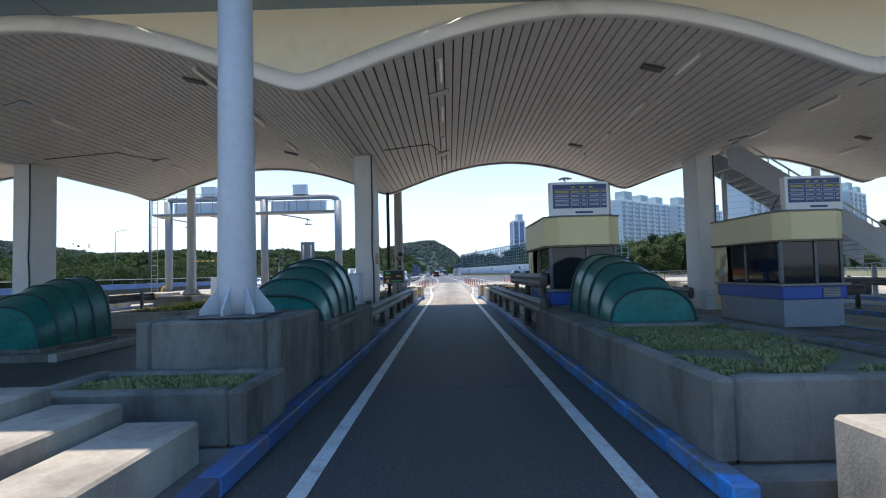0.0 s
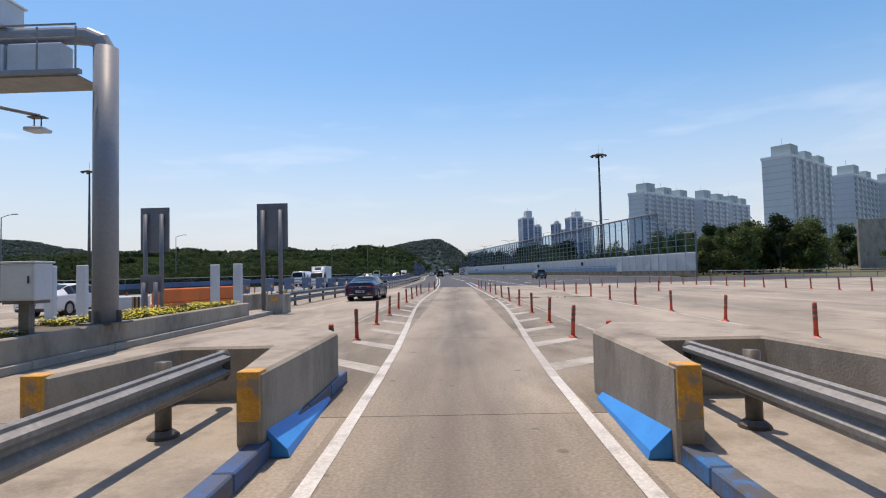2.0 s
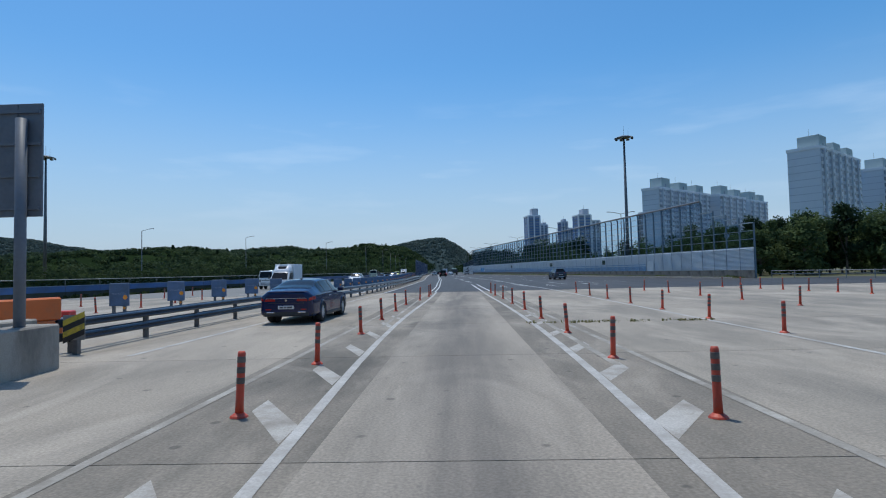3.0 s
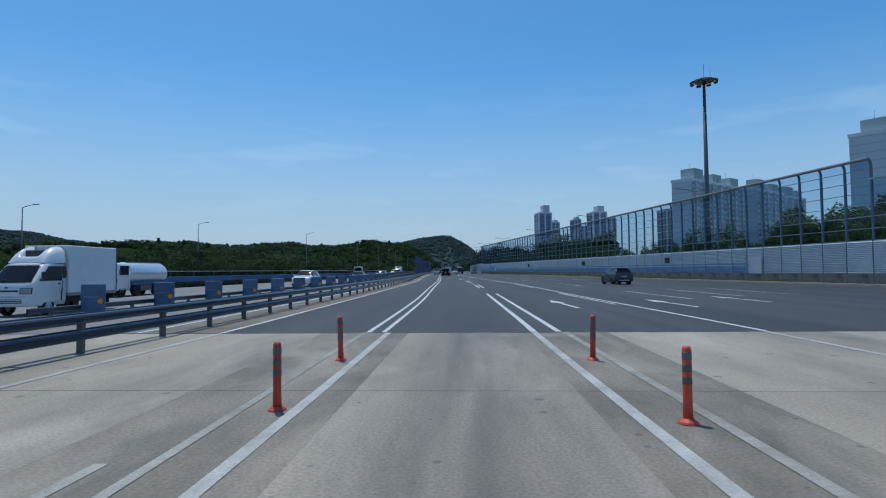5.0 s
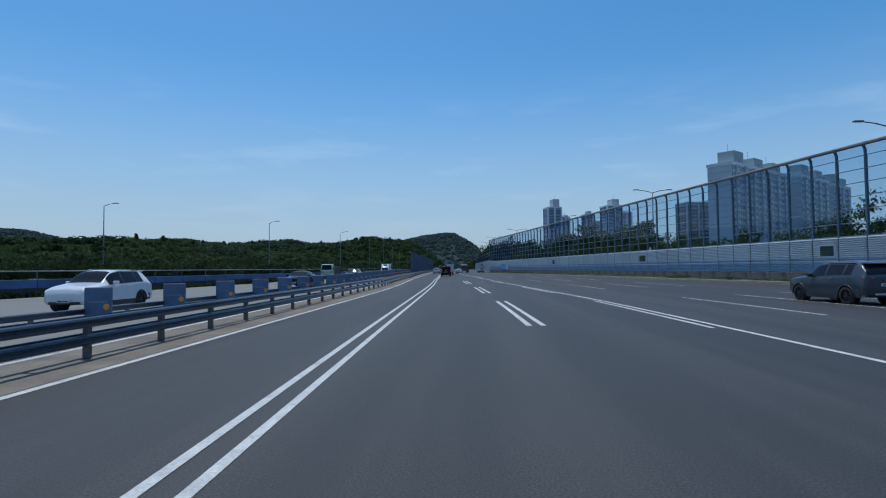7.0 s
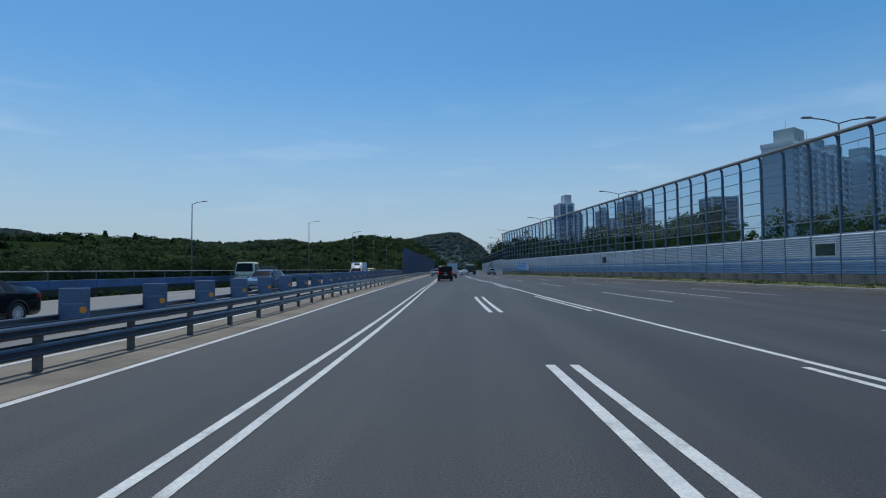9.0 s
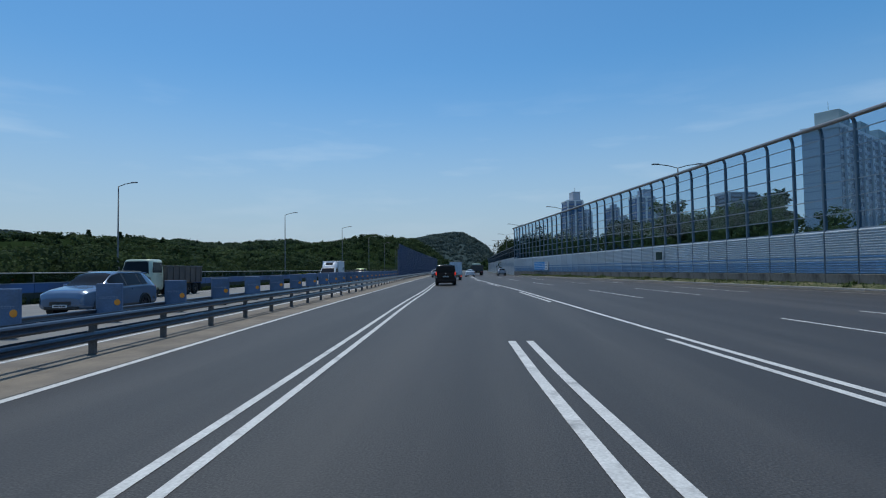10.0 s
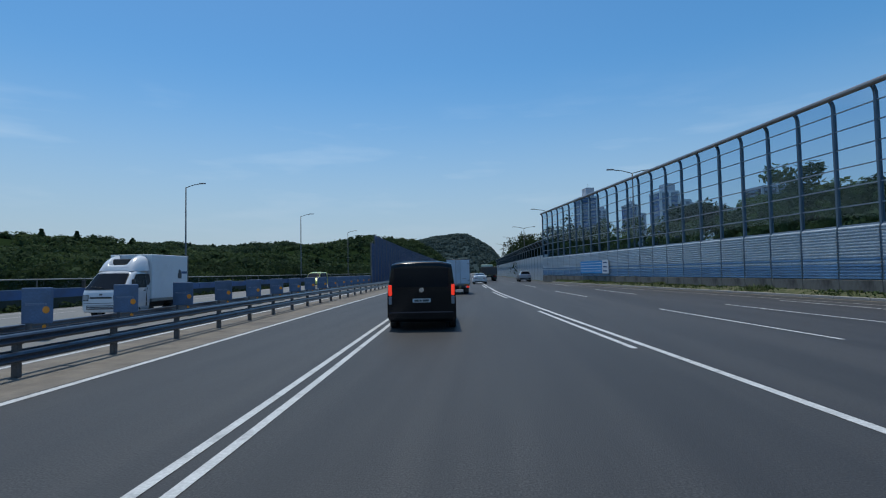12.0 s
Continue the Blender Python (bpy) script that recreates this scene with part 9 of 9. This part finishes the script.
def heavy_truck(label, at, turn, load, paint, size=1.0):
    t = thing("heavy_truck", label, "truck", (*at, 0), turn)
    t.scale = (size, size, size)
    part("chassis", box(-0.5, 0.5, -4.3, 3.6, 0.7, 1.0), M_TRUCK_DARK, t)
    cab(t, 2.3, paint, 1.2, 3.0, 2.0, 0.6, 0.3)
    for s in (-1, 1):
        for y in (-3.2, -1.9, 1.2, 3.35):
            add_wheel(t, s * 1.02, y, 0.5, 0.3, True)
        part("tail_lamp", box(-0.2, 0.2, -0.03, 0.03, -0.08, 0.08, 0.02), M_TAIL, t, at=(s * 0.85, -4.36, 0.85))
        part("side_guard", box(-0.02, 0.02, -1.2, 0.6, 0.5, 0.95), M_STEEL_DARK, t, at=(s * 1.1, 0, 0))
        part("mudguard", box(-0.28, 0.28, -0.015, 0.015, 0.35, 1.0), M_DARK, t, at=(s * 0.98, -4.0, 0))
    if load == "dump":
        b = bmesh.new()
        prof = [(-1.2, 1.05), (1.2, 1.05), (1.25, 2.45), (-1.25, 2.45)]
        r = [[b.verts.new((x, y, z)) for x, z in prof] for y in (-4.35, 2.0)]
        for i in range(4):
            j = (i + 1) % 4
            b.faces.new((r[0][i], r[0][j], r[1][j], r[1][i]))
        b.faces.new(r[0][::-1])
        b.faces.new(r[1])
        bmesh.ops.bevel(b, geom=b.edges[:], offset=0.04, segments=1, affect="EDGES")
        part("dump_body", b, M_DUMP, t)
        for k in range(7):
            for s in (-1, 1):
                part("body_rib", box(-0.05, 0.05, -0.06, 0.06, 1.1, 2.4), M_DUMP, t, at=(s * 1.25, -4.1 + 0.98 * k, 0))
        part("tarp_rail", box(-1.28, 1.28, -4.38, 2.05, 2.45, 2.52, 0.02), M_STEEL_DARK, t)
        part("tailgate", box(-1.15, 1.15, -4.44, -4.36, 1.15, 2.4, 0.02), M_DUMP, t)
        plate(t, -4.46, 0.98, 0.5, 0.2, material=M_SIGN_YELLOW)
    else:
        tk = lathe([(0.6, -3.2), (0.95, -3.1), (1.05, -2.8), (1.05, 2.8), (0.95, 3.1), (0.6, 3.2)], 28)
        bmesh.ops.rotate(tk, matrix=Matrix.Rotation(radians(90), 3, "X"), verts=tk.verts)
        part("tank", tk, M_TANK, t, at=(0, -1.15, 2.05), smooth=True)
        part("tank_walkway", box(-0.3, 0.3, -2.8, 2.6, 0, 0.06), M_STEEL, t, at=(0, -1.15, 3.08))
        part("tank_skirt", box(-1.1, 1.1, -4.2, 1.8, 1.0, 1.3, 0.03), M_FENCE_BLUE, t)
    return t


# vehicles on this side
car("passenger_van", "black tall passenger van with lit brake lamps, straddling the double line", VAN, PAINT_BLACK, (-4.40, 205.0), 4.0, (-1.62, 1.65), 0.35, "van", brake=True,
    side_windows=((-2.2, -1.15), (-1.05, 0.3), (0.4, 1.35)), shield=(1.1, 1.85), rear_glass=(-2.56, -2.52))
box_truck("grey-white box truck with closed twin rear doors", (-4.5, 229.5), 4.0, M_BOX_PANEL, brake=True)
sedan("dark navy sedan with chrome trim in the next lane", PAINT_NAVY, (-4.72, 58.7), -1.0)
suv("grey-blue compact SUV with dark wheels", PAINT_GREYBLUE, (15.9, 121.7), 4.0)
suv("silver compact SUV far along the wide carriageway", PAINT_SILVER, (3.9, 272.0), 3.0)
suv("white SUV in the lane beside the median", PAINT_WHITE, (-9.6, 258.0), 3.0)
heavy_truck("dump truck with dusty dark body far ahead", (-1.6, 284.0), 3.5, "dump", M_GREEN_CAB)
sedan("dark blue sedan far ahead on the expressway", PAINT_BLUE, (-11.3, 292.0), 3.0)
sedan("white sedan far ahead on the expressway", PAINT_WHITE, (-3.0, 262.0), 3.0)
suv("dark SUV far ahead on the expressway", PAINT_BLACK, (-10.8, 320.0), 3.0)

# vehicles on the opposite carriageway and in the far toll lanes
box_truck("white refrigerated box truck with roof fairing, oncoming", (-15.3, 88.2), 182, M_BOX_WHITE, True)
heavy_truck("oncoming tank truck with silver tank and blue skirt", (-21.6, 103.0), 181, "tank", PAINT_WHITE, 0.72)
suv("white SUV oncoming beyond the median screens", PAINT_WHITE, (-15.0, 120.5), 181)
sedan("black sedan oncoming beyond the median screens", PAINT_BLACK, (-15.2, 147.6), 182)
suv("steel blue SUV oncoming beyond the median screens", PAINT_BLUE, (-15.6, 171.5), 182)
heavy_truck("oncoming dump truck with pale green cab and dark body", (-23.0, 187.6), 183, "dump", M_GREEN_CAB, 0.82)
box_truck("white box truck with roof fairing and small dark emblem, oncoming", (-17.0, 208.6), 183, M_BOX_WHITE, True, emblem=True)
car("passenger_van", "lime yellow minibus oncoming in the distance", VAN, PAINT_YELLOW, (-25.0, 258.0), 184, (-1.62, 1.65), 0.35, "van",
    side_windows=((-2.2, -1.15), (-1.05, 0.3), (0.4, 1.35)), shield=(1.1, 1.85), rear_glass=(-2.56, -2.52))
sedan("white sedan passing beyond the planted island", PAINT_WHITE, (-17.8, 50.5), 2)
